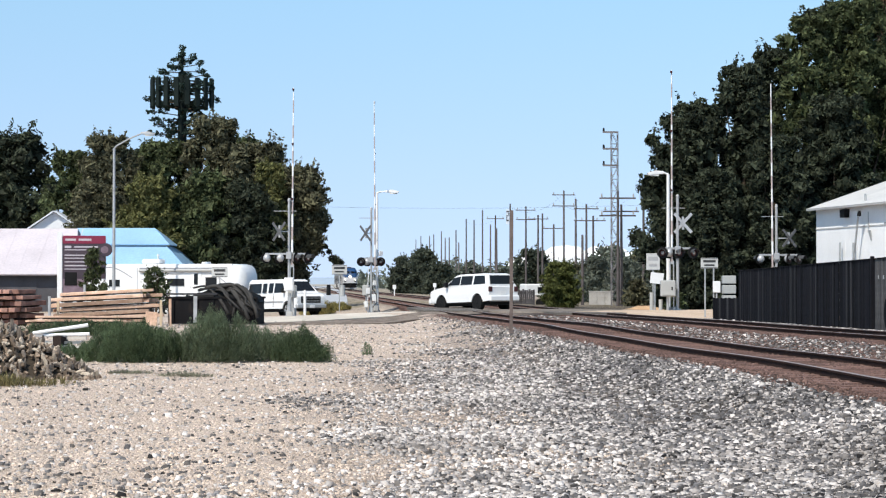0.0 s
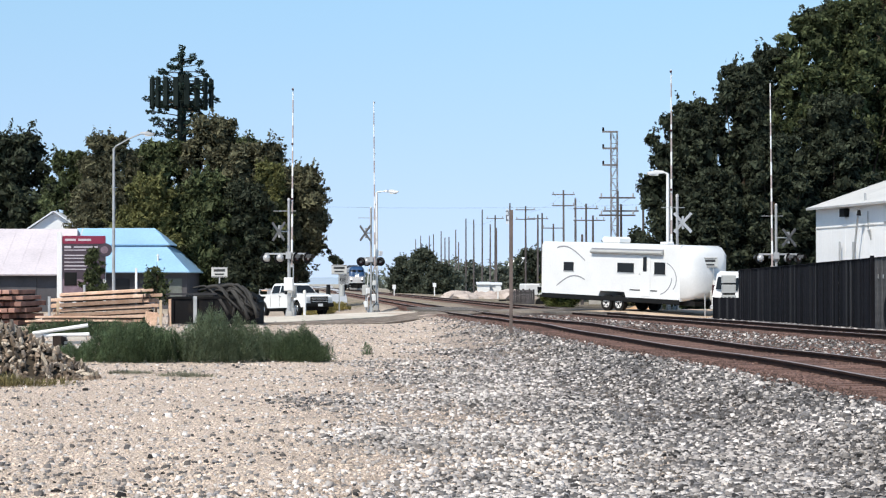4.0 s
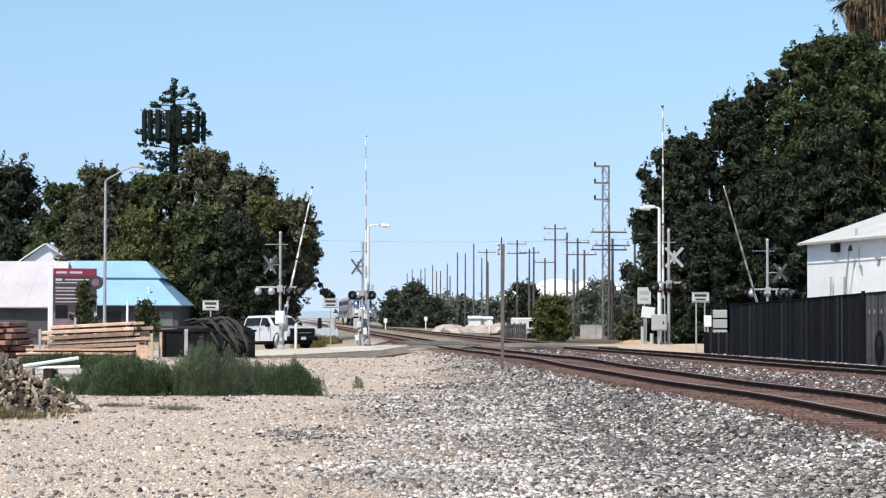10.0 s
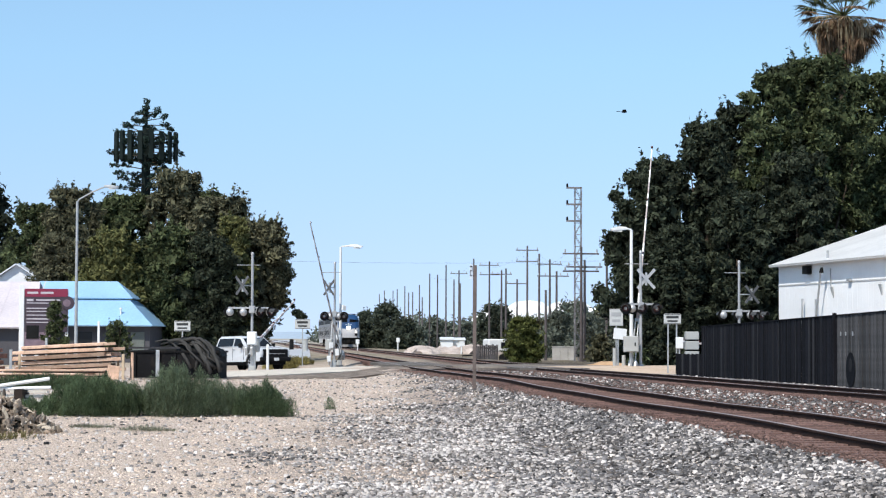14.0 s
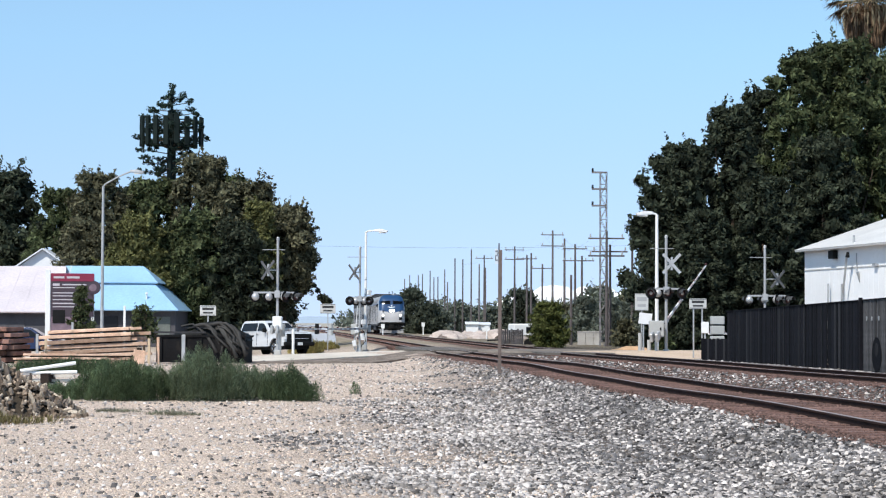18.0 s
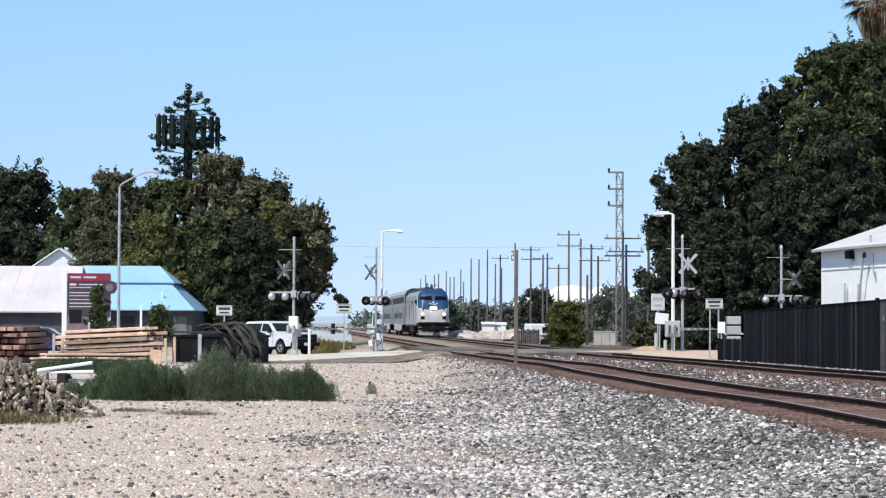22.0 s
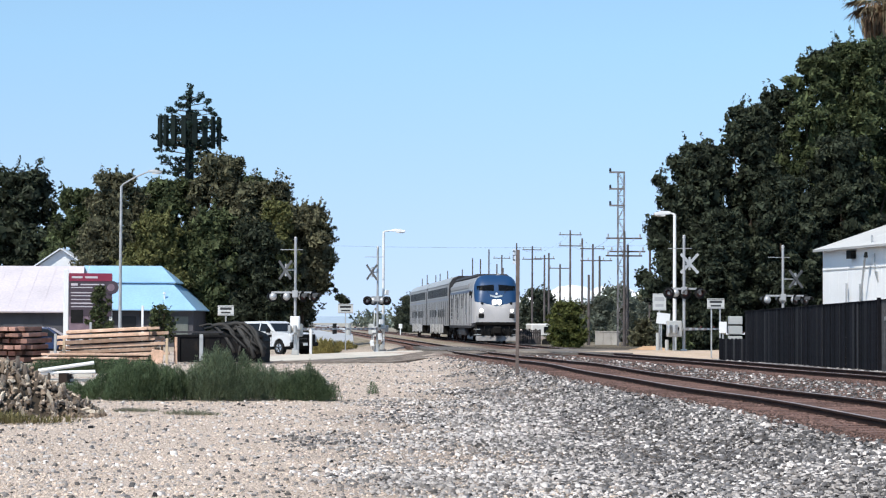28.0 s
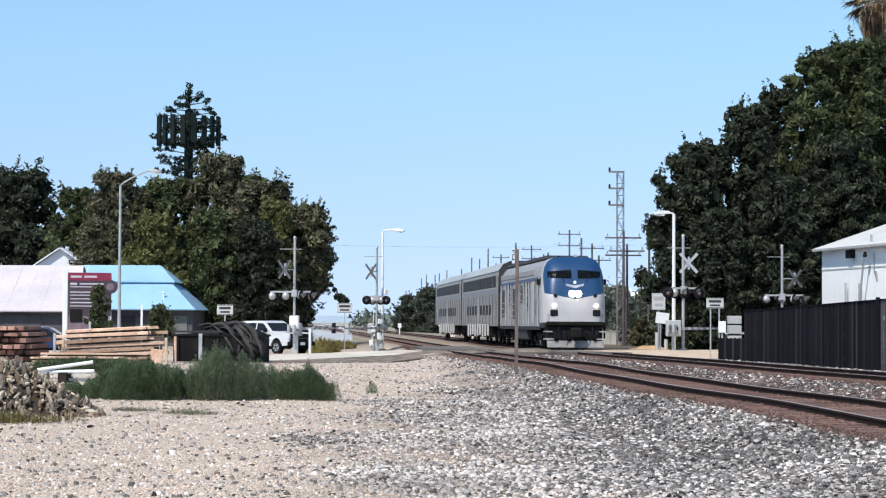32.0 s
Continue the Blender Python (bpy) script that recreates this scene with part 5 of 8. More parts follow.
    plate(bm, [(L, -0.6, 2.28), (L, 9.4, 2.28), (L - 1.75, 6.5, 3.86), (L - 1.75, 2.3, 3.86)], (0.5, 0, 0.86), 0.07)
    part("hip_roof", bm, blue, b)
    part("clerestory", box(bmesh.new(), (-1.4, 2.3, 3.6), (L - 1.9, 2.45, 4.02)), grey_wall, b)
    bm = bmesh.new()
    plate(bm, [(-2.9, 2.1, 3.95), (L - 1.55, 2.1, 3.95), (L - 2.75, 4.5, 5.0), (-2.9, 4.5, 5.0)], (0, -0.4, 0.92), 0.07)
    r2 = part("upper_roof", bm, blue, b, "light blue metal roof")
    bm = bmesh.new()
    plate(bm, [(L - 1.55, 2.1, 3.95), (L - 1.55, 6.9, 3.95), (L - 2.75, 4.5, 5.0)], (0.5, 0, 0.86), 0.07)
    part("hip_roof", bm, blue, b)
    for i in range(9):
        x = -1.2 + i * 0.6
        top = 3.86 if x < L - 1.8 else 3.86 - (x - L + 1.75) * 0.9
        yy = 2.3 if x < L - 1.8 else 2.3 - (x - L + 1.75) * 1.65
        bm = bmesh.new()
        plate(bm, [(x, -0.6, 2.355), (x + 0.03, -0.6, 2.355), (x + 0.03, yy, top + 0.07), (x, yy, top + 0.07)], (0, -0.45, 0.9), 0.008)
        part("standing_seam", bm, blue, r1)
    faded = material("faded_green_board", (0.16, 0.175, 0.16), 0.7, vary=0.2, scale=1.5)
    for x, lo, mat in ((0.2, 1.1, GLASS), (1.9, 1.1, GLASS), (3.3, 0.2, faded)):
        w = part("window" if lo > 1 else "boarded_door", box(bmesh.new(), (x, -0.05, lo), (x + 0.8, -0.003, 1.95)), mat, b)
        part("window_frame", box(bmesh.new(), (x - 0.06, -0.06, lo - 0.08), (x + 0.86, -0.045, lo)), grey_wall, w)
    part("roof_vent", rod(bmesh.new(), (2.6, 0.6, 2.8), (2.6, 0.6, 3.3), 0.05, 0.05, 8), WHITE, b)
    part("vent_cap", rod(bmesh.new(), (2.6, 0.6, 3.3), (2.6, 0.6, 3.4), 0.10, 0.07, 8), WHITE, b)


build_sheds()


def build_billboard():
    dark = material("maroon_sign_panel", (0.055, 0.038, 0.05), 0.5, vary=0.1, scale=1)
    maroon = material("crimson_sign_band", (0.22, 0.018, 0.05), 0.5, vary=0.08, scale=1)
    pale = material("sign_lettering", (0.50, 0.46, 0.49), 0.5, vary=0.05, scale=3)
    mauve = material("faded_mauve_sign", (0.20, 0.14, 0.17), 0.6, vary=0.25, scale=3)
    s = thing("shop_sign", "dark sign board with crimson header and rows of lettering", "sign", pose(-19.2, 113, 0, 0, 0, 8))
    for x in (-1.05, 1.15):
        part("post", box(bmesh.new(), (x - 0.08, 0.06, 0), (x + 0.08, 0.2, 4.15)), WHITE, s)
    part("side_post", box(bmesh.new(), (-1.34, -0.02, 0), (-1.08, 0.16, 4.4), bevel=0.01), WHITE, s, "broad white post")
    board = part("board", box(bmesh.new(), (-1.05, 0, 1.9), (1.2, 0.06, 4.2), bevel=0.01), dark, s)
    hd = part("header", box(bmesh.new(), (-1.05, -0.02, 3.78), (1.2, -0.002, 4.2)), maroon, board, "crimson header band")
    part("lettering_bar", box(bmesh.new(), (-0.92, -0.032, 3.93), (-0.35, -0.022, 4.04)), pale, hd)
    part("lettering_bar", box(bmesh.new(), (-0.22, -0.032, 3.93), (0.45, -0.022, 4.04)), pale, hd)
    part("notice", box(bmesh.new(), (-0.95, -0.02, 1.55), (-0.3, -0.002, 2.25)), BLACK, board, "dark notice panel")
    part("lower_board", box(bmesh.new(), (-1.05, 0.01, 0.9), (0.3, 0.05, 1.9)), mauve, board, "faded mauve lower board")
    for i, (a, b, z, h) in enumerate(((-0.95, -0.6, 3.6, 0.12), (-0.45, 0.8, 3.6, 0.07), (-0.95, 0.2, 3.44, 0.05), (-0.95, 0.4, 3.16, 0.06), (-0.95, 0.1, 3.0, 0.05), (-0.95, 0.3, 2.8, 0.05), (-0.95, 0.25, 2.6, 0.07), (-0.95, 0.2, 2.42, 0.05))):
        part("lettering_bar", box(bmesh.new(), (a, -0.014, z - h / 2), (b, -0.003, z + h / 2)), pale, board)
    part("round_logo", rod(bmesh.new(), (1.2, -0.02, 3.45), (1.2, -0.05, 3.45), 0.36, 0.36, 20), dark, board)
    part("logo_ring", rod(bmesh.new(), (1.15, -0.052, 3.45), (1.15, -0.06, 3.45), 0.2, 0.2, 16), mauve, board)
    tree("small_tree", "small dark green tree in front of the sign", -18.2, 110.5, 0, 1.9, 3.5, LEAF_MID, 101, lobes=30, leaves=3200, base=0.2, size=0.07, taper=0.25)
    tree("small_tree", "small leafy tree beside the parked car", -14.2, 105, 0, 2.0, 2.5, LEAF_MID, 102, lobes=22, leaves=1500, base=0.3, size=0.075, taper=0.5)


build_billboard()


# ---- signs and posts by the crossing ----
def road_sign(x, y, z, w, h, zc, label, rot=0.0, double=False, dark=0.6):
    s = thing("road_sign", label, "sign", pose(x, y, z, 0, 0, rot), group="white signs by the crossing")
    ink = 0.03 if dark > 0.5 else 0.36
    bars = material("sign_print", (ink, ink, ink), 0.5, vary=0.1, scale=2)
    for o in ((-w * 0.25, w * 0.25) if double else (0,)):
        part("post", box(bmesh.new(), (o - 0.03, 0.01, -0.4), (o + 0.03, 0.06, zc + h * 0.4)), GALV, s)
    bd = part("board", box(bmesh.new(), (-w / 2, -0.02, zc - h / 2), (w / 2, 0.005, zc + h / 2), bevel=0.006), SIGNWHITE, s)
    part("print_bar", box(bmesh.new(), (-w * 0.36, -0.028, zc + h * 0.06), (w * 0.36, -0.021, zc + h * 0.30)), bars, bd)
    part("print_bar", box(bmesh.new(), (-w * 0.30, -0.028, zc - h * 0.28), (w * 0.30, -0.021, zc - h * 0.12)), bars, bd)
    for e in (-1, 1):
        part("border", box(bmesh.new(), (-w / 2 + 0.02, -0.026, zc + e * (h / 2 - 0.035) - 0.012), (w / 2 - 0.02, -0.021, zc + e * (h / 2 - 0.035) + 0.012)), bars, bd)
    return s


road_sign(-10.9, 103.5, 0.0, 0.78, 0.5, 2.2, "white rectangular crossing sign with black print")
road_sign(-6.4, 131.0, 0.05, 0.95, 0.6, 2.45, "white rectangular crossing sign with black print")
road_sign(11.62, 92.5, 0.12, 0.75, 0.45, 2.42, "white rectangular crossing sign with black print by the fence", double=True)
sb = thing("sign_box", "small white box on the posts of the sign", "box", pose(11.9, 92.4, 0))
part("body", box(bmesh.new(), (-0.14, -0.1, 1.25), (0.18, 0.1, 1.75), bevel=0.02), WHITE, sb)
part("post", rod(bmesh.new(), (0.02, 0, 0), (0.02, 0, 1.25), 0.04, 0.04, 7), GALV, sb)
s1 = road_sign(10.6, 107.0, 0.1, 0.68, 0.85, 2.65, "pale metal sign plate on a post behind the gate", dark=0.2)
s2 = thing("warning_plate", "white square plate on a post behind the gate", "sign", pose(10.55, 106.5, 0.1))
part("plate", box(bmesh.new(), (-0.33, -0.02, 1.55), (0.33, 0.01, 2.1), pose(0, 0, 0, 0, 6, 0)), WHITE, s2)
part("post", rod(bmesh.new(), (0.1, 0.05, 0), (0.1, 0.05, 2.0), 0.04, 0.04, 7), GALV, s2)
cb = thing("signal_cabinet", "pale grey signal cabinet on a post beside the gate mast", "cabinet", pose(10.45, 98.2, 0.15))
part("body", box(bmesh.new(), (-0.38, -0.25, 0.9), (0.30, 0.2, 1.65), bevel=0.03), GREYBOX, cb)
part("door", box(bmesh.new(), (-0.32, -0.27, 0.96), (0.24, -0.252, 1.59)), GREYBOX, cb)
part("latch", box(bmesh.new(), (0.1, -0.29, 1.2), (0.16, -0.272, 1.34)), BLACK, cb)
part("post", rod(bmesh.new(), (-0.04, 0, -0.1), (-0.04, 0, 0.9), 0.06, 0.06, 8), GALV, cb)
for x, y, z, h in ((9.85, 100.2, 0.18, 1.05), (10.15, 98.9, 0.16, 0.75)):
    bo = thing("bollard", "short pale steel bollard by the gate", "bollard", pose(x, y, z))
    part("body", rod(bmesh.new(), (0, 0, -0.1), (0, 0, h), 0.09, 0.09, 10), GREYBOX, bo)
ca = thing("signal_cabinet", "white signal cabinet on a pedestal beside the gate mast", "cabinet", pose(-7.45, 103.1, 0.04))
part("body", box(bmesh.new(), (-0.26, -0.25, 1.25), (0.2, 0.2, 1.9), bevel=0.03), WHITE, ca)
part("door", box(bmesh.new(), (-0.21, -0.27, 1.3), (0.15, -0.252, 1.85)), WHITE, ca)
part("pedestal", rod(bmesh.new(), (0, 0, -0.1), (0, 0, 1.15), 0.09, 0.07, 8), GALV, ca)
part("foot", box(bmesh.new(), (-0.16, -0.15, 0), (0.16, 0.15, 0.25), bevel=0.04), GREYBOX, ca)
for x, y, c in ((-6.75, 103.6, WHITE),):
    bo = thing("marker_post", "white marker post by the gate mast", "post", pose(x, y, 0.03))
    part("post", rod(bmesh.new(), (0, 0, -0.1), (0, 0, 1.15), 0.07, 0.07, 8), c, bo)
    part("cap", rod(bmesh.new(), (0, 0, 1.15), (0, 0, 1.3), 0.085, 0.05, 8), AMBER if c is TAN else WHITE, bo)
weeds("dry_grass", "yellow dry grass beside the road", [(-7.7, 130, 0.9, 0.85), (-6.6, 132, 0.7, 0.5)], leaf_material("yellow_dry_grass", (0.40, 0.34, 0.13), 0.4), 7, 7000, 0.25)


wc_ = thing("white_cabinet", "pale stacked equipment cabinet behind the low fence", "cabinet", pose(12.0, 89.0, 0))
for z0, z1 in ((0.0, 0.55), (0.62, 1.15), (1.22, 1.58), (1.64, 1.98)):
    part("drawer", box(bmesh.new(), (-0.28, -0.25, z0), (0.27, 0.25, z1), bevel=0.02), GREYBOX, wc_)
part("rack", box(bmesh.new(), (-0.25, -0.2, 0.0), (0.24, 0.2, 1.96)), BLACK, wc_)
kb = thing("concrete_block", "short pale concrete block on the ground by the gate", "block", pose(11.3, 95.5, 0.05))
part("body", box(bmesh.new(), (-0.55, -0.2, -0.1), (0.35, 0.2, 0.2), bevel=0.03), CONCRETE, kb)


def mile_post():
    m = thing("mile_post", "slim weathered post with a small number plate by the tracks", "post", pose(1.83, 57.0, ground_z(1.83, 57)))
    part("post", box(bmesh.new(), (-0.045, -0.045, -0.2), (0.045, 0.045, 3.33), pose(0, 0, 0, 0, 0.3, 0), 0.006), material("grey_post_wood", (0.17, 0.135, 0.12), 0.85, vary=0.3, scale=3, bump=0.3), m)
    pl = part("number_plate", box(bmesh.new(), (-0.13, -0.03, 2.95), (-0.05, 0.03, 3.35)), material("pale_plate", (0.62, 0.68, 0.74), 0.5, vary=0.1, scale=3), m)
    bt = material("plate_digit", (0.03, 0.03, 0.035), 0.6, vary=0.1, scale=3)
    # the digit 2 built of strokes
    for lo, hi in (((-0.125, 3.28), (-0.06, 3.31)), ((-0.075, 3.19), (-0.06, 3.28)), ((-0.125, 3.17), (-0.06, 3.19)), ((-0.125, 3.07), (-0.11, 3.17)), ((-0.125, 3.04), (-0.06, 3.07))):
        part("digit_stroke", box(bmesh.new(), (lo[0], -0.036, lo[1]), (hi[0], -0.031, hi[1])), bt, pl)


mile_post()


# ---- the yard: timber stacks, scrap, rubble ----
def timber_stack(name, label, x, y, rot, layers, seed, tilt=0.0, wood=None):
    """Layers of beams piled straight on one another, ragged at the ends."""
    rs = random.Random(seed)
    s = thing(name, label, "timber stack", pose(x, y, ground_z(x, y), 0, -tilt, rot))
    z = 0.0
    for n, th, wd, ln, off in layers:
        for bx in (-ln * 0.3, ln * 0.32):
            part("bearer", box(bmesh.new(), (bx - 0.05, -n * wd * 0.46, z), (bx + 0.05, n * wd * 0.46, z + 0.05)), DARKWOOD, s)
        z += 0.05
        # dark filler sheet stands in for the shade in the gap between layers
        part("dunnage", box(bmesh.new(), (-ln * 0.46 + off, -n * wd * 0.44, z - 0.05), (ln * 0.46 + off, n * wd * 0.44, z - 0.003)), DARKWOOD, s)
        jog = rs.uniform(-0.12, 0.12)
        for i in range(n):
            yy = -n * wd / 2 + i * wd + rs.uniform(-0.02, 0.02) + jog
            a, b = -ln / 2 + rs.uniform(-0.35, 0.3), ln / 2 + rs.uniform(-0.5, 0.35)
            m = pose(off, 0, 0, 0, rs.uniform(-0.9, 0.2), rs.uniform(-1.2, 1.2))
            part("beam", box(bmesh.new(), (a, yy + 0.006, z), (b, yy + wd - 0.006, z + th - rs.uniform(0.01, 0.035)), m, 0.01), wood or LUMBER, s)
        z += th
    return s


timber_stack("timber_stack", "tall stack of reddish sawn timber beams in the yard", -13.4, 85, 3,
             [(5, 0.13, 0.26, 4.3, -0.45), (5, 0.13, 0.26, 4.1, -0.15), (5, 0.15, 0.26, 3.8, -0.1), (5, 0.15, 0.26, 3.9, -0.05), (4, 0.17, 0.26, 3.7, -0.1), (4, 0.16, 0.26, 3.8, -0.05), (3, 0.14, 0.26, 3.5, -0.2)], 1, 2.6)
timber_stack("timber_stack", "old stack of short reddish timbers in the yard", -17.2, 84, 80,
             [(8, 0.2, 0.27, 2.3, 0), (7, 0.2, 0.3, 2.2, 0.1), (8, 0.18, 0.26, 2.3, -0.1), (7, 0.2, 0.28, 2.2, 0.1), (6, 0.17, 0.3, 2.2, -0.1), (6, 0.18, 0.28, 2.1, 0.05)], 2, 0.0, OLDLUMBER)
timber_stack("timber_pile", "low pile of orange planks in front of the stack", -13.6, 80.5, 4, [(4, 0.1, 0.22, 3.9, 0), (4, 0.09, 0.22, 3.5, -0.25), (3, 0.09, 0.22, 3.6, 0.1)], 3)
bl = thing("timber_block", "pale squared timber block leaning at the stack", "timber block", pose(-11.35, 82.3, 0, 0, 6, 12))
part("block", box(bmesh.new(), (-0.22, -0.2, 0), (0.22, 0.2, 0.55), bevel=0.015), LUMBER, bl)
for x, y, h, mat in ((-15.4, 83, 1.15, GALV), (-15.15, 83.5, 0.95, TAN), (-10.9, 82, 1.0, TAN), (-10.6, 82.4, 1.05, LUMBER), (-16.9, 100, 1.6, GALV), (-14.6, 101, 2.4, WHITE)):
    p = thing("stake", "upright stake at the end of the timber stack", "stake", pose(x, y, 0))
    part("post", box(bmesh.new(), (-0.05, -0.05, -0.1), (0.05, 0.05, h), bevel=0.006), mat, p)


def scrap_bin():
    b = thing("scrap_bin", "black scrap container heaped with hoses and dark sheeting", "container", pose(-9.0, 84.5, 0, 0, 0, -6))
    steel = material("black_bin_steel", (0.010, 0.010, 0.011), 0.7, vary=0.3, scale=1, dirt=0.15)
    part("side_panel", box(bmesh.new(), (-1.8, -0.8, 0.05), (1.75, -0.72, 1.05)), steel, b)
    part("side_panel", box(bmesh.new(), (-1.8, 0.72, 0.05), (1.75, 0.8, 1.05)), steel, b)
    part("end_panel", box(bmesh.new(), (-1.8, -0.72, 0.05), (-1.72, 0.72, 1.05)), steel, b)
    part("end_panel", box(bmesh.new(), (1.67, -0.72, 0.05), (1.75, 0.72, 1.05)), steel, b)
    part("floor_plate", box(bmesh.new(), (-1.72, -0.72, 0.05), (1.67, 0.72, 0.12)), steel, b)
    for x in (-1.6, -0.8, 0.0, 0.8, 1.6):
        part("stiffener", box(bmesh.new(), (x - 0.05, -0.88, 0.05), (x + 0.05, -0.802, 1.0)), steel, b)
    part("rim", box(bmesh.new(), (-1.85, -0.86, 1.05), (1.8, -0.7, 1.13)), steel, b)
    part("rim", box(bmesh.new(), (-1.85, 0.7, 1.05), (1.8, 0.86, 1.13)), steel, b)
    part("pale_stay", box(bmesh.new(), (-0.75, -0.93, 0.1), (-0.6, -0.885, 1.15), bevel=0.01), GALV, b)
    part("top_bar", box(bmesh.new(), (-1.85, -0.9, 1.2), (0.2, -0.8, 1.27)), DARKROOF, b)
    # heaped sheeting
    rs = np.random.RandomState(8)
    h = thing("sheeting_heap", "heap of crumpled dark plastic sheeting in the container", "sheeting", pose(-8.8, 84.5, 0, 0, 0, -6))
    nx, ny = 26, 12
    vs = []
    for j in range(ny):
        for i in range(nx):
            x, y = -1.6 + 3.2 * i / (nx - 1), -0.68 + 1.36 * j / (ny - 1)
            z = 1.08 + 0.56 * math.exp(-((x - 0.2) / 0.95) ** 2) * (1 - (y / 0.9) ** 2) + rs.uniform(-0.05, 0.05) + 0.09 * noise.noise((x * 3, y * 3, 2))
            vs.append((x, y, z if 0 < i < nx - 1 and 0 < j < ny - 1 else 0.9))
    fs = [(j * nx + i, j * nx + i + 1, (j + 1) * nx + i + 1, (j + 1) * nx + i) for j in range(ny - 1) for i in range(nx - 1)]
    raw("sheet", vs, fs, material("dark_sheeting", (0.014, 0.015, 0.015), 0.62, vary=0.4, scale=2, bump=0.6, bump_scale=9), h)
    hose = material("grey_hose", (0.055, 0.053, 0.050), 0.65, vary=0.25, scale=3)
    for k in range(14):
        a = rs.uniform(-0.7, 0.9)
        pts = []
        for i in range(9):
            q = i / 8
            x = a + (q - 0.3) * rs.uniform(1.1, 1.5) * 1.0
            pts.append((x, -0.45 - 0.55 * q + 0.12 * math.sin(k + q * 3), 1.52 - 0.05 * k % 0.25 - 1.25 * max(0, q - 0.35) ** 1.5 * (1.1 + 0.3 * (k % 3)) + 0.1 * math.sin(q * 3.1)))
        part("hose", tube(bmesh.new(), pts, 0.042 + 0.02 * (k % 3), 6), hose, h, smooth=True)


scrap_bin()


def rubble_heap():
    """Broken stones and firewood heaped on the gravel."""
    rs = random.Random(12)
    h = thing("rubble_heap", "heap of broken tan and grey stones on the gravel", "rubble heap", pose(-7.75, 37.0, 0))
    mats = [material("rubble_tan", (0.50, 0.42, 0.33), 0.9, vary=0.35, scale=3, bump=0.5, rand=0.5), material("rubble_grey", (0.20, 0.165, 0.135), 0.9, vary=0.3, scale=3, bump=0.5, rand=0.45)]
    meshes = []
    for k in range(10):
        bm = bmesh.new()
        bmesh.ops.create_icosphere(bm, subdivisions=1, radius=1)
        for v in bm.verts:
            v.co *= rs.uniform(0.65, 1.2)
        me = bpy.data.meshes.new("stone")
        bm.to_mesh(me)
        bm.free()
        me.materials.append(mats[k % 2])
        meshes.append(me)
    def top(x, y):
        r = math.hypot(x / 1.75, y / 1.0)
        return max(0, 0.98 * (1 - r ** 1.15))
    # dark core under the stones, coloured as the shade in their gaps
    core = []
    for j in range(13):
        for i in range(25):
            x, y = -1.8 + 3.6 * i / 24, -1.1 + 2.2 * j / 12
            core.append((x, y, top(x, y) - 0.07))
    raw("core", core, [(j * 25 + i, j * 25 + i + 1, (j + 1) * 25 + i + 1, (j + 1) * 25 + i) for j in range(12) for i in range(24)], material("rubble_gap_shade", (0.06, 0.048, 0.036), 0.95, vary=0.3, scale=4, bump=0.6), h)
    for i in range(300):
        x, y = rs.uniform(-0.9, 1.75), rs.uniform(-1.0, 0.35)
        z = top(x, y)
        if z <= 0 and rs.random() < 0.7:
            continue
        o = new("stone", meshes[i % 10])
        o.parent = h
        s = rs.uniform(0.03, 0.07)
        o.matrix_basis = pose(x, y, z + s * 0.1, rs.uniform(0, 360), rs.uniform(0, 360), rs.uniform(0, 360)) @ Matrix.Diagonal((s * rs.uniform(1.0, 3.2), s * rs.uniform(0.6, 1.0), s * rs.uniform(0.5, 0.9), 1))
    # the small stuff between them
    bm = bmesh.new()
    for i in range(420):
        x, y = rs.uniform(-0.9, 1.8), rs.uniform(-1.1, 0.3)
        z = top(x, y)
        s = rs.uniform(0.015, 0.04)
        bmesh.ops.create_cube(bm, size=1.6, matrix=pose(x, y, z + s * 0.2, rs.uniform(0, 360), rs.uniform(0, 360), rs.uniform(0, 360)) @ Matrix.Diagonal((s * rs.uniform(1, 3), s, s * 0.8, 1)))
    tagged(part("rubble_chip", bm, material("rubble_chips", (0.25, 0.19, 0.14), 0.9, vary=0.3, scale=3, island=0.5), h), kind="stuff")


rubble_heap()


def pipes():
    p = thing("pipe_bundle", "white plastic pipes and pale boards lying in the weeds", "pipes", pose(-9.4, 52.5, 0))
    pale = material("pale_board", (0.62, 0.58, 0.52), 0.7, vary=0.12, scale=2)
    for i, (a, b) in enumerate((((-0.75, 0, 0.42), (0.6, 0.1, 0.62)), ((-0.7, 0.1, 0.36), (0.65, 0.0, 0.40)))):
        part("pipe", rod(bmesh.new(), a, b, 0.045, 0.045, 8), WHITE, p)
    for i in range(3):
        part("board", box(bmesh.new(), (-0.6 + 0.1 * i, -0.1 + 0.25 * i, 0.05 + 0.1 * i), (0.5, 0.1 + 0.25 * i, 0.12 + 0.1 * i)), pale, p)
    part("rest", box(bmesh.new(), (-0.2, -0.3, 0.0), (0.0, 0.7, 0.36)), DARKWOOD, p)


pipes()


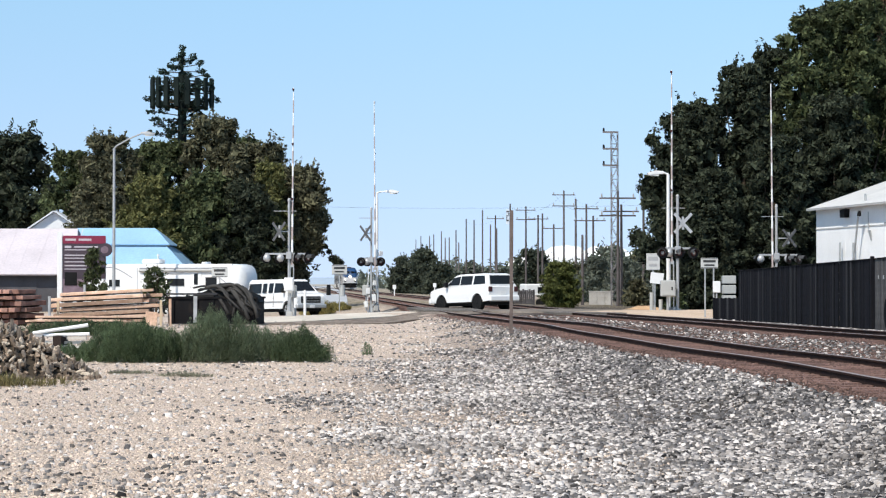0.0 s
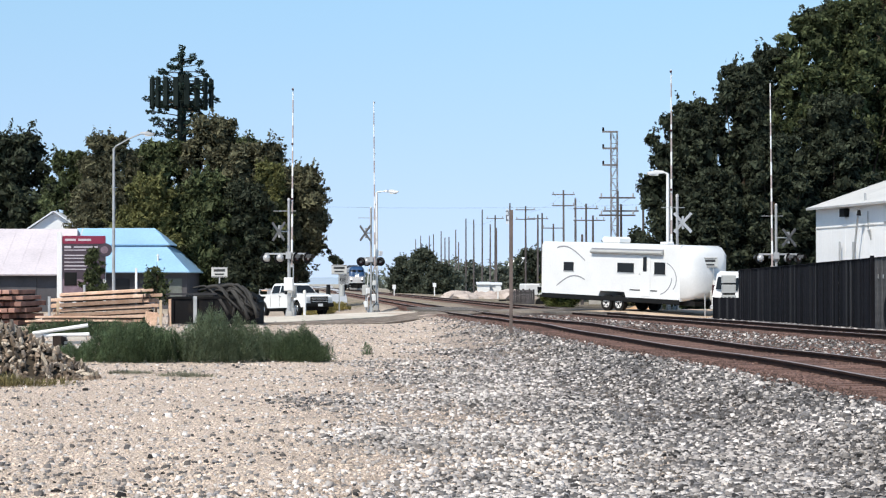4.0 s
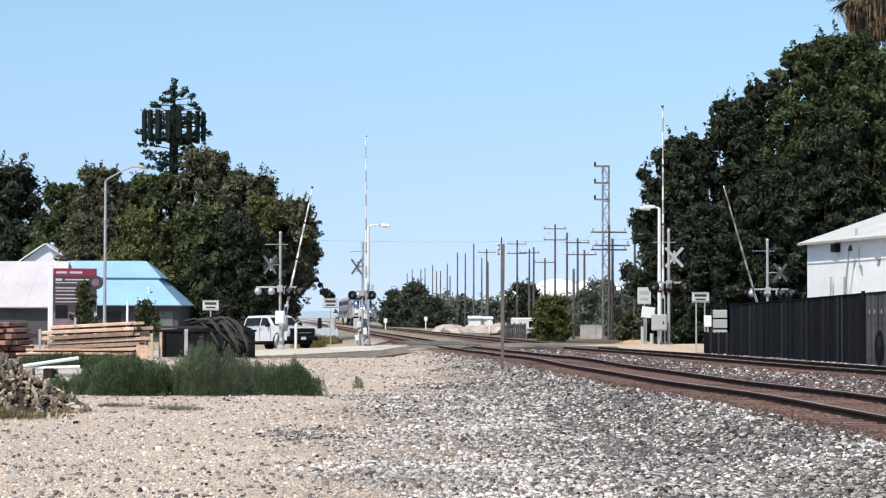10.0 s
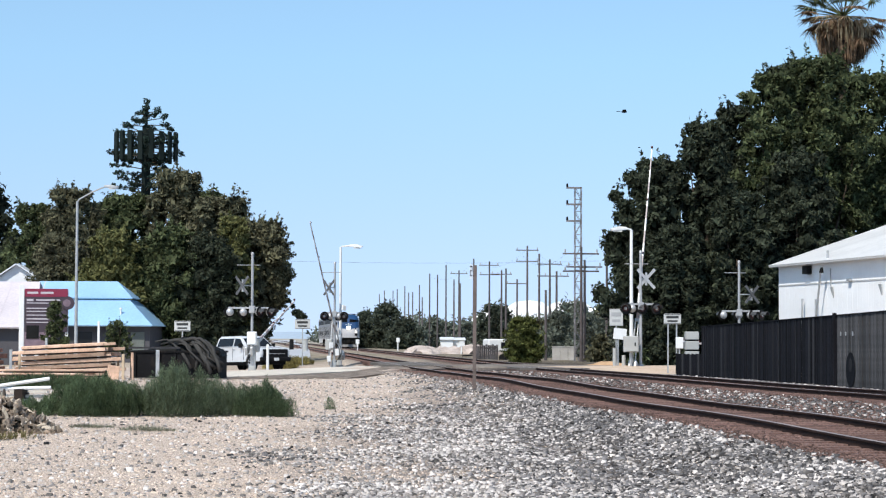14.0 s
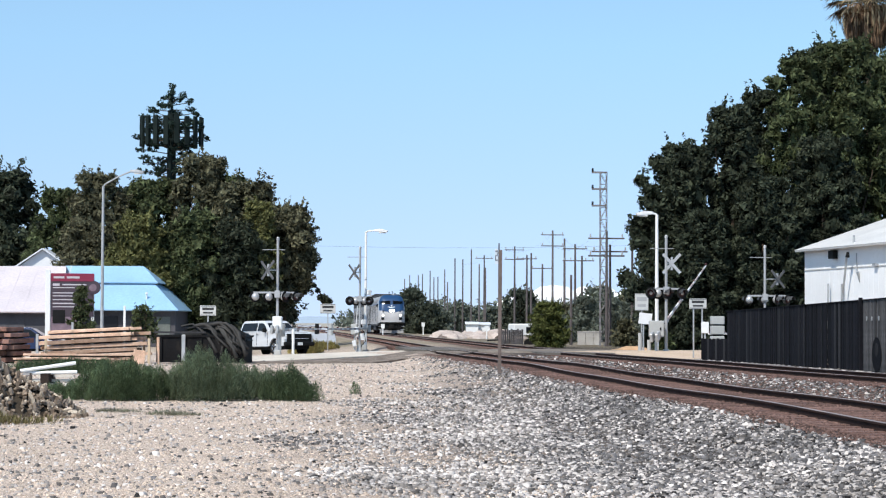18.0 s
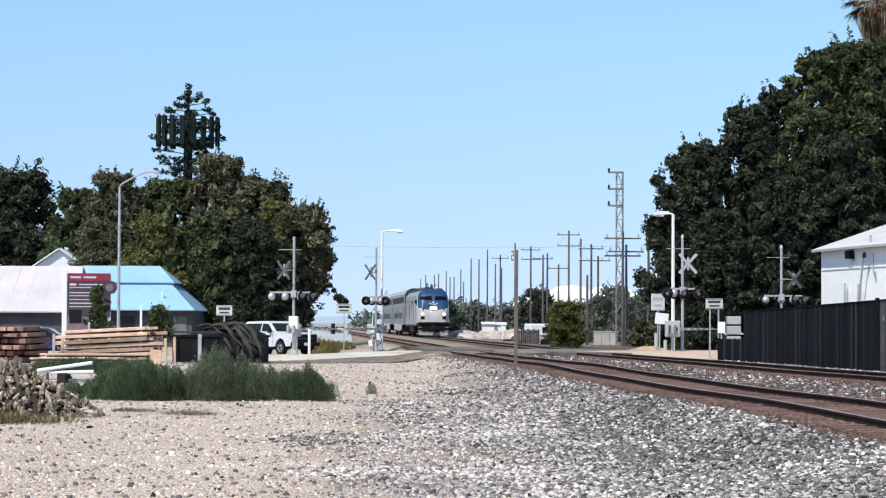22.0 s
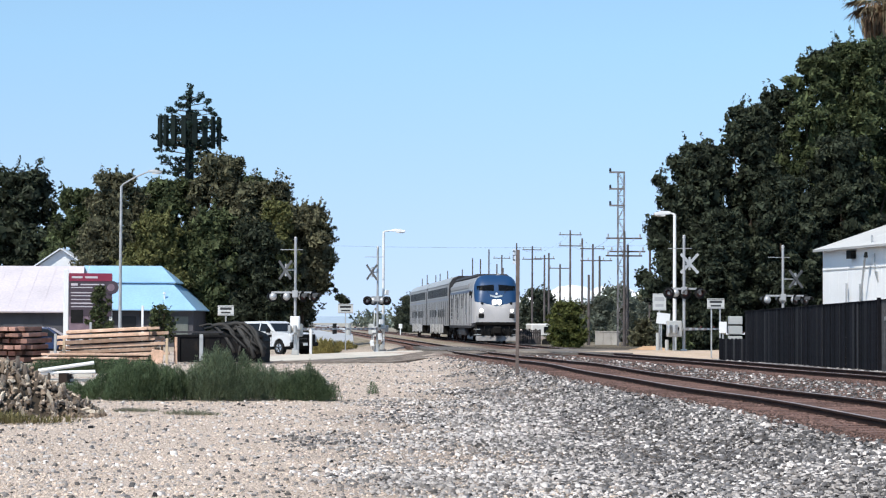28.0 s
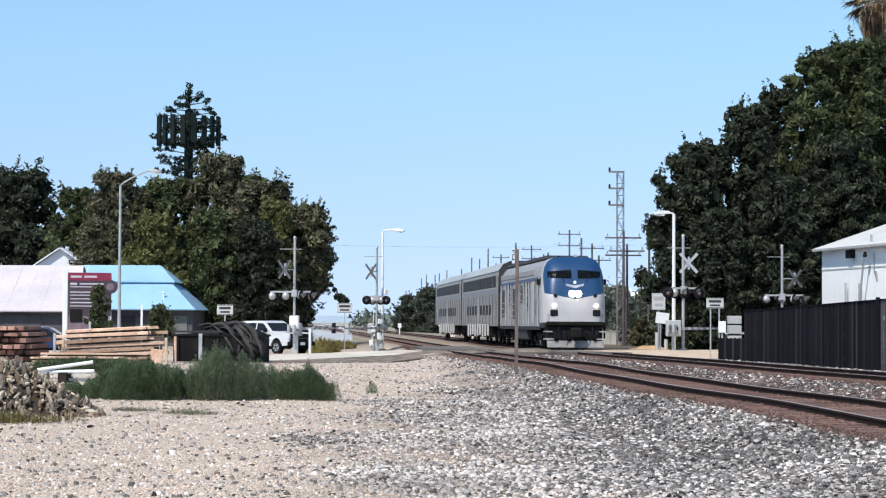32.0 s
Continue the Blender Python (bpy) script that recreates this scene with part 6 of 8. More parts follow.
# ---- the distance ----
def parked_trailer(x, y):
    t = thing("parked_trailer", "small white box trailer parked beyond the crossing", "trailer", pose(x, y, 0, 0, 0, 15))
    part("body", box(bmesh.new(), (-0.8, -0.7, 0.75), (0.9, 0.7, 1.62), bevel=0.08), WHITE, t)
    part("awning", box(bmesh.new(), (0.9, -0.7, 1.35), (1.4, 0.7, 1.42)), WHITE, t)
    part("window", box(bmesh.new(), (0.1, -0.712, 1.0), (0.7, -0.702, 1.4)), GLASS, t)
    for o in (-0.5, 0.3):
        part("tyre", rod(bmesh.new(), (o, -0.72, 0.3), (o, -0.5, 0.3), 0.3, 0.3, 14), TYRE, t)
    part("drawbar", rod(bmesh.new(), (-1.5, 0, 0.5), (-2.5, 0, 0.45), 0.05, 0.05, 6), BLACK, t)


parked_trailer(6.3, 148)


def far_road():
    """A pale straight road put in beyond the crossing; its paleness stands in for a mirage of sky."""
    vs, fs = [], []
    ys = (150, 190, 240, 320, 450, 700, 1200)
    for y in ys:
        k = smooth(150, 700, y)
        for e in (-0.069 + 0.006 * k, -0.045 - 0.007 * k):
            vs.append((e * y, y, max(ground_z(e * y, y), 0.0) + 0.05))
    for i in range(len(ys) - 1):
        fs.append((2 * i, 2 * i + 1, 2 * i + 3, 2 * i + 2))
    # light grey with some gloss, in place of sky mirrored by hot ground
    r = raw("far_road", vs, fs, material("mirage_pale_road", (0.46, 0.45, 0.44), 0.5, vary=0.12, scale=0.05, spec=0.5))
    tagged(r, "pale road running off beyond the crossing, coloured like a sky mirage", "road", kind="structure")
    # added uprights, stand-ins for an unclear dark shape far off
    for x, y, c in ((-14.3, 265, BLACK), (-11.0, 232, GREYBOX)):
        p = thing("bollard", "rough upright stand-in shape beside the far road", "bollard", pose(x, y, 0))
        part("body", rod(bmesh.new(), (0, 0, -0.1), (0, 0, 1.5), 0.3, 0.24, 8), c, p)


far_road()


def low_walls():
    """A dark board fence and a pale wall on the far side of the road."""
    f = thing("board_fence", "low dark board fence in front of the parked trailer", "fence", pose(4.6, 146.3, 0))
    dark = material("dark_weathered_board", (0.075, 0.07, 0.072), 0.85, vary=0.3, scale=1.5, rand=0.25)
    for i in range(12):
        part("board", box(bmesh.new(), (i * 0.145, 0, -0.1), (i * 0.145 + 0.135, 0.03, 1.22 + 0.05 * math.sin(i * 2.3)), bevel=0.004), dark, f)
    for z in (0.35, 0.95):
        part("rail", box(bmesh.new(), (0, 0.032, z), (1.74, 0.075, z + 0.09)), dark, f)
    w = thing("concrete_wall", "low pale concrete wall beside the road", "wall", pose(10.3, 149.5, 0))
    for i in range(3):
        part("panel", box(bmesh.new(), (i * 0.56, 0, -0.1), (i * 0.56 + 0.545, 0.15, 1.05), bevel=0.01), CONCRETE, w)
    part("coping", box(bmesh.new(), (-0.03, -0.03, 1.052), (1.7, 0.18, 1.12), bevel=0.01), CONCRETE, w)


low_walls()


def far_bits():
    wall = material("tan_wall", (0.45, 0.36, 0.28), 0.85, vary=0.15, scale=0.4)
    for x, y, w, h, m in ((4.6, 240, 1.4, 1.5, WHITE), (6.0, 241, 1.3, 1.45, WHITE)):
        s = thing("far_shed", "small pale building far along the line", "shed", pose(x, y, 0))
        part("wall", box(bmesh.new(), (-w / 2, 0, 0), (w / 2, 2, h)), m, s)
        bm = bmesh.new()
        plate(bm, [(-w / 2 - 0.1, -0.2, h), (w / 2 + 0.1, -0.2, h), (w / 2 + 0.1, 2.2, h + 0.25), (-w / 2 - 0.1, 2.2, h + 0.25)], (0, 0, 1), 0.06)
        part("roof", bm, WHITE, s)
    rubble = material("pinkish_rubble", (0.52, 0.44, 0.39), 0.95, vary=0.3, scale=0.8, bump=0.6)
    rr = random.Random(31)
    for k in range(14):
        bm = bmesh.new()
        bmesh.ops.create_icosphere(bm, subdivisions=2, radius=1)
        for v in bm.verts:
            v.co *= rr.uniform(0.62, 1.25)
        hp = part("spoil_heap", bm, rubble, None)
        hp.matrix_basis = pose(0.8 + k * 0.52, 205 + rr.uniform(-12, 12), 0.15, 0, 0, rr.uniform(0, 360)) @ Matrix.Diagonal((1.3, 1.0, rr.uniform(0.5, 1.0), 1))
        tagged(hp, "low heap of pinkish spoil beyond the crossing", "spoil heap", "spoil heaps")
    earth = material("orange_earth", (0.52, 0.33, 0.19), 0.95, vary=0.2, scale=1.5, bump=0.4)
    vs, n = [], 18
    for j in range(9):
        for i in range(n):
            x, y = 3.4 * (i / (n - 1) - 0.5), 2.4 * (j / 8 - 0.5)
            vs.append((x, y, max(-0.05, 0.42 * (1 - (x / 1.6) ** 2 - (y / 1.1) ** 2) + 0.08 * noise.noise((x * 2, y * 2, 5)))))
    raw("earth_mound", vs, [(j * n + i, j * n + i + 1, (j + 1) * n + i + 1, (j + 1) * n + i) for j in range(8) for i in range(n - 1)], earth, smooth=True).matrix_basis = pose(10.6, 112.0, 0.05)
    tagged(bpy.data.objects["earth_mound"], "small heap of orange earth beside the road", "earth heap")
    for x, y, h in ((-5.5, 240, 1.4), (-7.5, 215, 1.2), (-1.0, 255, 1.6), (5.2, 200, 1.3)):
        p = thing("marker_post", "small white marker post beside the far tracks", "post", pose(x, y, 0.1))
        part("post", box(bmesh.new(), (-0.06, -0.06, -0.1), (0.06, 0.06, h)), WHITE, p)
        part("plate", box(bmesh.new(), (-0.2, -0.08, h - 0.5), (0.2, -0.062, h)), WHITE, p)
    tree("bush", "reddish-brown dry bush by the mast", 12.6, 138, 0, 2.2, 1.9, LEAF_BROWN, 110, leaves=900, base=0.03, size=0.14)
    tree("bush", "green bush beside the gate cabinet", 11.4, 104, 0.05, 1.4, 1.2, LEAF_MID, 111, leaves=800, base=0.03, size=0.09)


far_bits()


def palm(x, y, h):
    """A fan palm: a thick thatch of hanging dead fronds under a loose head of fans."""
    rs = np.random.RandomState(33)
    p = thing("palm_tree", "tall fan palm with a thick skirt of dry brown fronds", "palm tree", pose(x, y, 0))
    part("trunk", rod(bmesh.new(), (0, 0, -0.2), (0, 0, h), 0.45, 0.40, 12), BARK, p)
    dry = leaf_material("dry_palm_frond", (0.22, 0.14, 0.085), 0.8)
    pale = leaf_material("bleached_palm_frond", (0.42, 0.33, 0.20), 0.5)
    green = leaf_material("green_palm_frond", (0.12, 0.135, 0.06), 0.5)

    def thatch(n, top, low, bulge, ln, wide):
        a, k = rs.uniform(0, 6.28, n), rs.rand(n)
        r = (0.75 + bulge * np.sin(np.pi * (0.18 + 0.72 * k))) * (1 + 0.10 * np.sin(a * 5 + k * 4)) * rs.uniform(0.8, 1.06, n)
        z = h - top - low * k
        e = np.stack([np.cos(a), np.sin(a), np.zeros(n)], 1)
        t = np.stack([-np.sin(a), np.cos(a), rs.normal(size=n) * 0.2], 1) * (wide * rs.uniform(0.5, 1.2, n))[:, None]
        s0 = e * (r * 0.8)[:, None] + np.stack([0 * z, 0 * z, z + 0.25], 1)
        l2 = ln * rs.uniform(0.5, 1.2, n)
        mid = e * r[:, None] + np.stack([0 * z, 0 * z, z - l2 * 0.3], 1)
        end = e * (r * rs.uniform(0.86, 1.0, n))[:, None] + np.stack([0 * z, 0 * z, z - l2], 1)
        return np.stack([s0, mid - t, end, mid + t], 1)

    quads("dry_skirt", thatch(2200, 0.5, 1.9, 0.95, 1.1, 0.08), dry, p)
    quads("hanging_frond", thatch(160, 0.2, 1.2, 1.5, 1.5, 0.06), pale, p)
    for i in range(52):
        a, e = i * 2.4 + rs.uniform(-0.3, 0.3), rs.uniform(-0.75, 1.1)
        d = np.array([math.cos(a) * math.cos(e), math.sin(a) * math.cos(e), math.sin(e)])
        base, hub = np.array([0, 0, h]), np.array([0, 0, h]) + d * rs.uniform(1.6, 2.5)
        fr = part("frond", rod(bmesh.new(), base, hub, 0.04, 0.025, 5), green if e > 0 else pale, p)
        side = np.cross(d, (0, 0, 1))
        side /= np.linalg.norm(side)
        q = []
        for b in np.linspace(-1.9, 1.9, 26):
            v = d * math.cos(b) + side * math.sin(b)
            ln = 1.25 * rs.uniform(0.8, 1.1)
            mid, end = hub + v * ln * 0.55, hub + v * ln - np.array([0, 0, 0.35 * rs.rand() + 0.12])
            w = np.cross(v, (0.1, 0.2, 1)) * 0.05
            q.append([hub, mid - w, end, mid + w])
        quads("fan", np.array(q), green if e > 0.1 else (dry if i % 2 else pale), fr)


def cloud_bank():
    """Low white cloud far off over the horizon."""
    rs = random.Random(17)
    white = material("cloud_white", (0.9, 0.9, 0.9), 1.0, vary=0.03, scale=0.01)
    bm = bmesh.new()
    for i in range(46):
        x = 260 + i * 9 + rs.uniform(-14, 14)
        if 16 < i < 20:
            continue
        r = rs.uniform(14, 34) * (1.0 if i < 17 else 0.7)
        bmesh.ops.create_icosphere(bm, subdivisions=2, radius=r, matrix=Matrix.Translation((x * 1.9 - 330, 4000 + rs.uniform(-60, 60), 24 + rs.uniform(0, 26))) @ Matrix.Diagonal((1.5, 1, 0.8, 1)))
    for v in bm.verts:
        v.co += Vector((rs.uniform(-3, 3), 0, rs.uniform(-3, 3)))
    c = part("cloud_bank", bm, white, None, smooth=True)
    tagged(c, "low white cloud bank beyond the fields", "backdrop", kind="structure")


cloud_bank()


def horizon_haze():
    """An added low ridge in the distance; its pale blue stands in for haze."""
    hz = [(-1900 + 60 * i, 12 + 7 * noise.noise((i * 0.21, 3, 0)) + 4 * noise.noise((i * 0.7, 9, 0))) for i in range(64)]
    vs = [(x, 3600, -4) for x, _ in hz] + [(x, 3650, z) for x, z in hz] + [(x, 3800, -4) for x, _ in hz]
    n = len(hz)
    fs = [(k * n + i, k * n + i + 1, (k + 1) * n + i + 1, (k + 1) * n + i) for k in (0, 1) for i in range(n - 1)]
    h = raw("horizon_haze", vs, fs, material("horizon_haze_blue", (0.33, 0.40, 0.47), 1.0, vary=0.08, scale=0.01), smooth=True)
    tagged(h, "low blue ridge standing in for haze along the horizon", "backdrop", kind="structure")


horizon_haze()
palm(28.6, 138, 22.9)


# ---- vehicles: x forward, y to the left, origin on the road ----
def arches(wheels, r, bottom):
    """The lower outline from rear to front with round wheel openings, as (x, z)."""
    pts = []
    for wx in wheels:
        for i in range(9):
            a = math.pi - math.pi * i / 8
            pts.append((wx + r * math.cos(a), bottom + max(0, r * 1.02 * math.sin(a))))
    return pts


def wheel(parent, x, y, r, w, rim=None):
    s = 1 if y > 0 else -1
    ty = part("wheel", rod(bmesh.new(), (0, -w / 2, 0), (0, w / 2, 0), r, r, 24), TYRE, parent, "black tyre")
    ty.matrix_basis = pose(x, y, r)
    rm = part("rim", rod(bmesh.new(), (0, s * (w / 2 - 0.03), 0), (0, s * (w / 2 + 0.012), 0), r * 0.66, r * 0.58, 18), rim or ALU, ty, "silver rim")
    part("hub", rod(bmesh.new(), (0, s * (w / 2 + 0.012), 0), (0, s * (w / 2 + 0.03), 0), r * 0.2, r * 0.16, 10), BLACK, rm)
    for i in range(5):
        a = 2 * math.pi * i / 5
        m = Matrix.Rotation(a, 4, "Y")
        part("spoke_gap", box(bmesh.new(), (-r * 0.10, min(s * (w / 2 + 0.012), s * (w / 2 + 0.016)), r * 0.28), (r * 0.10, max(s * (w / 2 + 0.012), s * (w / 2 + 0.016)), r * 0.52), m), BLACK, rm)
    return ty


def side_pane(parent, outline, hw, name="side_window", mat=None, th=0.012):
    """A pane on both flanks; hw(z) is the half width of the body there."""
    for s in (1, -1):
        bm = bmesh.new()
        plate(bm, [(x, s * (hw(z) + 0.004), z) for x, z in outline], (0, s, 0.15), th)
        part(name, bm, mat or GLASS, parent)


def cross_pane(parent, p0, p1, w0, w1, name="windscreen", mat=None, off=0.006):
    """A pane across the body from (x, z) p0 to p1, with half widths w0 and w1."""
    d = Vector((p1[0] - p0[0], 0, p1[1] - p0[1]))
    nrm = Vector((d.z, 0, -d.x)).normalized()
    bm = bmesh.new()
    pts = [(p0[0], -w0, p0[1]), (p0[0], w0, p0[1]), (p1[0], w1, p1[1]), (p1[0], -w1, p1[1])]
    plate(bm, [Vector(p) + nrm * off for p in pts], nrm, 0.012)
    return part(name, bm, mat or GLASS, parent)


def number_plate(parent, x, z, s):
    part("number_plate", box(bmesh.new(), (min(x, x + s * 0.02), -0.16, z - 0.08), (max(x, x + s * 0.02), 0.16, z + 0.08)), WHITE, parent, "white plate with a plain bar")


def mirrors(parent, x, z, hw):
    for s in (1, -1):
        part("mirror", box(bmesh.new(), (x - 0.07, s * hw, z - 0.12), (x + 0.07, s * (hw + 0.24), z + 0.14), bevel=0.03), BLACK, parent)


def passenger_van():
    v = thing("passenger_van", "white long passenger van towing a travel trailer", "van", group="vehicles on the road")
    wheels, r = (-1.65, 1.55), 0.38
    low = arches(wheels, 0.47, 0.42)
    top = [(2.46, 0.45, 0.93), (2.52, 0.70, 0.95), (2.50, 1.08, 0.95), (2.38, 1.2, 0.95), (1.85, 1.30, 0.97), (1.72, 1.32, 0.97), (1.05, 1.98, 0.80), (0.9, 2.06, 0.76), (-2.5, 2.10, 0.78), (-2.66, 1.98, 0.80), (-2.72, 1.1, 0.98), (-2.72, 0.45, 0.96)]
    body = part("body", shell(bmesh.new(), [(x, z, 0.97) for x, z in low] + top, 0.05), CARWHITE, v)
    hw = lambda z: 0.985 - max(0, z - 1.15) * 0.195
    for a, b in ((-2.5, -1.2), (-1.02, -0.6), (-0.38, 0.06)):
        side_pane(v, [(a, 1.32), (b, 1.32), (b, 1.86), (a, 1.86)], hw)
    side_pane(v, [(0.22, 1.32), (1.35, 1.32), (0.98, 1.84), (0.22, 1.86)], hw, "door_window")
    cross_pane(v, (1.66, 1.40), (1.12, 1.93), 0.84, 0.74)
    cross_pane(v, (-2.70, 1.90), (-2.73, 1.3), 0.7, 0.78, "rear_window")
    part("grille", box(bmesh.new(), (2.44, -0.64, 0.72), (2.545, 0.64, 1.08), bevel=0.01), BLACK, v)
    for z in (0.82, 0.98):
        part("grille_bar", box(bmesh.new(), (2.545, -0.64, z - 0.015), (2.555, 0.64, z + 0.015)), GALV, v)
    for s in (1, -1):
        part("headlight", box(bmesh.new(), (2.40, s * 0.66, 0.76), (2.535, s * 0.92, 1.04), bevel=0.02), material("headlight_glass", (0.7, 0.72, 0.72), 0.15, vary=0.05, scale=4), v)
        part("tail_light", box(bmesh.new(), (-2.75, s * 0.80, 1.0), (-2.70, s * 0.94, 1.5)), REDLENS, v)
        part("side_trim", box(bmesh.new(), (-1.2, s * 0.985, 0.78), (1.2, s * 1.0, 0.84)), GALV, v)
    part("bumper", box(bmesh.new(), (2.40, -0.98, 0.42), (2.64, 0.98, 0.64), bevel=0.04), GALV, v, "grey front bumper")
    part("bumper", box(bmesh.new(), (-2.86, -0.95, 0.42), (-2.70, 0.95, 0.62), bevel=0.03), GALV, v)
    part("underbody", box(bmesh.new(), (-2.6, -0.8, 0.25), (2.35, 0.8, 0.9)), BLACK, v)
    part("door_seam", box(bmesh.new(), (0.16, -0.992, 0.5), (0.18, -0.985, 1.3)), BLACK, v)
    for x in wheels:
        for y in (0.86, -0.86):
            wheel(v, x, y, r, 0.24)
    mirrors(v, 1.35, 1.42, 0.96)
    number_plate(v, 2.64, 0.52, 1)
    return v


def travel_trailer():
    t = thing("travel_trailer", "white travel trailer with grey swirls and a front cap", "trailer", group="vehicles on the road")
    top = [(2.95, 3.05, 1.2), (-6.4, 3.08, 1.2), (-6.5, 3.0, 1.2), (-6.5, 0.6, 1.2)]
    part("body", shell(bmesh.new(), [(-2.45, 0.6, 1.2), (-2.3, 0.95, 1.2), (-0.7, 0.95, 1.2), (-0.55, 0.6, 1.2), (2.95, 0.6, 1.2)] + top, 0.05), WHITE, t)
    bm = bmesh.new()
    cap = []
    for x, hw_, lo, hi in ((2.94, 1.195, 0.62, 3.03), (3.25, 1.15, 0.66, 2.98), (3.5, 1.04, 0.74, 2.82), (3.68, 0.84, 0.86, 2.5), (3.78, 0.5, 1.05, 2.05)):
        c = 0.16
        ring = [(-hw_, lo + c), (-hw_ + c, lo), (hw_ - c, lo), (hw_, lo + c), (hw_, hi - c), (hw_ - c, hi), (-hw_ + c, hi), (-hw_, hi - c)]
        cap.append([bm.verts.new((x, y, z)) for y, z in ring])
    for r0, r1 in zip(cap, cap[1:]):
        for i in range(8):
            bm.faces.new((r0[i], r0[(i + 1) % 8], r1[(i + 1) % 8], r1[i]))
    bm.faces.new(cap[-1])
    part("front_cap", bm, WHITE, t, "rounded white front cap", smooth=True)
    swirl = material("grey_swirl_decal", (0.27, 0.275, 0.29), 0.4, vary=0.1, scale=2)
    for s in (1, -1):
        for a, b, z0, z1 in ((-4.9, -4.2, 1.75, 2.15), (-1.15, -0.05, 1.78, 2.2), (1.3, 2.0, 1.75, 2.28)):
            w = part("window", box(bmesh.new(), (a, s * 1.2, z0), (b, s * 1.222, z1), bevel=0.006), GLASS, t)
            part("window_frame", box(bmesh.new(), (a - 0.04, s * 1.199, z0 - 0.05), (b + 0.04, s * 1.214, z0)), GALV, w)
        for k in range(2):
            bm = bmesh.new()
            pts = [(-5.4 + i * 0.25, 1.0 + k * 1.35 + 0.5 * math.sin(i * 0.3 + k)) for i in range(9)]
            for (x0, z0), (x1, z1) in zip(pts, pts[1:]):
                plate(bm, [(x0, s * 1.203, z0), (x1, s * 1.203, z1), (x1, s * 1.203, z1 + 0.06), (x0, s * 1.203, z0 + 0.06)], (0, s, 0), 0.004)
            part("decal", bm, swirl, t)
        for x0, z0, r, a0, a1 in ((1.6, 1.55, 1.1, -0.6, 1.1), (1.3, 1.6, 1.1, -1.2, 0.0), (-0.2, 1.2, 0.9, -0.3, 1.0)):
            bm = bmesh.new()
            arc = [a0 + (a1 - a0) * i / 10 for i in range(11)]
            for i in range(10):
                p = [(x0 + q * math.cos(g), s * 1.204, z0 + q * 0.7 * math.sin(g)) for q, g in ((r, arc[i]), (r, arc[i + 1]), (r + 0.05, arc[i + 1]), (r + 0.05, arc[i]))]
                plate(bm, p, (0, s, 0), 0.004)
            part("decal", bm, swirl, t)
        part("belly_band", box(bmesh.new(), (-6.45, s * 1.19, 0.46), (2.94, s * 1.205, 0.66)), BLACK, t)
        part("trim_bar", box(bmesh.new(), (-0.3, s * 1.2, 0.98), (1.5, s * 1.21, 1.03)), BLACK, t)
    door = part("door", box(bmesh.new(), (0.4, -1.222, 0.75), (1.05, -1.2, 2.55), bevel=0.008), WHITE, t)
    part("door_window", box(bmesh.new(), (0.58, -1.234, 1.85), (0.82, -1.223, 2.5)), GLASS, door)
    part("awning", rod(bmesh.new(), (-2.9, -1.29, 2.68), (1.9, -1.29, 2.68), 0.085, 0.085, 8), GREYBOX, t)
    part("awning_rail", box(bmesh.new(), (-2.9, -1.25, 2.76), (1.9, -1.2, 2.84)), swirl, t)
    part("air_conditioner", box(bmesh.new(), (-3.2, -0.4, 3.06), (-2.0, 0.4, 3.36), bevel=0.08), WHITE, t)
    part("roof_vent", box(bmesh.new(), (0.6, -0.25, 3.05), (1.0, 0.25, 3.18), bevel=0.03), WHITE, t)
    part("drawbar", box(bmesh.new(), (3.4, -0.07, 0.5), (4.9, 0.07, 0.62)), BLACK, t)
    part("gas_bottle_cover", box(bmesh.new(), (3.8, -0.3, 0.62), (4.3, 0.3, 1.15), bevel=0.1), GREYBOX, t)
    part("chassis", box(bmesh.new(), (-6.4, -0.9, 0.42), (3.6, 0.9, 0.62)), BLACK, t)
    for x in (-1.92, -1.08):
        for y in (1.05, -1.05):
            wheel(t, x, y, 0.36, 0.22, WHITE)
    for s in (1, -1):
        part("tail_light", box(bmesh.new(), (-6.53, s * 0.95, 0.9), (-6.5, s * 1.1, 1.2)), REDLENS, t)
    part("rear_bumper", box(bmesh.new(), (-6.7, -1.1, 0.45), (-6.52, 1.1, 0.57)), BLACK, t)
    return t


SILVERWHITE = material("silver_white_paint", (0.60, 0.61, 0.62), 0.25, 0.1, vary=0.04, scale=0.5)


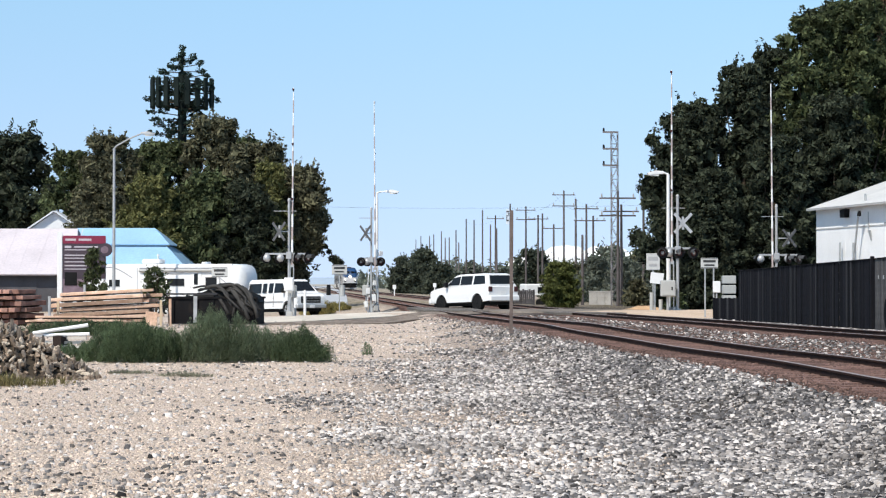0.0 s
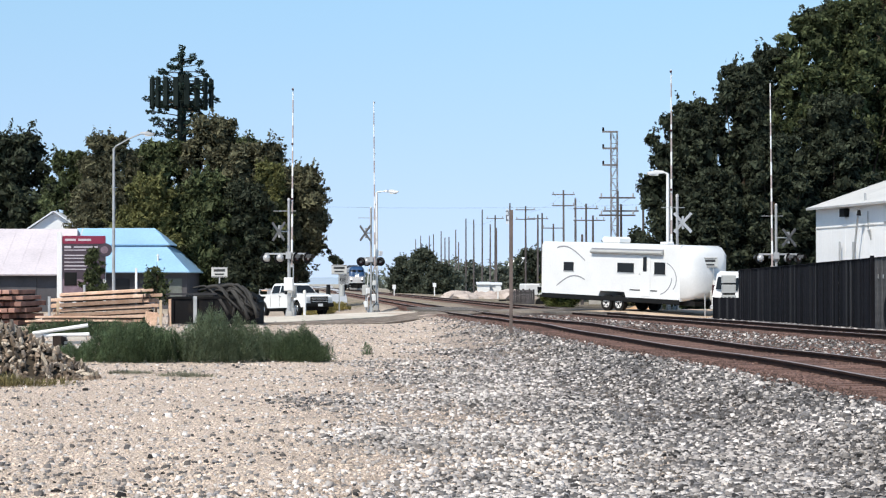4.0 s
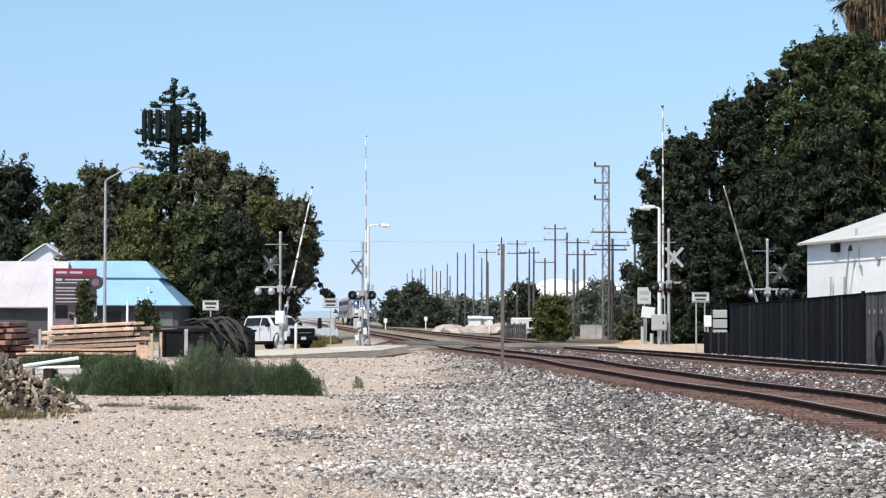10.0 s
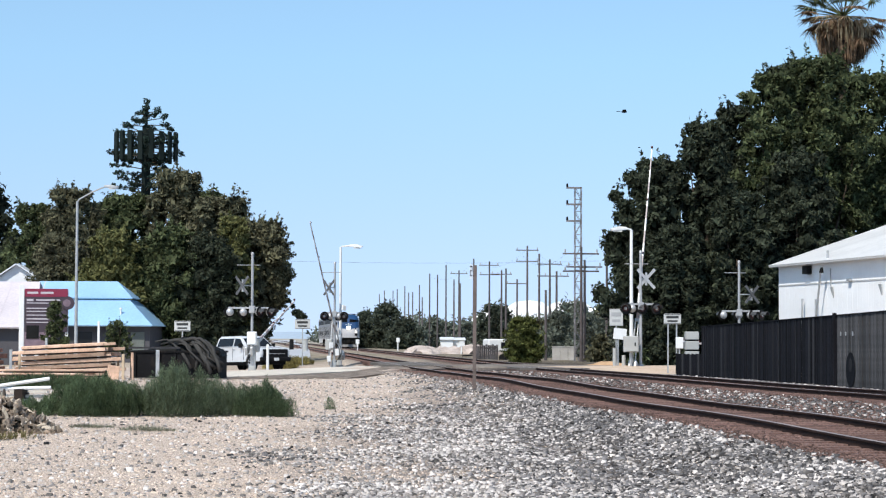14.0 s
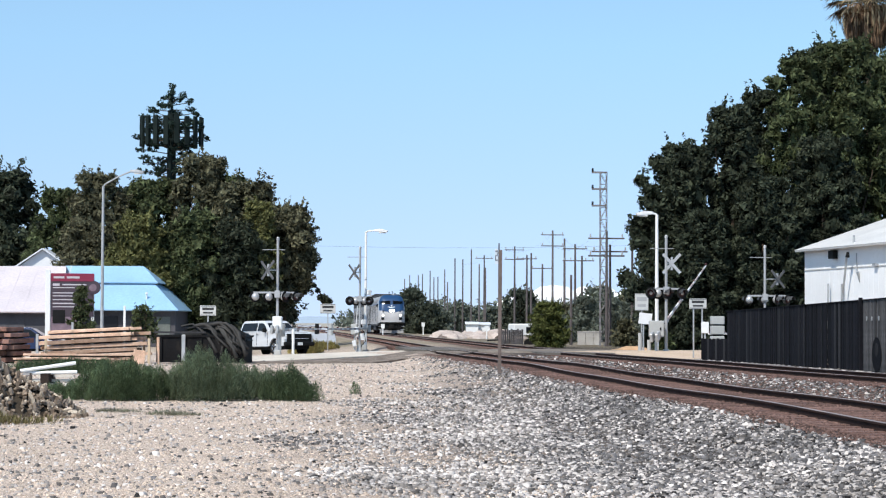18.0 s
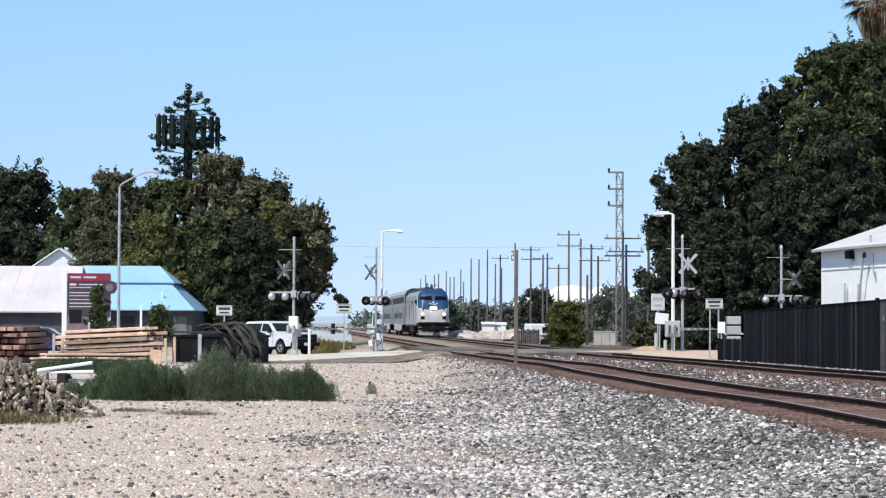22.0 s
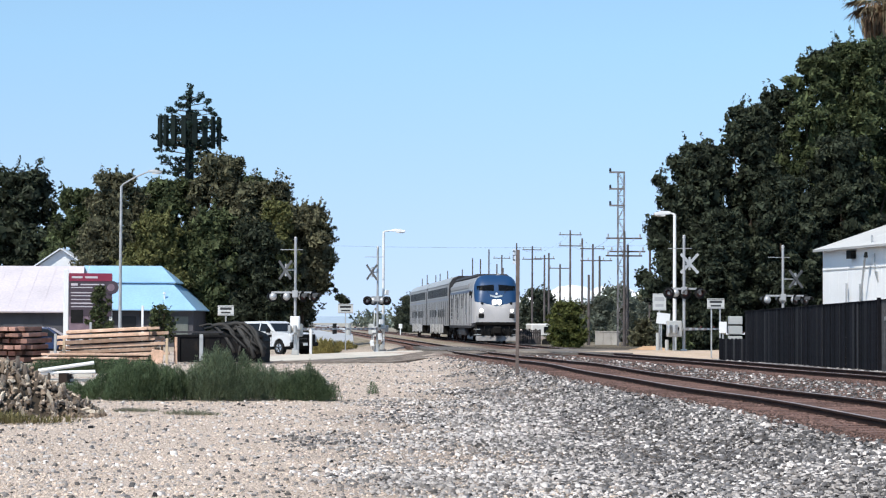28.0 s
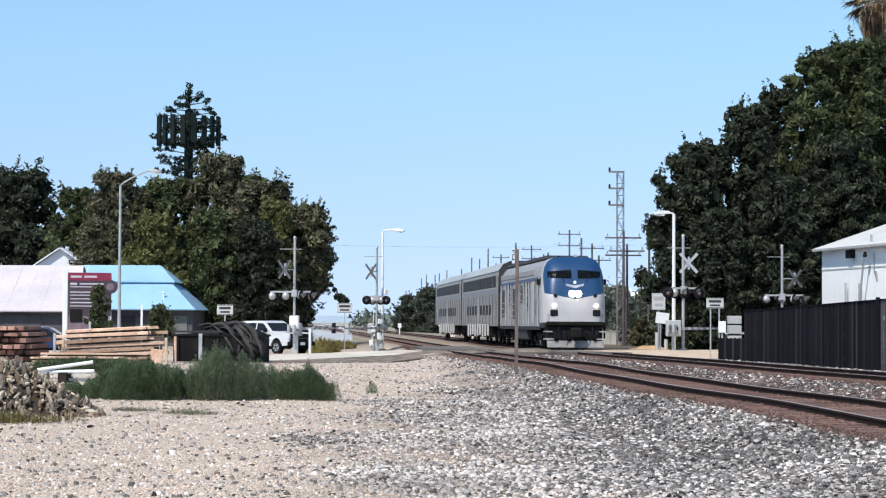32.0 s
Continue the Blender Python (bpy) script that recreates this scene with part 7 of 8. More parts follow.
def pickup(name, label, grille_mat, bumper_mat, load, crew=False):
    v = thing(name, label, "pickup truck", group="vehicles on the road")
    wheels, r = (-1.85, 1.85), 0.40
    low = arches(wheels, 0.5, 0.48)
    body_pts = [(2.75, 0.5, 0.95), (2.88, 0.75, 0.97), (2.85, 1.10, 0.96), (2.6, 1.22, 0.96), (1.35, 1.32, 0.97), (-0.75, 1.30, 0.99), (-0.78, 1.30, 0.99), (-2.86, 1.32, 0.99), (-2.9, 1.2, 0.99), (-2.88, 0.5, 0.97)]
    part("body", shell(bmesh.new(), [(x, z, 0.98) for x, z in low] + body_pts, 0.05), SILVERWHITE if crew else CARWHITE, v)
    back, paint = (-0.75, SILVERWHITE) if crew else (0.0, CARWHITE)
    cab = [(1.40, 1.28, 0.95), (0.62, 1.86, 0.79), (0.40, 1.93, 0.76), (-0.85 + back, 1.93, 0.76), (-1.02 + back, 1.82, 0.79), (-1.12 + back, 1.28, 0.95)]
    part("cab", shell(bmesh.new(), cab, 0.06), paint, v)
    hw = lambda z: 0.952 - (z - 1.28) * 0.30
    side_pane(v, [(0.05, 1.36), (1.08, 1.36), (0.58, 1.76), (0.05, 1.80)], hw)
    side_pane(v, [(-0.92 + back, 1.36), (-0.06, 1.36), (-0.06, 1.80), (-0.82 + back, 1.80)], hw)
    cross_pane(v, (1.33, 1.335), (0.70, 1.785), 0.82, 0.70)
    cross_pane(v, (-1.04 + back, 1.76), (-1.105 + back, 1.36), 0.68, 0.82, "rear_window")
    part("bed_floor", box(bmesh.new(), (-2.75, -0.8, 1.285), (-1.2, 0.8, 1.30)), BLACK, v)
    wide = 0.82 if crew else 0.62
    part("grille", box(bmesh.new(), (2.83, -wide, 0.62 if crew else 0.72), (2.92, wide, 1.16 if crew else 1.10), bevel=0.02), grille_mat, v)
    for z in (0.9,) if crew else (0.8, 0.9, 1.0):
        part("grille_bar", box(bmesh.new(), (2.92, -0.6, z - 0.015), (2.935, 0.6, z + 0.015)), CHROME, v)
    for s in (1, -1):
        part("headlight", box(bmesh.new(), (2.66, s * 0.62, 0.82), (2.905, s * 0.94, 1.08), bevel=0.03), material("headlight_glass", (0.55, 0.57, 0.58), 0.12, vary=0.05, scale=4), v)
        part("tail_light", box(bmesh.new(), (-2.92, s * 0.84, 0.9), (-2.86, s * 0.98, 1.25)), REDLENS, v)
        part("door_handle", box(bmesh.new(), (0.05, s * 0.985, 1.14), (0.22, s * 1.01, 1.18)), CHROME, v)
        part("running_board", box(bmesh.new(), (-1.2, s * 0.85, 0.40), (1.2, s * 1.0, 0.47)), BLACK, v)
        for x in (0.0, 1.15, -1.0):
            part("door_seam", box(bmesh.new(), (x, s * 0.985 - 0.004, 0.55), (x + 0.015, s * 0.985 + 0.006, 1.26)), BLACK, v)
    part("bumper", box(bmesh.new(), (2.78, -0.99, 0.48), (3.0, 0.99, 0.72), bevel=0.05), bumper_mat, v, "front bumper")
    part("bumper", box(bmesh.new(), (-3.05, -0.95, 0.5), (-2.88, 0.95, 0.70), bevel=0.03), CHROME, v)
    part("underbody", box(bmesh.new(), (-2.7, -0.8, 0.3), (2.7, 0.8, 0.95)), BLACK, v)
    for x in wheels:
        for y in (0.87, -0.87):
            wheel(v, x, y, r, 0.26, CHROME)
    mirrors(v, 1.0, 1.38, 0.97)
    number_plate(v, 3.0, 0.6, 1)
    if load:
        part("ladder_rack", tube(bmesh.new(), [(-2.6, 0.7, 1.3), (-2.6, 0.7, 1.55), (-1.2, 0.7, 1.7), (-1.2, 0.7, 1.3)], 0.03, 6), GALV, v)
        part("tool_box", box(bmesh.new(), (-1.75, -0.7, 1.30), (-1.25, 0.7, 1.55), bevel=0.02), ALU, v)
        part("load_board", box(bmesh.new(), (-2.7, -0.6, 1.40), (-1.1, -0.3, 1.47), pose(0, 0, 0, 0, 3, 0)), LUMBER, v)
        part("load_board", box(bmesh.new(), (-2.9, -0.2, 1.52), (-1.2, 0.1, 1.58), pose(0, 0, 0, 0, 2, 0)), WHITE, v)
        for x in (-2.5, -1.6):
            part("rack_hoop", tube(bmesh.new(), [(x, -0.8, 1.3), (x, -0.8, 1.62), (x, 0.8, 1.62), (x, 0.8, 1.3)], 0.03, 6), GALV, v)
    return v


def large_suv():
    v = thing("large_suv", "white full-size sport utility vehicle with dark windows", "suv", group="vehicles on the road")
    wheels, r = (-1.55, 1.55), 0.40
    low = arches(wheels, 0.49, 0.45)
    top = [(2.45, 0.45, 0.92), (2.58, 0.75, 0.95), (2.52, 1.08, 0.95), (2.2, 1.18, 0.95), (1.25, 1.30, 0.96), (-2.42, 1.34, 0.97), (-2.56, 1.2, 0.96), (-2.55, 0.5, 0.95)]
    part("body", shell(bmesh.new(), [(x, z, 0.97) for x, z in low] + top, 0.05), CARWHITE, v)
    cab = [(1.35, 1.28, 0.93), (0.55, 1.84, 0.76), (0.2, 1.92, 0.74), (-2.0, 1.92, 0.74), (-2.2, 1.86, 0.75), (-2.50, 1.28, 0.93)]
    part("cabin", shell(bmesh.new(), cab, 0.05), CARWHITE, v)
    hw = lambda z: 0.935 - (z - 1.28) * 0.30
    side_pane(v, [(0.0, 1.36), (1.05, 1.36), (0.55, 1.76), (0.0, 1.82)], hw)
    side_pane(v, [(-1.05, 1.36), (-0.08, 1.36), (-0.08, 1.82), (-1.05, 1.82)], hw)
    side_pane(v, [(-2.2, 1.38), (-1.2, 1.36), (-1.2, 1.82), (-2.02, 1.80)], hw)
    cross_pane(v, (1.28, 1.335), (0.62, 1.79), 0.82, 0.70)
    cross_pane(v, (-2.25, 1.80), (-2.475, 1.36), 0.66, 0.80, "rear_window")
    for s in (1, -1):
        part("headlight", box(bmesh.new(), (2.35, s * 0.6, 0.82), (2.595, s * 0.92, 1.03), bevel=0.03), material("headlight_glass", (0.6, 0.62, 0.62), 0.15, vary=0.05, scale=4), v)
        part("tail_light", box(bmesh.new(), (-2.58, s * 0.72, 0.95), (-2.5, s * 0.96, 1.22), bevel=0.02), REDLENS, v)
        part("roof_rail", box(bmesh.new(), (-1.9, s * 0.62, 1.92), (0.1, s * 0.67, 1.98)), BLACK, v)
        part("running_board", box(bmesh.new(), (-1.0, s * 0.85, 0.38), (1.0, s * 1.0, 0.45)), BLACK, v)
    part("grille", box(bmesh.new(), (2.55, -0.55, 0.72), (2.62, 0.55, 1.05)), CHROME, v)
    part("bumper", box(bmesh.new(), (2.5, -0.97, 0.42), (2.7, 0.97, 0.70), bevel=0.05), CARWHITE, v)
    part("bumper", box(bmesh.new(), (-2.72, -0.97, 0.45), (-2.52, 0.97, 0.75), bevel=0.05), CARWHITE, v)
    part("underbody", box(bmesh.new(), (-2.4, -0.8, 0.28), (2.4, 0.8, 0.9)), BLACK, v)
    for x in wheels:
        for y in (0.86, -0.86):
            wheel(v, x, y, r, 0.26, BLACK)
    mirrors(v, 0.95, 1.38, 0.97)
    number_plate(v, -2.57, 0.88, -1)
    return v


def blue_car():
    v = thing("blue_car", "dark blue hatchback waiting in the queue behind the timber", "car", group="vehicles on the road")
    paint = material("dark_blue_car_paint", (0.012, 0.025, 0.075), 0.25, vary=0.06, scale=0.5)
    wheels, r = (-1.32, 1.32), 0.34
    low = arches(wheels, 0.41, 0.40)
    top = [(2.1, 0.4, 0.82), (2.2, 0.62, 0.84), (2.12, 0.85, 0.85), (1.1, 1.06, 0.88), (-2.05, 1.12, 0.88), (-2.15, 0.9, 0.87), (-2.1, 0.4, 0.85)]
    part("body", shell(bmesh.new(), [(x, z, 0.88) for x, z in low] + top, 0.05), paint, v)
    part("cabin", shell(bmesh.new(), [(1.2, 1.04, 0.84), (0.35, 1.60, 0.66), (0.0, 1.68, 0.62), (-1.3, 1.66, 0.62), (-1.6, 1.58, 0.64), (-2.0, 1.06, 0.84)], 0.06), paint, v)
    hw = lambda z: 0.845 - (z - 1.04) * 0.36
    side_pane(v, [(-0.3, 1.12), (0.85, 1.12), (0.3, 1.52), (-0.3, 1.57)], hw)
    side_pane(v, [(-1.7, 1.14), (-0.4, 1.12), (-0.4, 1.57), (-1.4, 1.54)], hw)
    cross_pane(v, (1.12, 1.10), (0.42, 1.56), 0.74, 0.6)
    cross_pane(v, (-1.65, 1.52), (-1.96, 1.12), 0.58, 0.72, "rear_window")
    part("grille", box(bmesh.new(), (2.14, -0.5, 0.6), (2.22, 0.5, 0.78)), BLACK, v)
    for s in (1, -1):
        part("headlight", box(bmesh.new(), (1.98, s * 0.52, 0.66), (2.19, s * 0.82, 0.82), bevel=0.03), ALU, v)
        part("tail_light", box(bmesh.new(), (-2.17, s * 0.6, 0.85), (-2.1, s * 0.84, 1.05)), REDLENS, v)
    part("underbody", box(bmesh.new(), (-2.0, -0.7, 0.24), (2.0, 0.7, 0.8)), BLACK, v)
    for x in wheels:
        for y in (0.77, -0.77):
            wheel(v, x, y, r, 0.2)
    mirrors(v, 0.85, 1.15, 0.85)
    number_plate(v, 2.2, 0.5, 1)
    return v


BLUE_CAR = blue_car()
VAN, TRAILER = passenger_van(), travel_trailer()
PICKUP = pickup("pickup_truck", "white extended-cab pickup truck with tools in its bed", BLACK, BLACK, True)
STOPPED = pickup("pickup_truck", "silver-white crew-cab pickup truck with a black grille waiting at the gate", BLACK, BLACK, False, True)
SUV = large_suv()
PICKUP.scale = (0.93, 0.93, 0.95)


# ---- the train ----
def truck(parent, x, n=2, gap=2.6):
    t = part("bogie", box(bmesh.new(), (x - gap * (n - 1) / 2 - 0.7, -1.18, 0.42), (x + gap * (n - 1) / 2 + 0.7, 1.18, 0.82), bevel=0.06), UNDER, parent, "dark bogie frame")
    for i in range(n):
        wx = x + (i - (n - 1) / 2) * gap
        for s in (1, -1):
            part("rail_wheel", rod(bmesh.new(), (wx, s * 0.68, 0.5), (wx, s * 0.82, 0.5), 0.5, 0.5, 20), RUST, t)
            part("axle_box", box(bmesh.new(), (wx - 0.2, s * 1.2, 0.35), (wx + 0.2, s * 1.32, 0.65), bevel=0.03), UNDER, t)


def nose_paint():
    """Silver below, blue above a shallow vee across the cab front; the blue sweeps round the corner of the cab."""
    m = material("cab_paint", (0.47, 0.455, 0.45), 0.4, 0.05, vary=0.1, scale=0.8, dirt=0.1)
    n, l = m.node_tree.nodes, m.node_tree.links
    b = n["Principled BSDF"]
    base = b.inputs["Base Color"].links[0].from_socket
    co, sep = n.new("ShaderNodeTexCoord"), n.new("ShaderNodeSeparateXYZ")
    l.new(co.outputs["Object"], sep.inputs[0])

    def calc(op, p, q):
        c = n.new("ShaderNodeMath")
        c.operation = op
        for i, v in ((0, p), (1, q)):
            if isinstance(v, (int, float)):
                c.inputs[i].default_value = v
            else:
                l.new(v, c.inputs[i])
        return c.outputs[0]

    vee = calc("ADD", calc("MULTIPLY", calc("ABSOLUTE", sep.outputs[1], 0), 0.2), 2.42)
    sweep = calc("SUBTRACT", 9.95, calc("MULTIPLY", calc("MINIMUM", calc("SUBTRACT", sep.outputs[2], 2.6), 1.5), 0.55))
    blue = calc("MULTIPLY", calc("GREATER_THAN", sep.outputs[2], vee), calc("GREATER_THAN", sep.outputs[0], sweep))
    mix = n.new("ShaderNodeMix")
    mix.data_type = "RGBA"
    mix.inputs[7].default_value = (0.009, 0.046, 0.125, 1)
    l.new(blue, mix.inputs[0])
    l.new(base, mix.inputs[6])
    l.new(mix.outputs[2], b.inputs["Base Color"])
    return m


def locomotive():
    L, w, z0, tall = 10.5, 1.5, 1.3, 3.16
    v = thing("locomotive", "silver and blue diesel passenger locomotive with burning headlight", "locomotive", group="train")

    def rim(phi):
        """The body's cross-section: upright flanks and rounded shoulders."""
        c, n = math.cos(phi), math.sin(phi)
        k = (abs(c) ** 5 + abs(n) ** 5) ** -0.2
        return w * c * k, z0 + tall * n * k

    def surf(y, z):
        """How far forward the cab front reaches: it leans back and rounds off towards flanks and roof."""
        r = (abs(y / w) ** 5 + max(0.0, (z - z0) / tall) ** 5) ** 0.2
        return 10.38 - 0.30 * max(0.0, z - 2.4) - 0.62 * max(0.0, (r - 0.62) / 0.38) ** 3

    phis = [math.pi * i / 40 for i in range(41)]
    sec = [(w, 1.05)] + [rim(p) for p in phis] + [(-w, 1.05)]
    bm = bmesh.new()
    ends = [[bm.verts.new((x, y, z)) for y, z in sec] for x in (-L, 8.7)]
    for i in range(len(sec)):
        j = (i + 1) % len(sec)
        bm.faces.new((ends[0][i], ends[0][j], ends[1][j], ends[1][i]))
    bm.faces.new(ends[0])
    bm.faces.new(ends[1][::-1])
    part("carbody", bm, LOCOSILVER, v)
    # the cab: rings that close over the front
    bm = bmesh.new()
    rings = [[bm.verts.new((8.7, y, z)) for y, z in (rim(p) for p in phis)]]
    for r in (1.0, 0.985, 0.96, 0.92, 0.86, 0.78, 0.68, 0.5, 0.25):
        ring = []
        for p in phis:
            y, z = rim(p)
            y, z = y * r, z0 + (z - z0) * r
            ring.append(bm.verts.new((surf(y, z), y, z)))
        rings.append(ring)
    for r0, r1 in zip(rings, rings[1:]):
        for i in range(40):
            bm.faces.new((r0[i], r0[i + 1], r1[i + 1], r1[i]))
    hub = bm.verts.new((surf(0, z0), 0, z0))
    for i in range(40):
        bm.faces.new((rings[-1][i], rings[-1][i + 1], hub))
    part("cab_front", bm, nose_paint(), v, "rounded cab front, blue above silver", smooth=True)
    bm = bmesh.new()
    box(bm, (8.6, -w, 1.05), (10.0, w, 1.31), bevel=0.02)
    part("cab_sill", bm, DARKROOF, v)

    def patch(y0, y1, zl0, zl1, zh0, zh1, off=0.014, n=6):
        """A pane that follows the curve of the cab front."""
        bm = bmesh.new()
        rows = []
        for j in range(5):
            row = []
            for i in range(n + 1):
                k = i / n
                y = y0 + (y1 - y0) * k
                lo, hi = zl0 + (zl1 - zl0) * k, zh0 + (zh1 - zh0) * k
                z = lo + (hi - lo) * j / 4
                row.append(bm.verts.new((surf(y, z) + off, y, z)))
            rows.append(row)
        for r0, r1 in zip(rows, rows[1:]):
            for i in range(n):
                bm.faces.new((r0[i], r0[i + 1], r1[i + 1], r1[i]))
        bmesh.ops.solidify(bm, geom=bm.faces[:], thickness=0.03)
        return bm

    part("roof_cap", box(bmesh.new(), (-L + 0.3, -1.12, 4.25), (7.4, 1.12, 4.58), bevel=0.14), DARKROOF, v, "sooty dark roof")
    for x in (-8.5, -6.4, -4.3):
        part("roof_fan", rod(bmesh.new(), (x, 0, 4.54), (x, 0, 4.64), 0.75, 0.75, 18), DARKROOF, v)
    part("exhaust_stack", box(bmesh.new(), (-0.6, -0.35, 4.5), (0.6, 0.35, 4.66)), BLACK, v)
    part("antenna_dome", rod(bmesh.new(), (8.0, -0.5, 4.36), (8.0, -0.5, 4.52), 0.12, 0.08, 10), BLACK, v)
    grille = material("grille_steel", (0.06, 0.06, 0.062), 0.6, 0.2, vary=0.25, scale=6)
    rib = material("pale_rib_paint", (0.45, 0.435, 0.425), 0.45, 0.1, vary=0.1, scale=1.5)
    stripe = material("dark_blue_band", (0.035, 0.06, 0.12), 0.4, vary=0.15, scale=1)
    for s in (1, -1):
        part("band", box(bmesh.new(), (-L, s * 1.38, 3.35), (7.6, s * (w - 0.01), 3.5)), stripe, v)
        part("upper_flank", box(bmesh.new(), (-L, s * 1.2, 3.62), (5.6, s * 1.46, 3.96), bevel=0.05), LOCOSILVER, v)
        for x in (-9.9, -7.6, -5.9, -4.6, -2.2, -0.6, 1.5, 2.9, 4.0, 6.3, 7.9):
            part("panel_rib", box(bmesh.new(), (x, s * 1.40, 1.12), (x + 0.3, s * (w + 0.025), 3.35), bevel=0.01), rib, v)
            part("panel_joint", box(bmesh.new(), (x + 0.3, s * 1.40, 1.15), (x + 0.36, s * (w + 0.008), 3.35)), UNDER, v)
        for x, wd, lo, hi in ((-9.3, 1.4, 1.6, 3.1), (-5.5, 0.8, 2.2, 3.2), (-3.6, 1.1, 1.5, 3.1), (0.3, 0.9, 2.3, 3.2), (3.3, 0.5, 1.9, 3.0), (6.6, 0.32, 1.6, 2.4)):
            g = part("side_grille", box(bmesh.new(), (x, s * 1.42, lo), (x + wd, s * (w + 0.015), hi), bevel=0.004), grille, v)
            for k in range(3):
                part("louvre", box(bmesh.new(), (x + 0.04, s * (w + 0.015), lo + 0.12 + k * 0.32), (x + wd - 0.04, s * (w + 0.03), lo + 0.17 + k * 0.32)), GALV, g)
        d = part("cab_door", box(bmesh.new(), (5.2, s * 1.40, 1.3), (5.9, s * (w + 0.012), 3.3)), rib, v)
        part("handrail", rod(bmesh.new(), (5.1, s * (w + 0.06), 1.3), (5.1, s * (w + 0.06), 2.9), 0.025, 0.025, 6), CHROME, d)
        part("cab_side_window", box(bmesh.new(), (8.1, s * 1.38, 2.95), (8.9, s * (w - 0.012), 3.5), bevel=0.02), GLASS, v)
        part("fuel_skirt", box(bmesh.new(), (-3.0, s * 1.15, 0.42), (2.6, s * 1.45, 1.05), bevel=0.06), DARKROOF, v, "dark fuel tank flank")
        part("side_sill", box(bmesh.new(), (-L, s * 1.40, 0.95), (8.7, s * 1.53, 1.12)), DARKROOF, v)
        # windscreen, lights and fittings on the front
        ws = part("windscreen", patch(s * 0.15, s * 1.27, 3.40, 3.44, 3.82, 3.74), GLASS, v)
        part("wiper", rod(bmesh.new(), (surf(0.5, 3.25) + 0.06, s * 0.5, 3.25), (surf(0.75, 3.6) + 0.06, s * 0.75, 3.62), 0.012, 0.012, 4), BLACK, ws)
        part("ditch_light_housing", box(bmesh.new(), (10.1, s * 0.83, 1.62), (10.42, s * 1.19, 1.92), bevel=0.03), BLACK, v)
        part("ditch_light", rod(bmesh.new(), (10.30, s * 1.0, 2.12), (10.40, s * 1.0, 2.12), 0.10, 0.10, 14), LAMPGLOW, v, "burning ditch light")
        part("marker_light", rod(bmesh.new(), (surf(0.95, 2.58) - 0.02, s * 0.95, 2.58), (surf(0.95, 2.58) + 0.03, s * 0.95, 2.58), 0.09, 0.09, 12), BLACK, v)
        part("grab_iron", tube(bmesh.new(), [(10.2, s * 1.3, 1.2), (10.42, s * 1.3, 1.25), (10.42, s * 1.3, 1.7), (10.2, s * 1.3, 1.75)], 0.022, 5), CHROME, v)
        part("mu_hose", tube(bmesh.new(), [(10.4, s * 0.5, 0.95), (10.65, s * 0.52, 0.8), (10.62, s * 0.55, 0.45)], 0.035, 6), BLACK, v)
        part("mu_hose", tube(bmesh.new(), [(10.4, s * 0.8, 1.1), (10.58, s * 0.82, 0.9), (10.5, s * 0.95, 0.7), (10.45, s * 1.1, 0.95)], 0.03, 6), BLACK, v)
        part("side_mirror", box(bmesh.new(), (8.9, s * 1.50, 3.1), (8.97, s * 1.68, 3.4), bevel=0.02), BLACK, v)
        part("step", box(bmesh.new(), (9.7, s * 1.0, 0.5), (10.4, s * 1.45, 0.56)), GALV, v)
        part("step", box(bmesh.new(), (9.7, s * 1.05, 0.86), (10.4, s * 1.45, 0.91)), GALV, v)
        part("step_side", box(bmesh.new(), (10.1, s * 1.38, 0.5), (10.3, s * 1.44, 1.15)), UNDER, v)
    hl = part("headlight_housing", box(bmesh.new(), (surf(0, 2.66) - 0.15, -0.33, 2.50), (surf(0, 2.66) + 0.06, 0.33, 2.84), bevel=0.04), LOCOSILVER, v)
    for o in (-0.15, 0.15):
        part("headlight", rod(bmesh.new(), (surf(0, 2.66) + 0.05, o, 2.67), (surf(0, 2.66) + 0.12, o, 2.67), 0.16, 0.16, 16), LAMPGLOW, hl, "burning headlight")
    pale = material("pale_emblem", (0.70, 0.74, 0.76), 0.4, vary=0.05, scale=2)
    part("emblem", patch(-0.42, 0.0, 3.06, 2.94, 3.16, 3.08, 0.012), pale, v, "pale winged shape")
    part("emblem", patch(0.0, 0.42, 2.94, 3.06, 3.08, 3.16, 0.012), pale, v, "pale winged shape")
    part("emblem", rod(bmesh.new(), (surf(0, 3.2), 0, 3.22), (surf(0, 3.2) + 0.03, 0, 3.22), 0.08, 0.08, 12), pale, v)
    # below the nose
    part("anticlimber", box(bmesh.new(), (9.8, -1.38, 1.14), (10.48, 1.38, 1.36), bevel=0.05), UNDER, v)
    part("coupler", box(bmesh.new(), (10.2, -0.2, 0.65), (10.95, 0.2, 1.0), bevel=0.06), UNDER, v)
    part("coupler_head", box(bmesh.new(), (10.7, -0.3, 0.55), (11.0, 0.3, 1.08), bevel=0.1), UNDER, v)
    part("coupler_pocket", box(bmesh.new(), (9.5, -1.3, 0.45), (10.30, 1.3, 1.16), bevel=0.03), BLACK, v)
    bm = bmesh.new()
    plate(bm, [(10.5, -1.35, 0.12), (10.5, 1.35, 0.12), (10.3, 1.35, 0.44), (10.3, -1.35, 0.44)], (1, 0, 0.4), 0.05)
    part("pilot", bm, material("dusty_plough_paint", (0.27, 0.26, 0.255), 0.7, vary=0.35, scale=2, dirt=0.4), v, "dusty pilot plough")
    for o in (-0.95, -0.35, 0.4, 0.9):
        part("pilot_fitting", box(bmesh.new(), (10.3, o - 0.08, 0.52), (10.52, o + 0.08, 0.72), bevel=0.02), UNDER, v)
    for x in (-6.6, 6.4):
        truck(v, x, 2, 2.75)
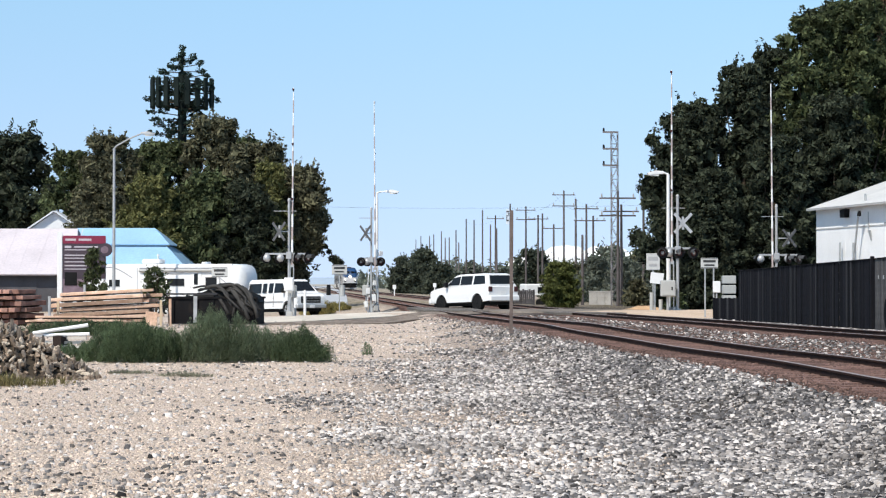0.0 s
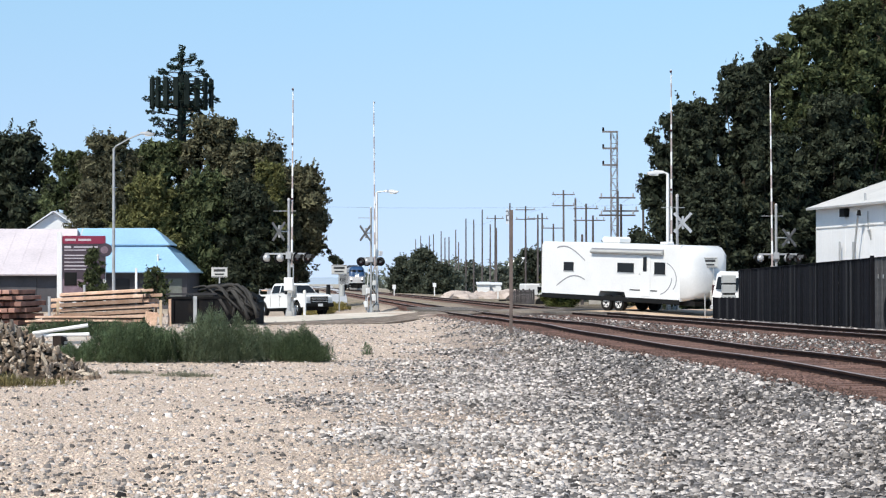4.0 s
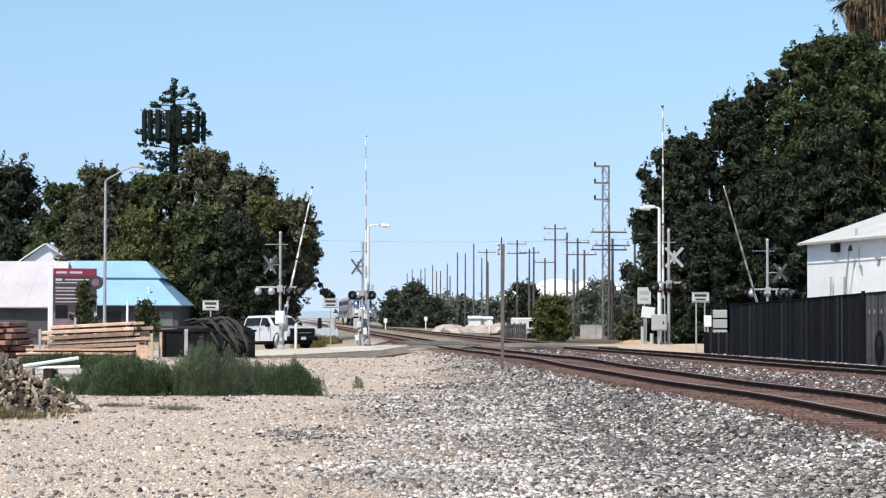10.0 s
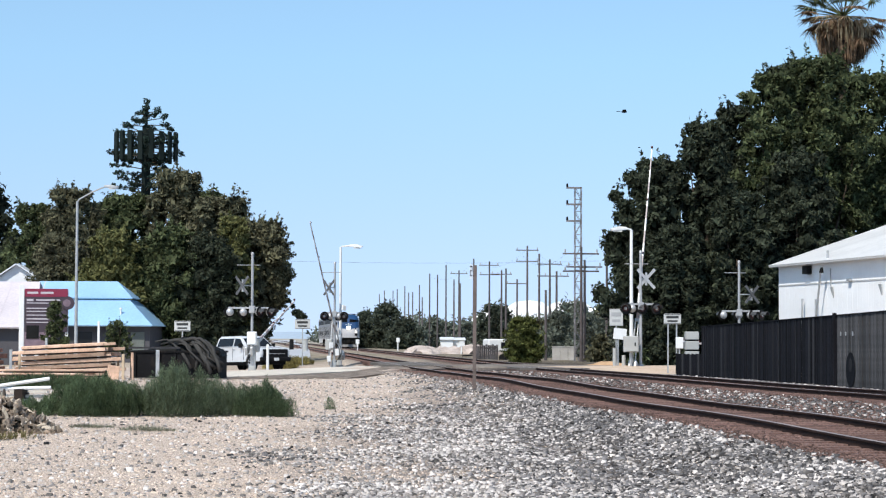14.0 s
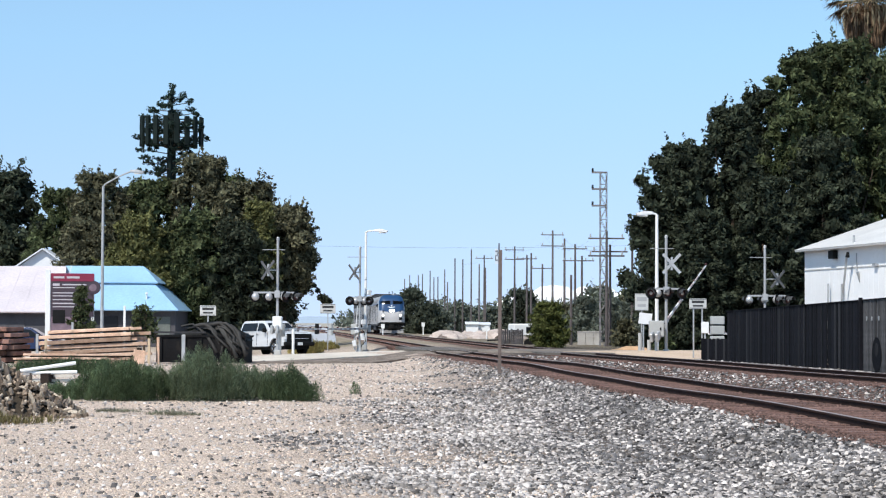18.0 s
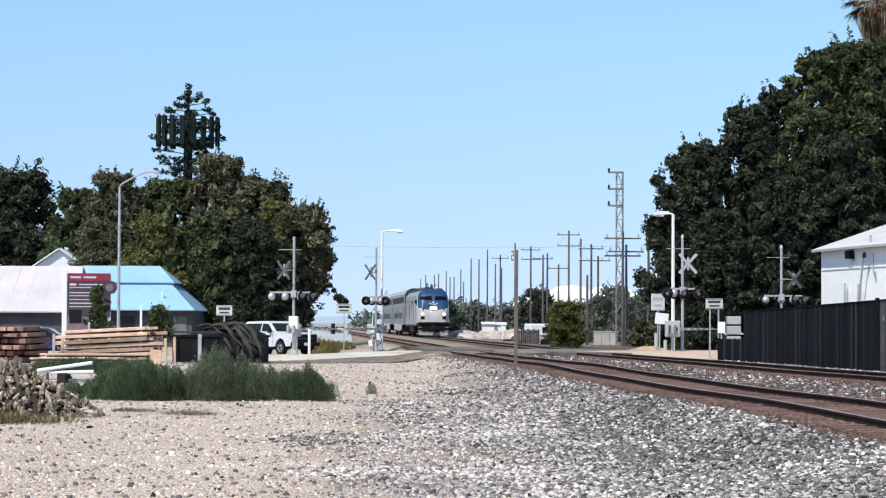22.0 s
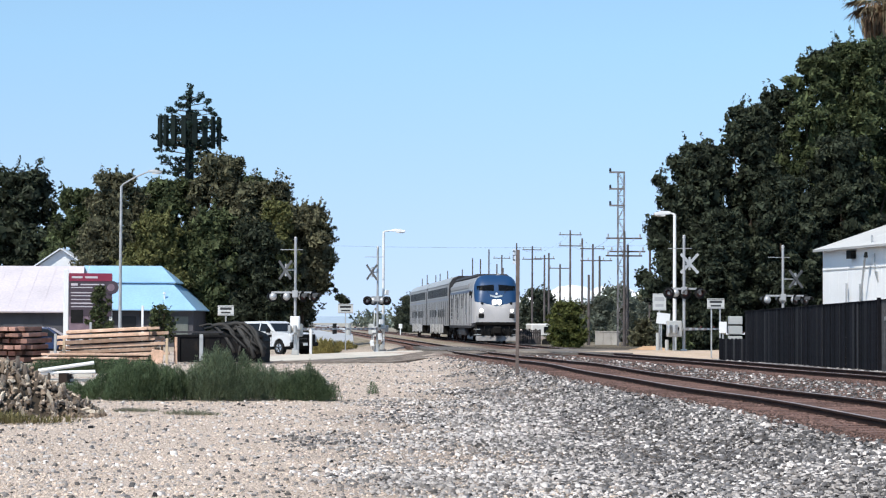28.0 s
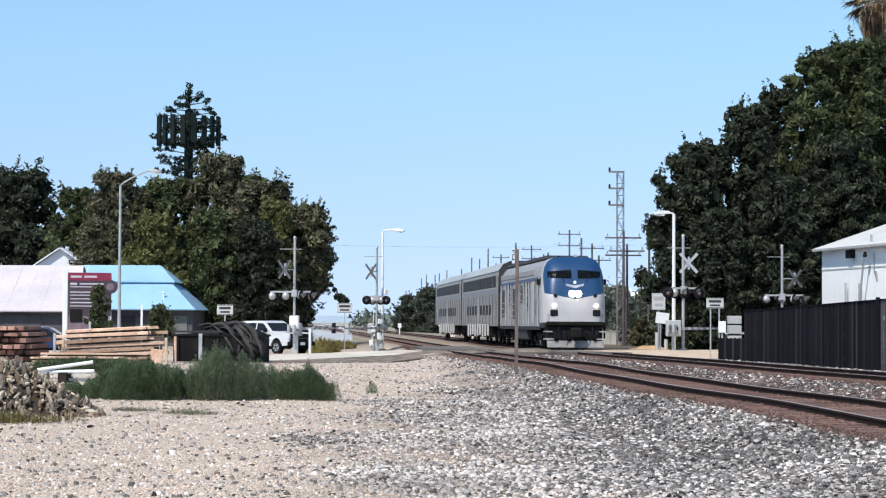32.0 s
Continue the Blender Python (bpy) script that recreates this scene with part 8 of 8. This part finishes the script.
    part("horn", rod(bmesh.new(), (7.6, 0.3, 4.50), (8.1, 0.3, 4.52), 0.04, 0.10, 8), ALU, v)
    return v


SKIRT = material("pale_skirt_panel", (0.56, 0.54, 0.51), 0.5, vary=0.15, scale=1.2, dirt=0.2)


def bilevel_car():
    L, w = 12.9, 1.54
    v = thing("passenger_car", "stainless steel double-deck passenger car with dark window bands", "railway car", group="train")
    sec = [(-w, 1.08), (-w, 3.9), (-w + 0.06, 4.25), (-w + 0.30, 4.62), (-0.8, 4.83), (0.8, 4.83), (w - 0.30, 4.62), (w - 0.06, 4.25), (w, 3.9), (w, 1.08)]
    bm = bmesh.new()
    a = [bm.verts.new((-L, y, z)) for y, z in sec]
    b = [bm.verts.new((L, y, z)) for y, z in sec]
    n = len(sec)
    for i in range(n):
        j = (i + 1) % n
        bm.faces.new((a[i], a[j], b[j], b[i]))
    part("carbody", bm, SILVER, v)
    bm = bmesh.new()
    up = [(-w + 0.02, 4.27), (-w + 0.28, 4.65), (-0.8, 4.86), (0.8, 4.86), (w - 0.28, 4.65), (w - 0.02, 4.27)]
    a = [bm.verts.new((-L, y, z)) for y, z in up]
    b = [bm.verts.new((L, y, z)) for y, z in up]
    for i in range(5):
        bm.faces.new((a[i], a[i + 1], b[i + 1], b[i]))
    part("roof", bm, material("dusty_roof_steel", (0.42, 0.425, 0.42), 0.45, 0.1, vary=0.15, scale=0.6, dirt=0.15), v, "dusty grey steel roof")
    for x, s in ((-L, -1), (L, 1)):
        bm = bmesh.new()
        plate(bm, [(x, y, z) for y, z in sec], (s, 0, 0), 0.05)
        e = part("end_wall", bm, DARKROOF, v, "dark end wall")
        part("gangway", box(bmesh.new(), (min(x + s * 0.05, x + s * 0.35), -0.55, 2.6), (max(x + s * 0.05, x + s * 0.35), 0.55, 4.75), bevel=0.04), BLACK, e)
    for s in (1, -1):
        for i in range(11):
            x = -11.6 + i * 2.12
            p = part("upper_window", box(bmesh.new(), (x, s * w, 3.34), (x + 1.82, s * (w + 0.016), 4.02), bevel=0.01), TRAINGLASS, v)
            part("window_frame", box(bmesh.new(), (x - 0.05, s * w, 3.26), (x + 1.87, s * (w + 0.012), 3.335)), ALU, p)
        for i in range(9):
            x = -8.4 + i * 1.95
            if i == 4:
                d = part("door", box(bmesh.new(), (x, s * w, 0.95), (x + 1.0, s * (w + 0.012), 2.85)), ALU, v)
                part("door_window", box(bmesh.new(), (x + 0.3, s * (w + 0.012), 1.9), (x + 0.7, s * (w + 0.02), 2.6)), GLASS, d)
                continue
            part("lower_window", box(bmesh.new(), (x, s * w, 1.75), (x + 1.2, s * (w + 0.016), 2.35), bevel=0.01), TRAINGLASS, v)
        for z in (1.15, 1.25, 1.35, 2.5, 2.6, 2.7, 2.8):
            part("flute", box(bmesh.new(), (-L, s * w, z), (L, s * (w + 0.01), z + 0.045)), SILVER, v)
        part("blue_stripe", box(bmesh.new(), (-L, s * w, 3.05), (L, s * (w + 0.012), 3.12)), LOCOBLUE, v)
        for i in range(12):
            x = -11.7 + i * 2.12
            part("panel_joint", box(bmesh.new(), (x, s * w, 1.1), (x + 0.07, s * (w + 0.014), 2.95)), UNDER, v)
        for i in range(9):
            x = -7.9 + i * 1.75
            part("equipment_box", box(bmesh.new(), (x, s * 1.0, 0.38 + 0.06 * (i % 3)), (x + 1.05, s * 1.565, 1.22), bevel=0.05), SKIRT, v)
            part("box_gap", box(bmesh.new(), (x + 1.1, s * 1.1, 0.4), (x + 1.7, s * 1.548, 1.2)), UNDER, v)
    part("underframe", box(bmesh.new(), (-L + 0.3, -1.1, 0.5), (L - 0.3, 1.1, 1.07)), UNDER, v)
    for i in range(7):
        part("roof_rib", box(bmesh.new(), (-10.5 + i * 3.5, -0.8, 4.82), (-10.3 + i * 3.5, 0.8, 4.86)), SILVER, v)
    for x in (-9.9, 9.9):
        truck(v, x, 2, 2.6)
    part("coupler", box(bmesh.new(), (L, -0.15, 0.65), (L + 0.45, 0.15, 0.95)), UNDER, v)
    part("coupler", box(bmesh.new(), (-L - 0.45, -0.15, 0.65), (-L, 0.15, 0.95)), UNDER, v)
    return v


LOCO = locomotive()
CAR_ONE = bilevel_car()
CARS = [CAR_ONE] + [copy_thing(CAR_ONE, pose(0, 400, 0)) for _ in range(1)]


def bird():
    b = thing("bird", "small dark bird gliding across the sky", "bird")
    dark = material("dark_feathers", (0.03, 0.03, 0.03), 0.8, vary=0.2, scale=8)
    bm = bmesh.new()
    bmesh.ops.create_icosphere(bm, subdivisions=2, radius=0.045, matrix=Matrix.Diagonal((2.2, 0.9, 0.8, 1)))
    part("body", bm, dark, b)
    for s in (1, -1):
        bm = bmesh.new()
        plate(bm, [(0.08, 0, 0.02), (0.05, s * 0.2, 0.05), (-0.06, s * 0.28, 0.04), (-0.08, 0, 0.02)], (0, 0, 1), 0.012)
        part("wing", bm, dark, b)
    bm = bmesh.new()
    plate(bm, [(-0.12, -0.03, 0.01), (-0.12, 0.03, 0.01), (-0.26, 0.06, 0.01), (-0.26, -0.06, 0.01)], (0, 0, 1), 0.01)
    part("tail", bm, dark, b)
    return b


BIRD = bird()


# ---- what moves ----
def lane_rows(times, o, heading, back=0.0):
    """Rows of a vehicle that keeps to its lane: (seconds, metres along the road)."""
    rows = []
    sgn = 1 if heading > 0 else -1
    for t, w in times:
        w = w - back * sgn
        q = road_at(w, o)
        slope = math.degrees(math.atan2(road_z(w + 1.6) - road_z(w - 1.6), 3.2)) * sgn
        rows.append((t, pose(q.x, q.y, road_z(w) + 0.03) @ pose(0, 0, 0, 0, 0, (-53 if sgn > 0 else 127) + math.degrees(road_turn(w))) @ pose(0, 0, 0, 0, -slope, 0)))
    return rows


def spread(points, step=0.5):
    """Fill in between the given times evenly, so that a thing follows the road's rise."""
    out = []
    for (t0, w0), (t1, w1) in zip(points, points[1:]):
        n = max(1, round((t1 - t0) / step)) if abs(w1 - w0) > 2.5 else 1
        out += [(t0 + (t1 - t0) * i / n, w0 + (w1 - w0) * i / n) for i in range(n)]
    return out + [points[-1]]


def train_rows(back):
    rows = []
    for t, y in ((0, 436), (3.5, 400), (8, 351), (13, 295), (16, 263), (19, 230.5), (21, 209), (23, 188), (25.5, 163), (28, 139), (30, 119.2), (32, 100.3)):
        yy = y + back * 0.9972
        rows.append((t, pose(FAR_X + TRACK * yy, yy, RAIL_Z + 0.004, 0, 0, -85.73)))
    return rows


def arm_rows(key, rises):
    _, arm, pivot, heading = SIGNALS[key]
    walk(arm, [(t, pose(0, 0, pivot) @ pose(0, 0, 0, 0, 0, heading) @ pose(0, 0, 0, 0, -e, 0)) for t, e in rises])


def motions():
    van = spread([(0, -20.2), (1, -10.4), (2, -0.65), (3, 8.05), (3.5, 12.3), (5.5, 34), (6, 42), (8, 72), (13, 110), (18, 122), (32, 128)])
    walk(VAN, lane_rows(van, 0, 1))
    walk(TRAILER, lane_rows(van, 0, 1, 7.4))
    walk(PICKUP, lane_rows(spread([(0, -50), (2, -36.7), (3.2, -28.8), (3.5, -26), (5.5, 0.0), (6, 5.95), (6.5, 12.0), (7, 19.2), (9, 46), (14, 80), (20, 104), (32, 106)]), 0, 1))
    walk(STOPPED, lane_rows(spread([(0, -76), (3.5, -48), (5.5, -31.6), (6, -29.1), (6.4, -27.0), (7, -25.0), (7.5, -23.8), (8, -22.3), (8.5, -21.2), (9, -20.7), (13, -20.4), (19, -20.7), (22, -21.9), (23, -22.0), (32, -22.5)]), 0, 1))
    walk(BLUE_CAR, lane_rows(spread([(0, -98), (12, -66), (15, -46), (16.6, -37.8), (17.5, -36.8), (32, -36.8)]), 0, 1))
    walk(SUV, lane_rows(spread([(0, -7.7), (0.5, -14.0), (1.6, -27.3), (2.8, -38.2), (3.5, -44.5), (5.5, -62), (10, -95), (32, -100)]), 3.7, -1))
    for ob, back in [(LOCO, 10.4)] + [(c, 34.5 + 26.6 * i) for i, c in enumerate(CARS)]:
        walk(ob, train_rows(back))
    arm_rows("a", [(0, 88), (6.3, 88), (7, 72), (7.5, 67), (8, 61.5), (8.5, 55.5), (9, 51.5), (10, 45.5), (11, 38), (12, 29), (13, 23.5), (13.5, 19), (14, 13.5), (14.5, 10.5), (16.5, 1), (17.5, 0), (32, 0)])
    arm_rows("b", [(0, 88), (10.6, 88), (11, 84), (12, 62), (12.5, 56), (13, 50), (13.5, 43.5), (14, 37), (14.5, 32), (16.5, 11), (17.5, 0), (32, 0)])
    arm_rows("c", [(0, 90), (13.3, 90), (14, 70), (14.5, 58), (16.5, 39), (17, 32), (17.5, 26), (18, 18.5), (18.5, 12.5), (19.5, 2), (20, 0), (32, 0)])
    arm_rows("d", [(0, 88), (6.0, 87), (6.6, 69.5), (7, 63), (7.5, 58.5), (8, 56), (8.5, 52), (9, 49.5), (9.6, 44), (10, 39), (11, 29.5), (12, 19), (13, 9), (14, 2), (15, 0), (32, 0)])
    walk(BIRD, [(0, pose(-238, 76, 16, 0, 0, -2)), (12.5, pose(-19, 72, 12.0, 0, 0, -2)), (13, pose(-10.3, 72, 11.8, 0, 0, -2)), (13.5, pose(-1.75, 72, 11.5, 0, 0, -2)),
                (14, pose(7.4, 72, 9.4, 0, 0, -2)), (15, pose(26, 72, 7.5, 0, 0, -2)), (32, pose(330, 72, 7.5, 0, 0, -2))])


motions()
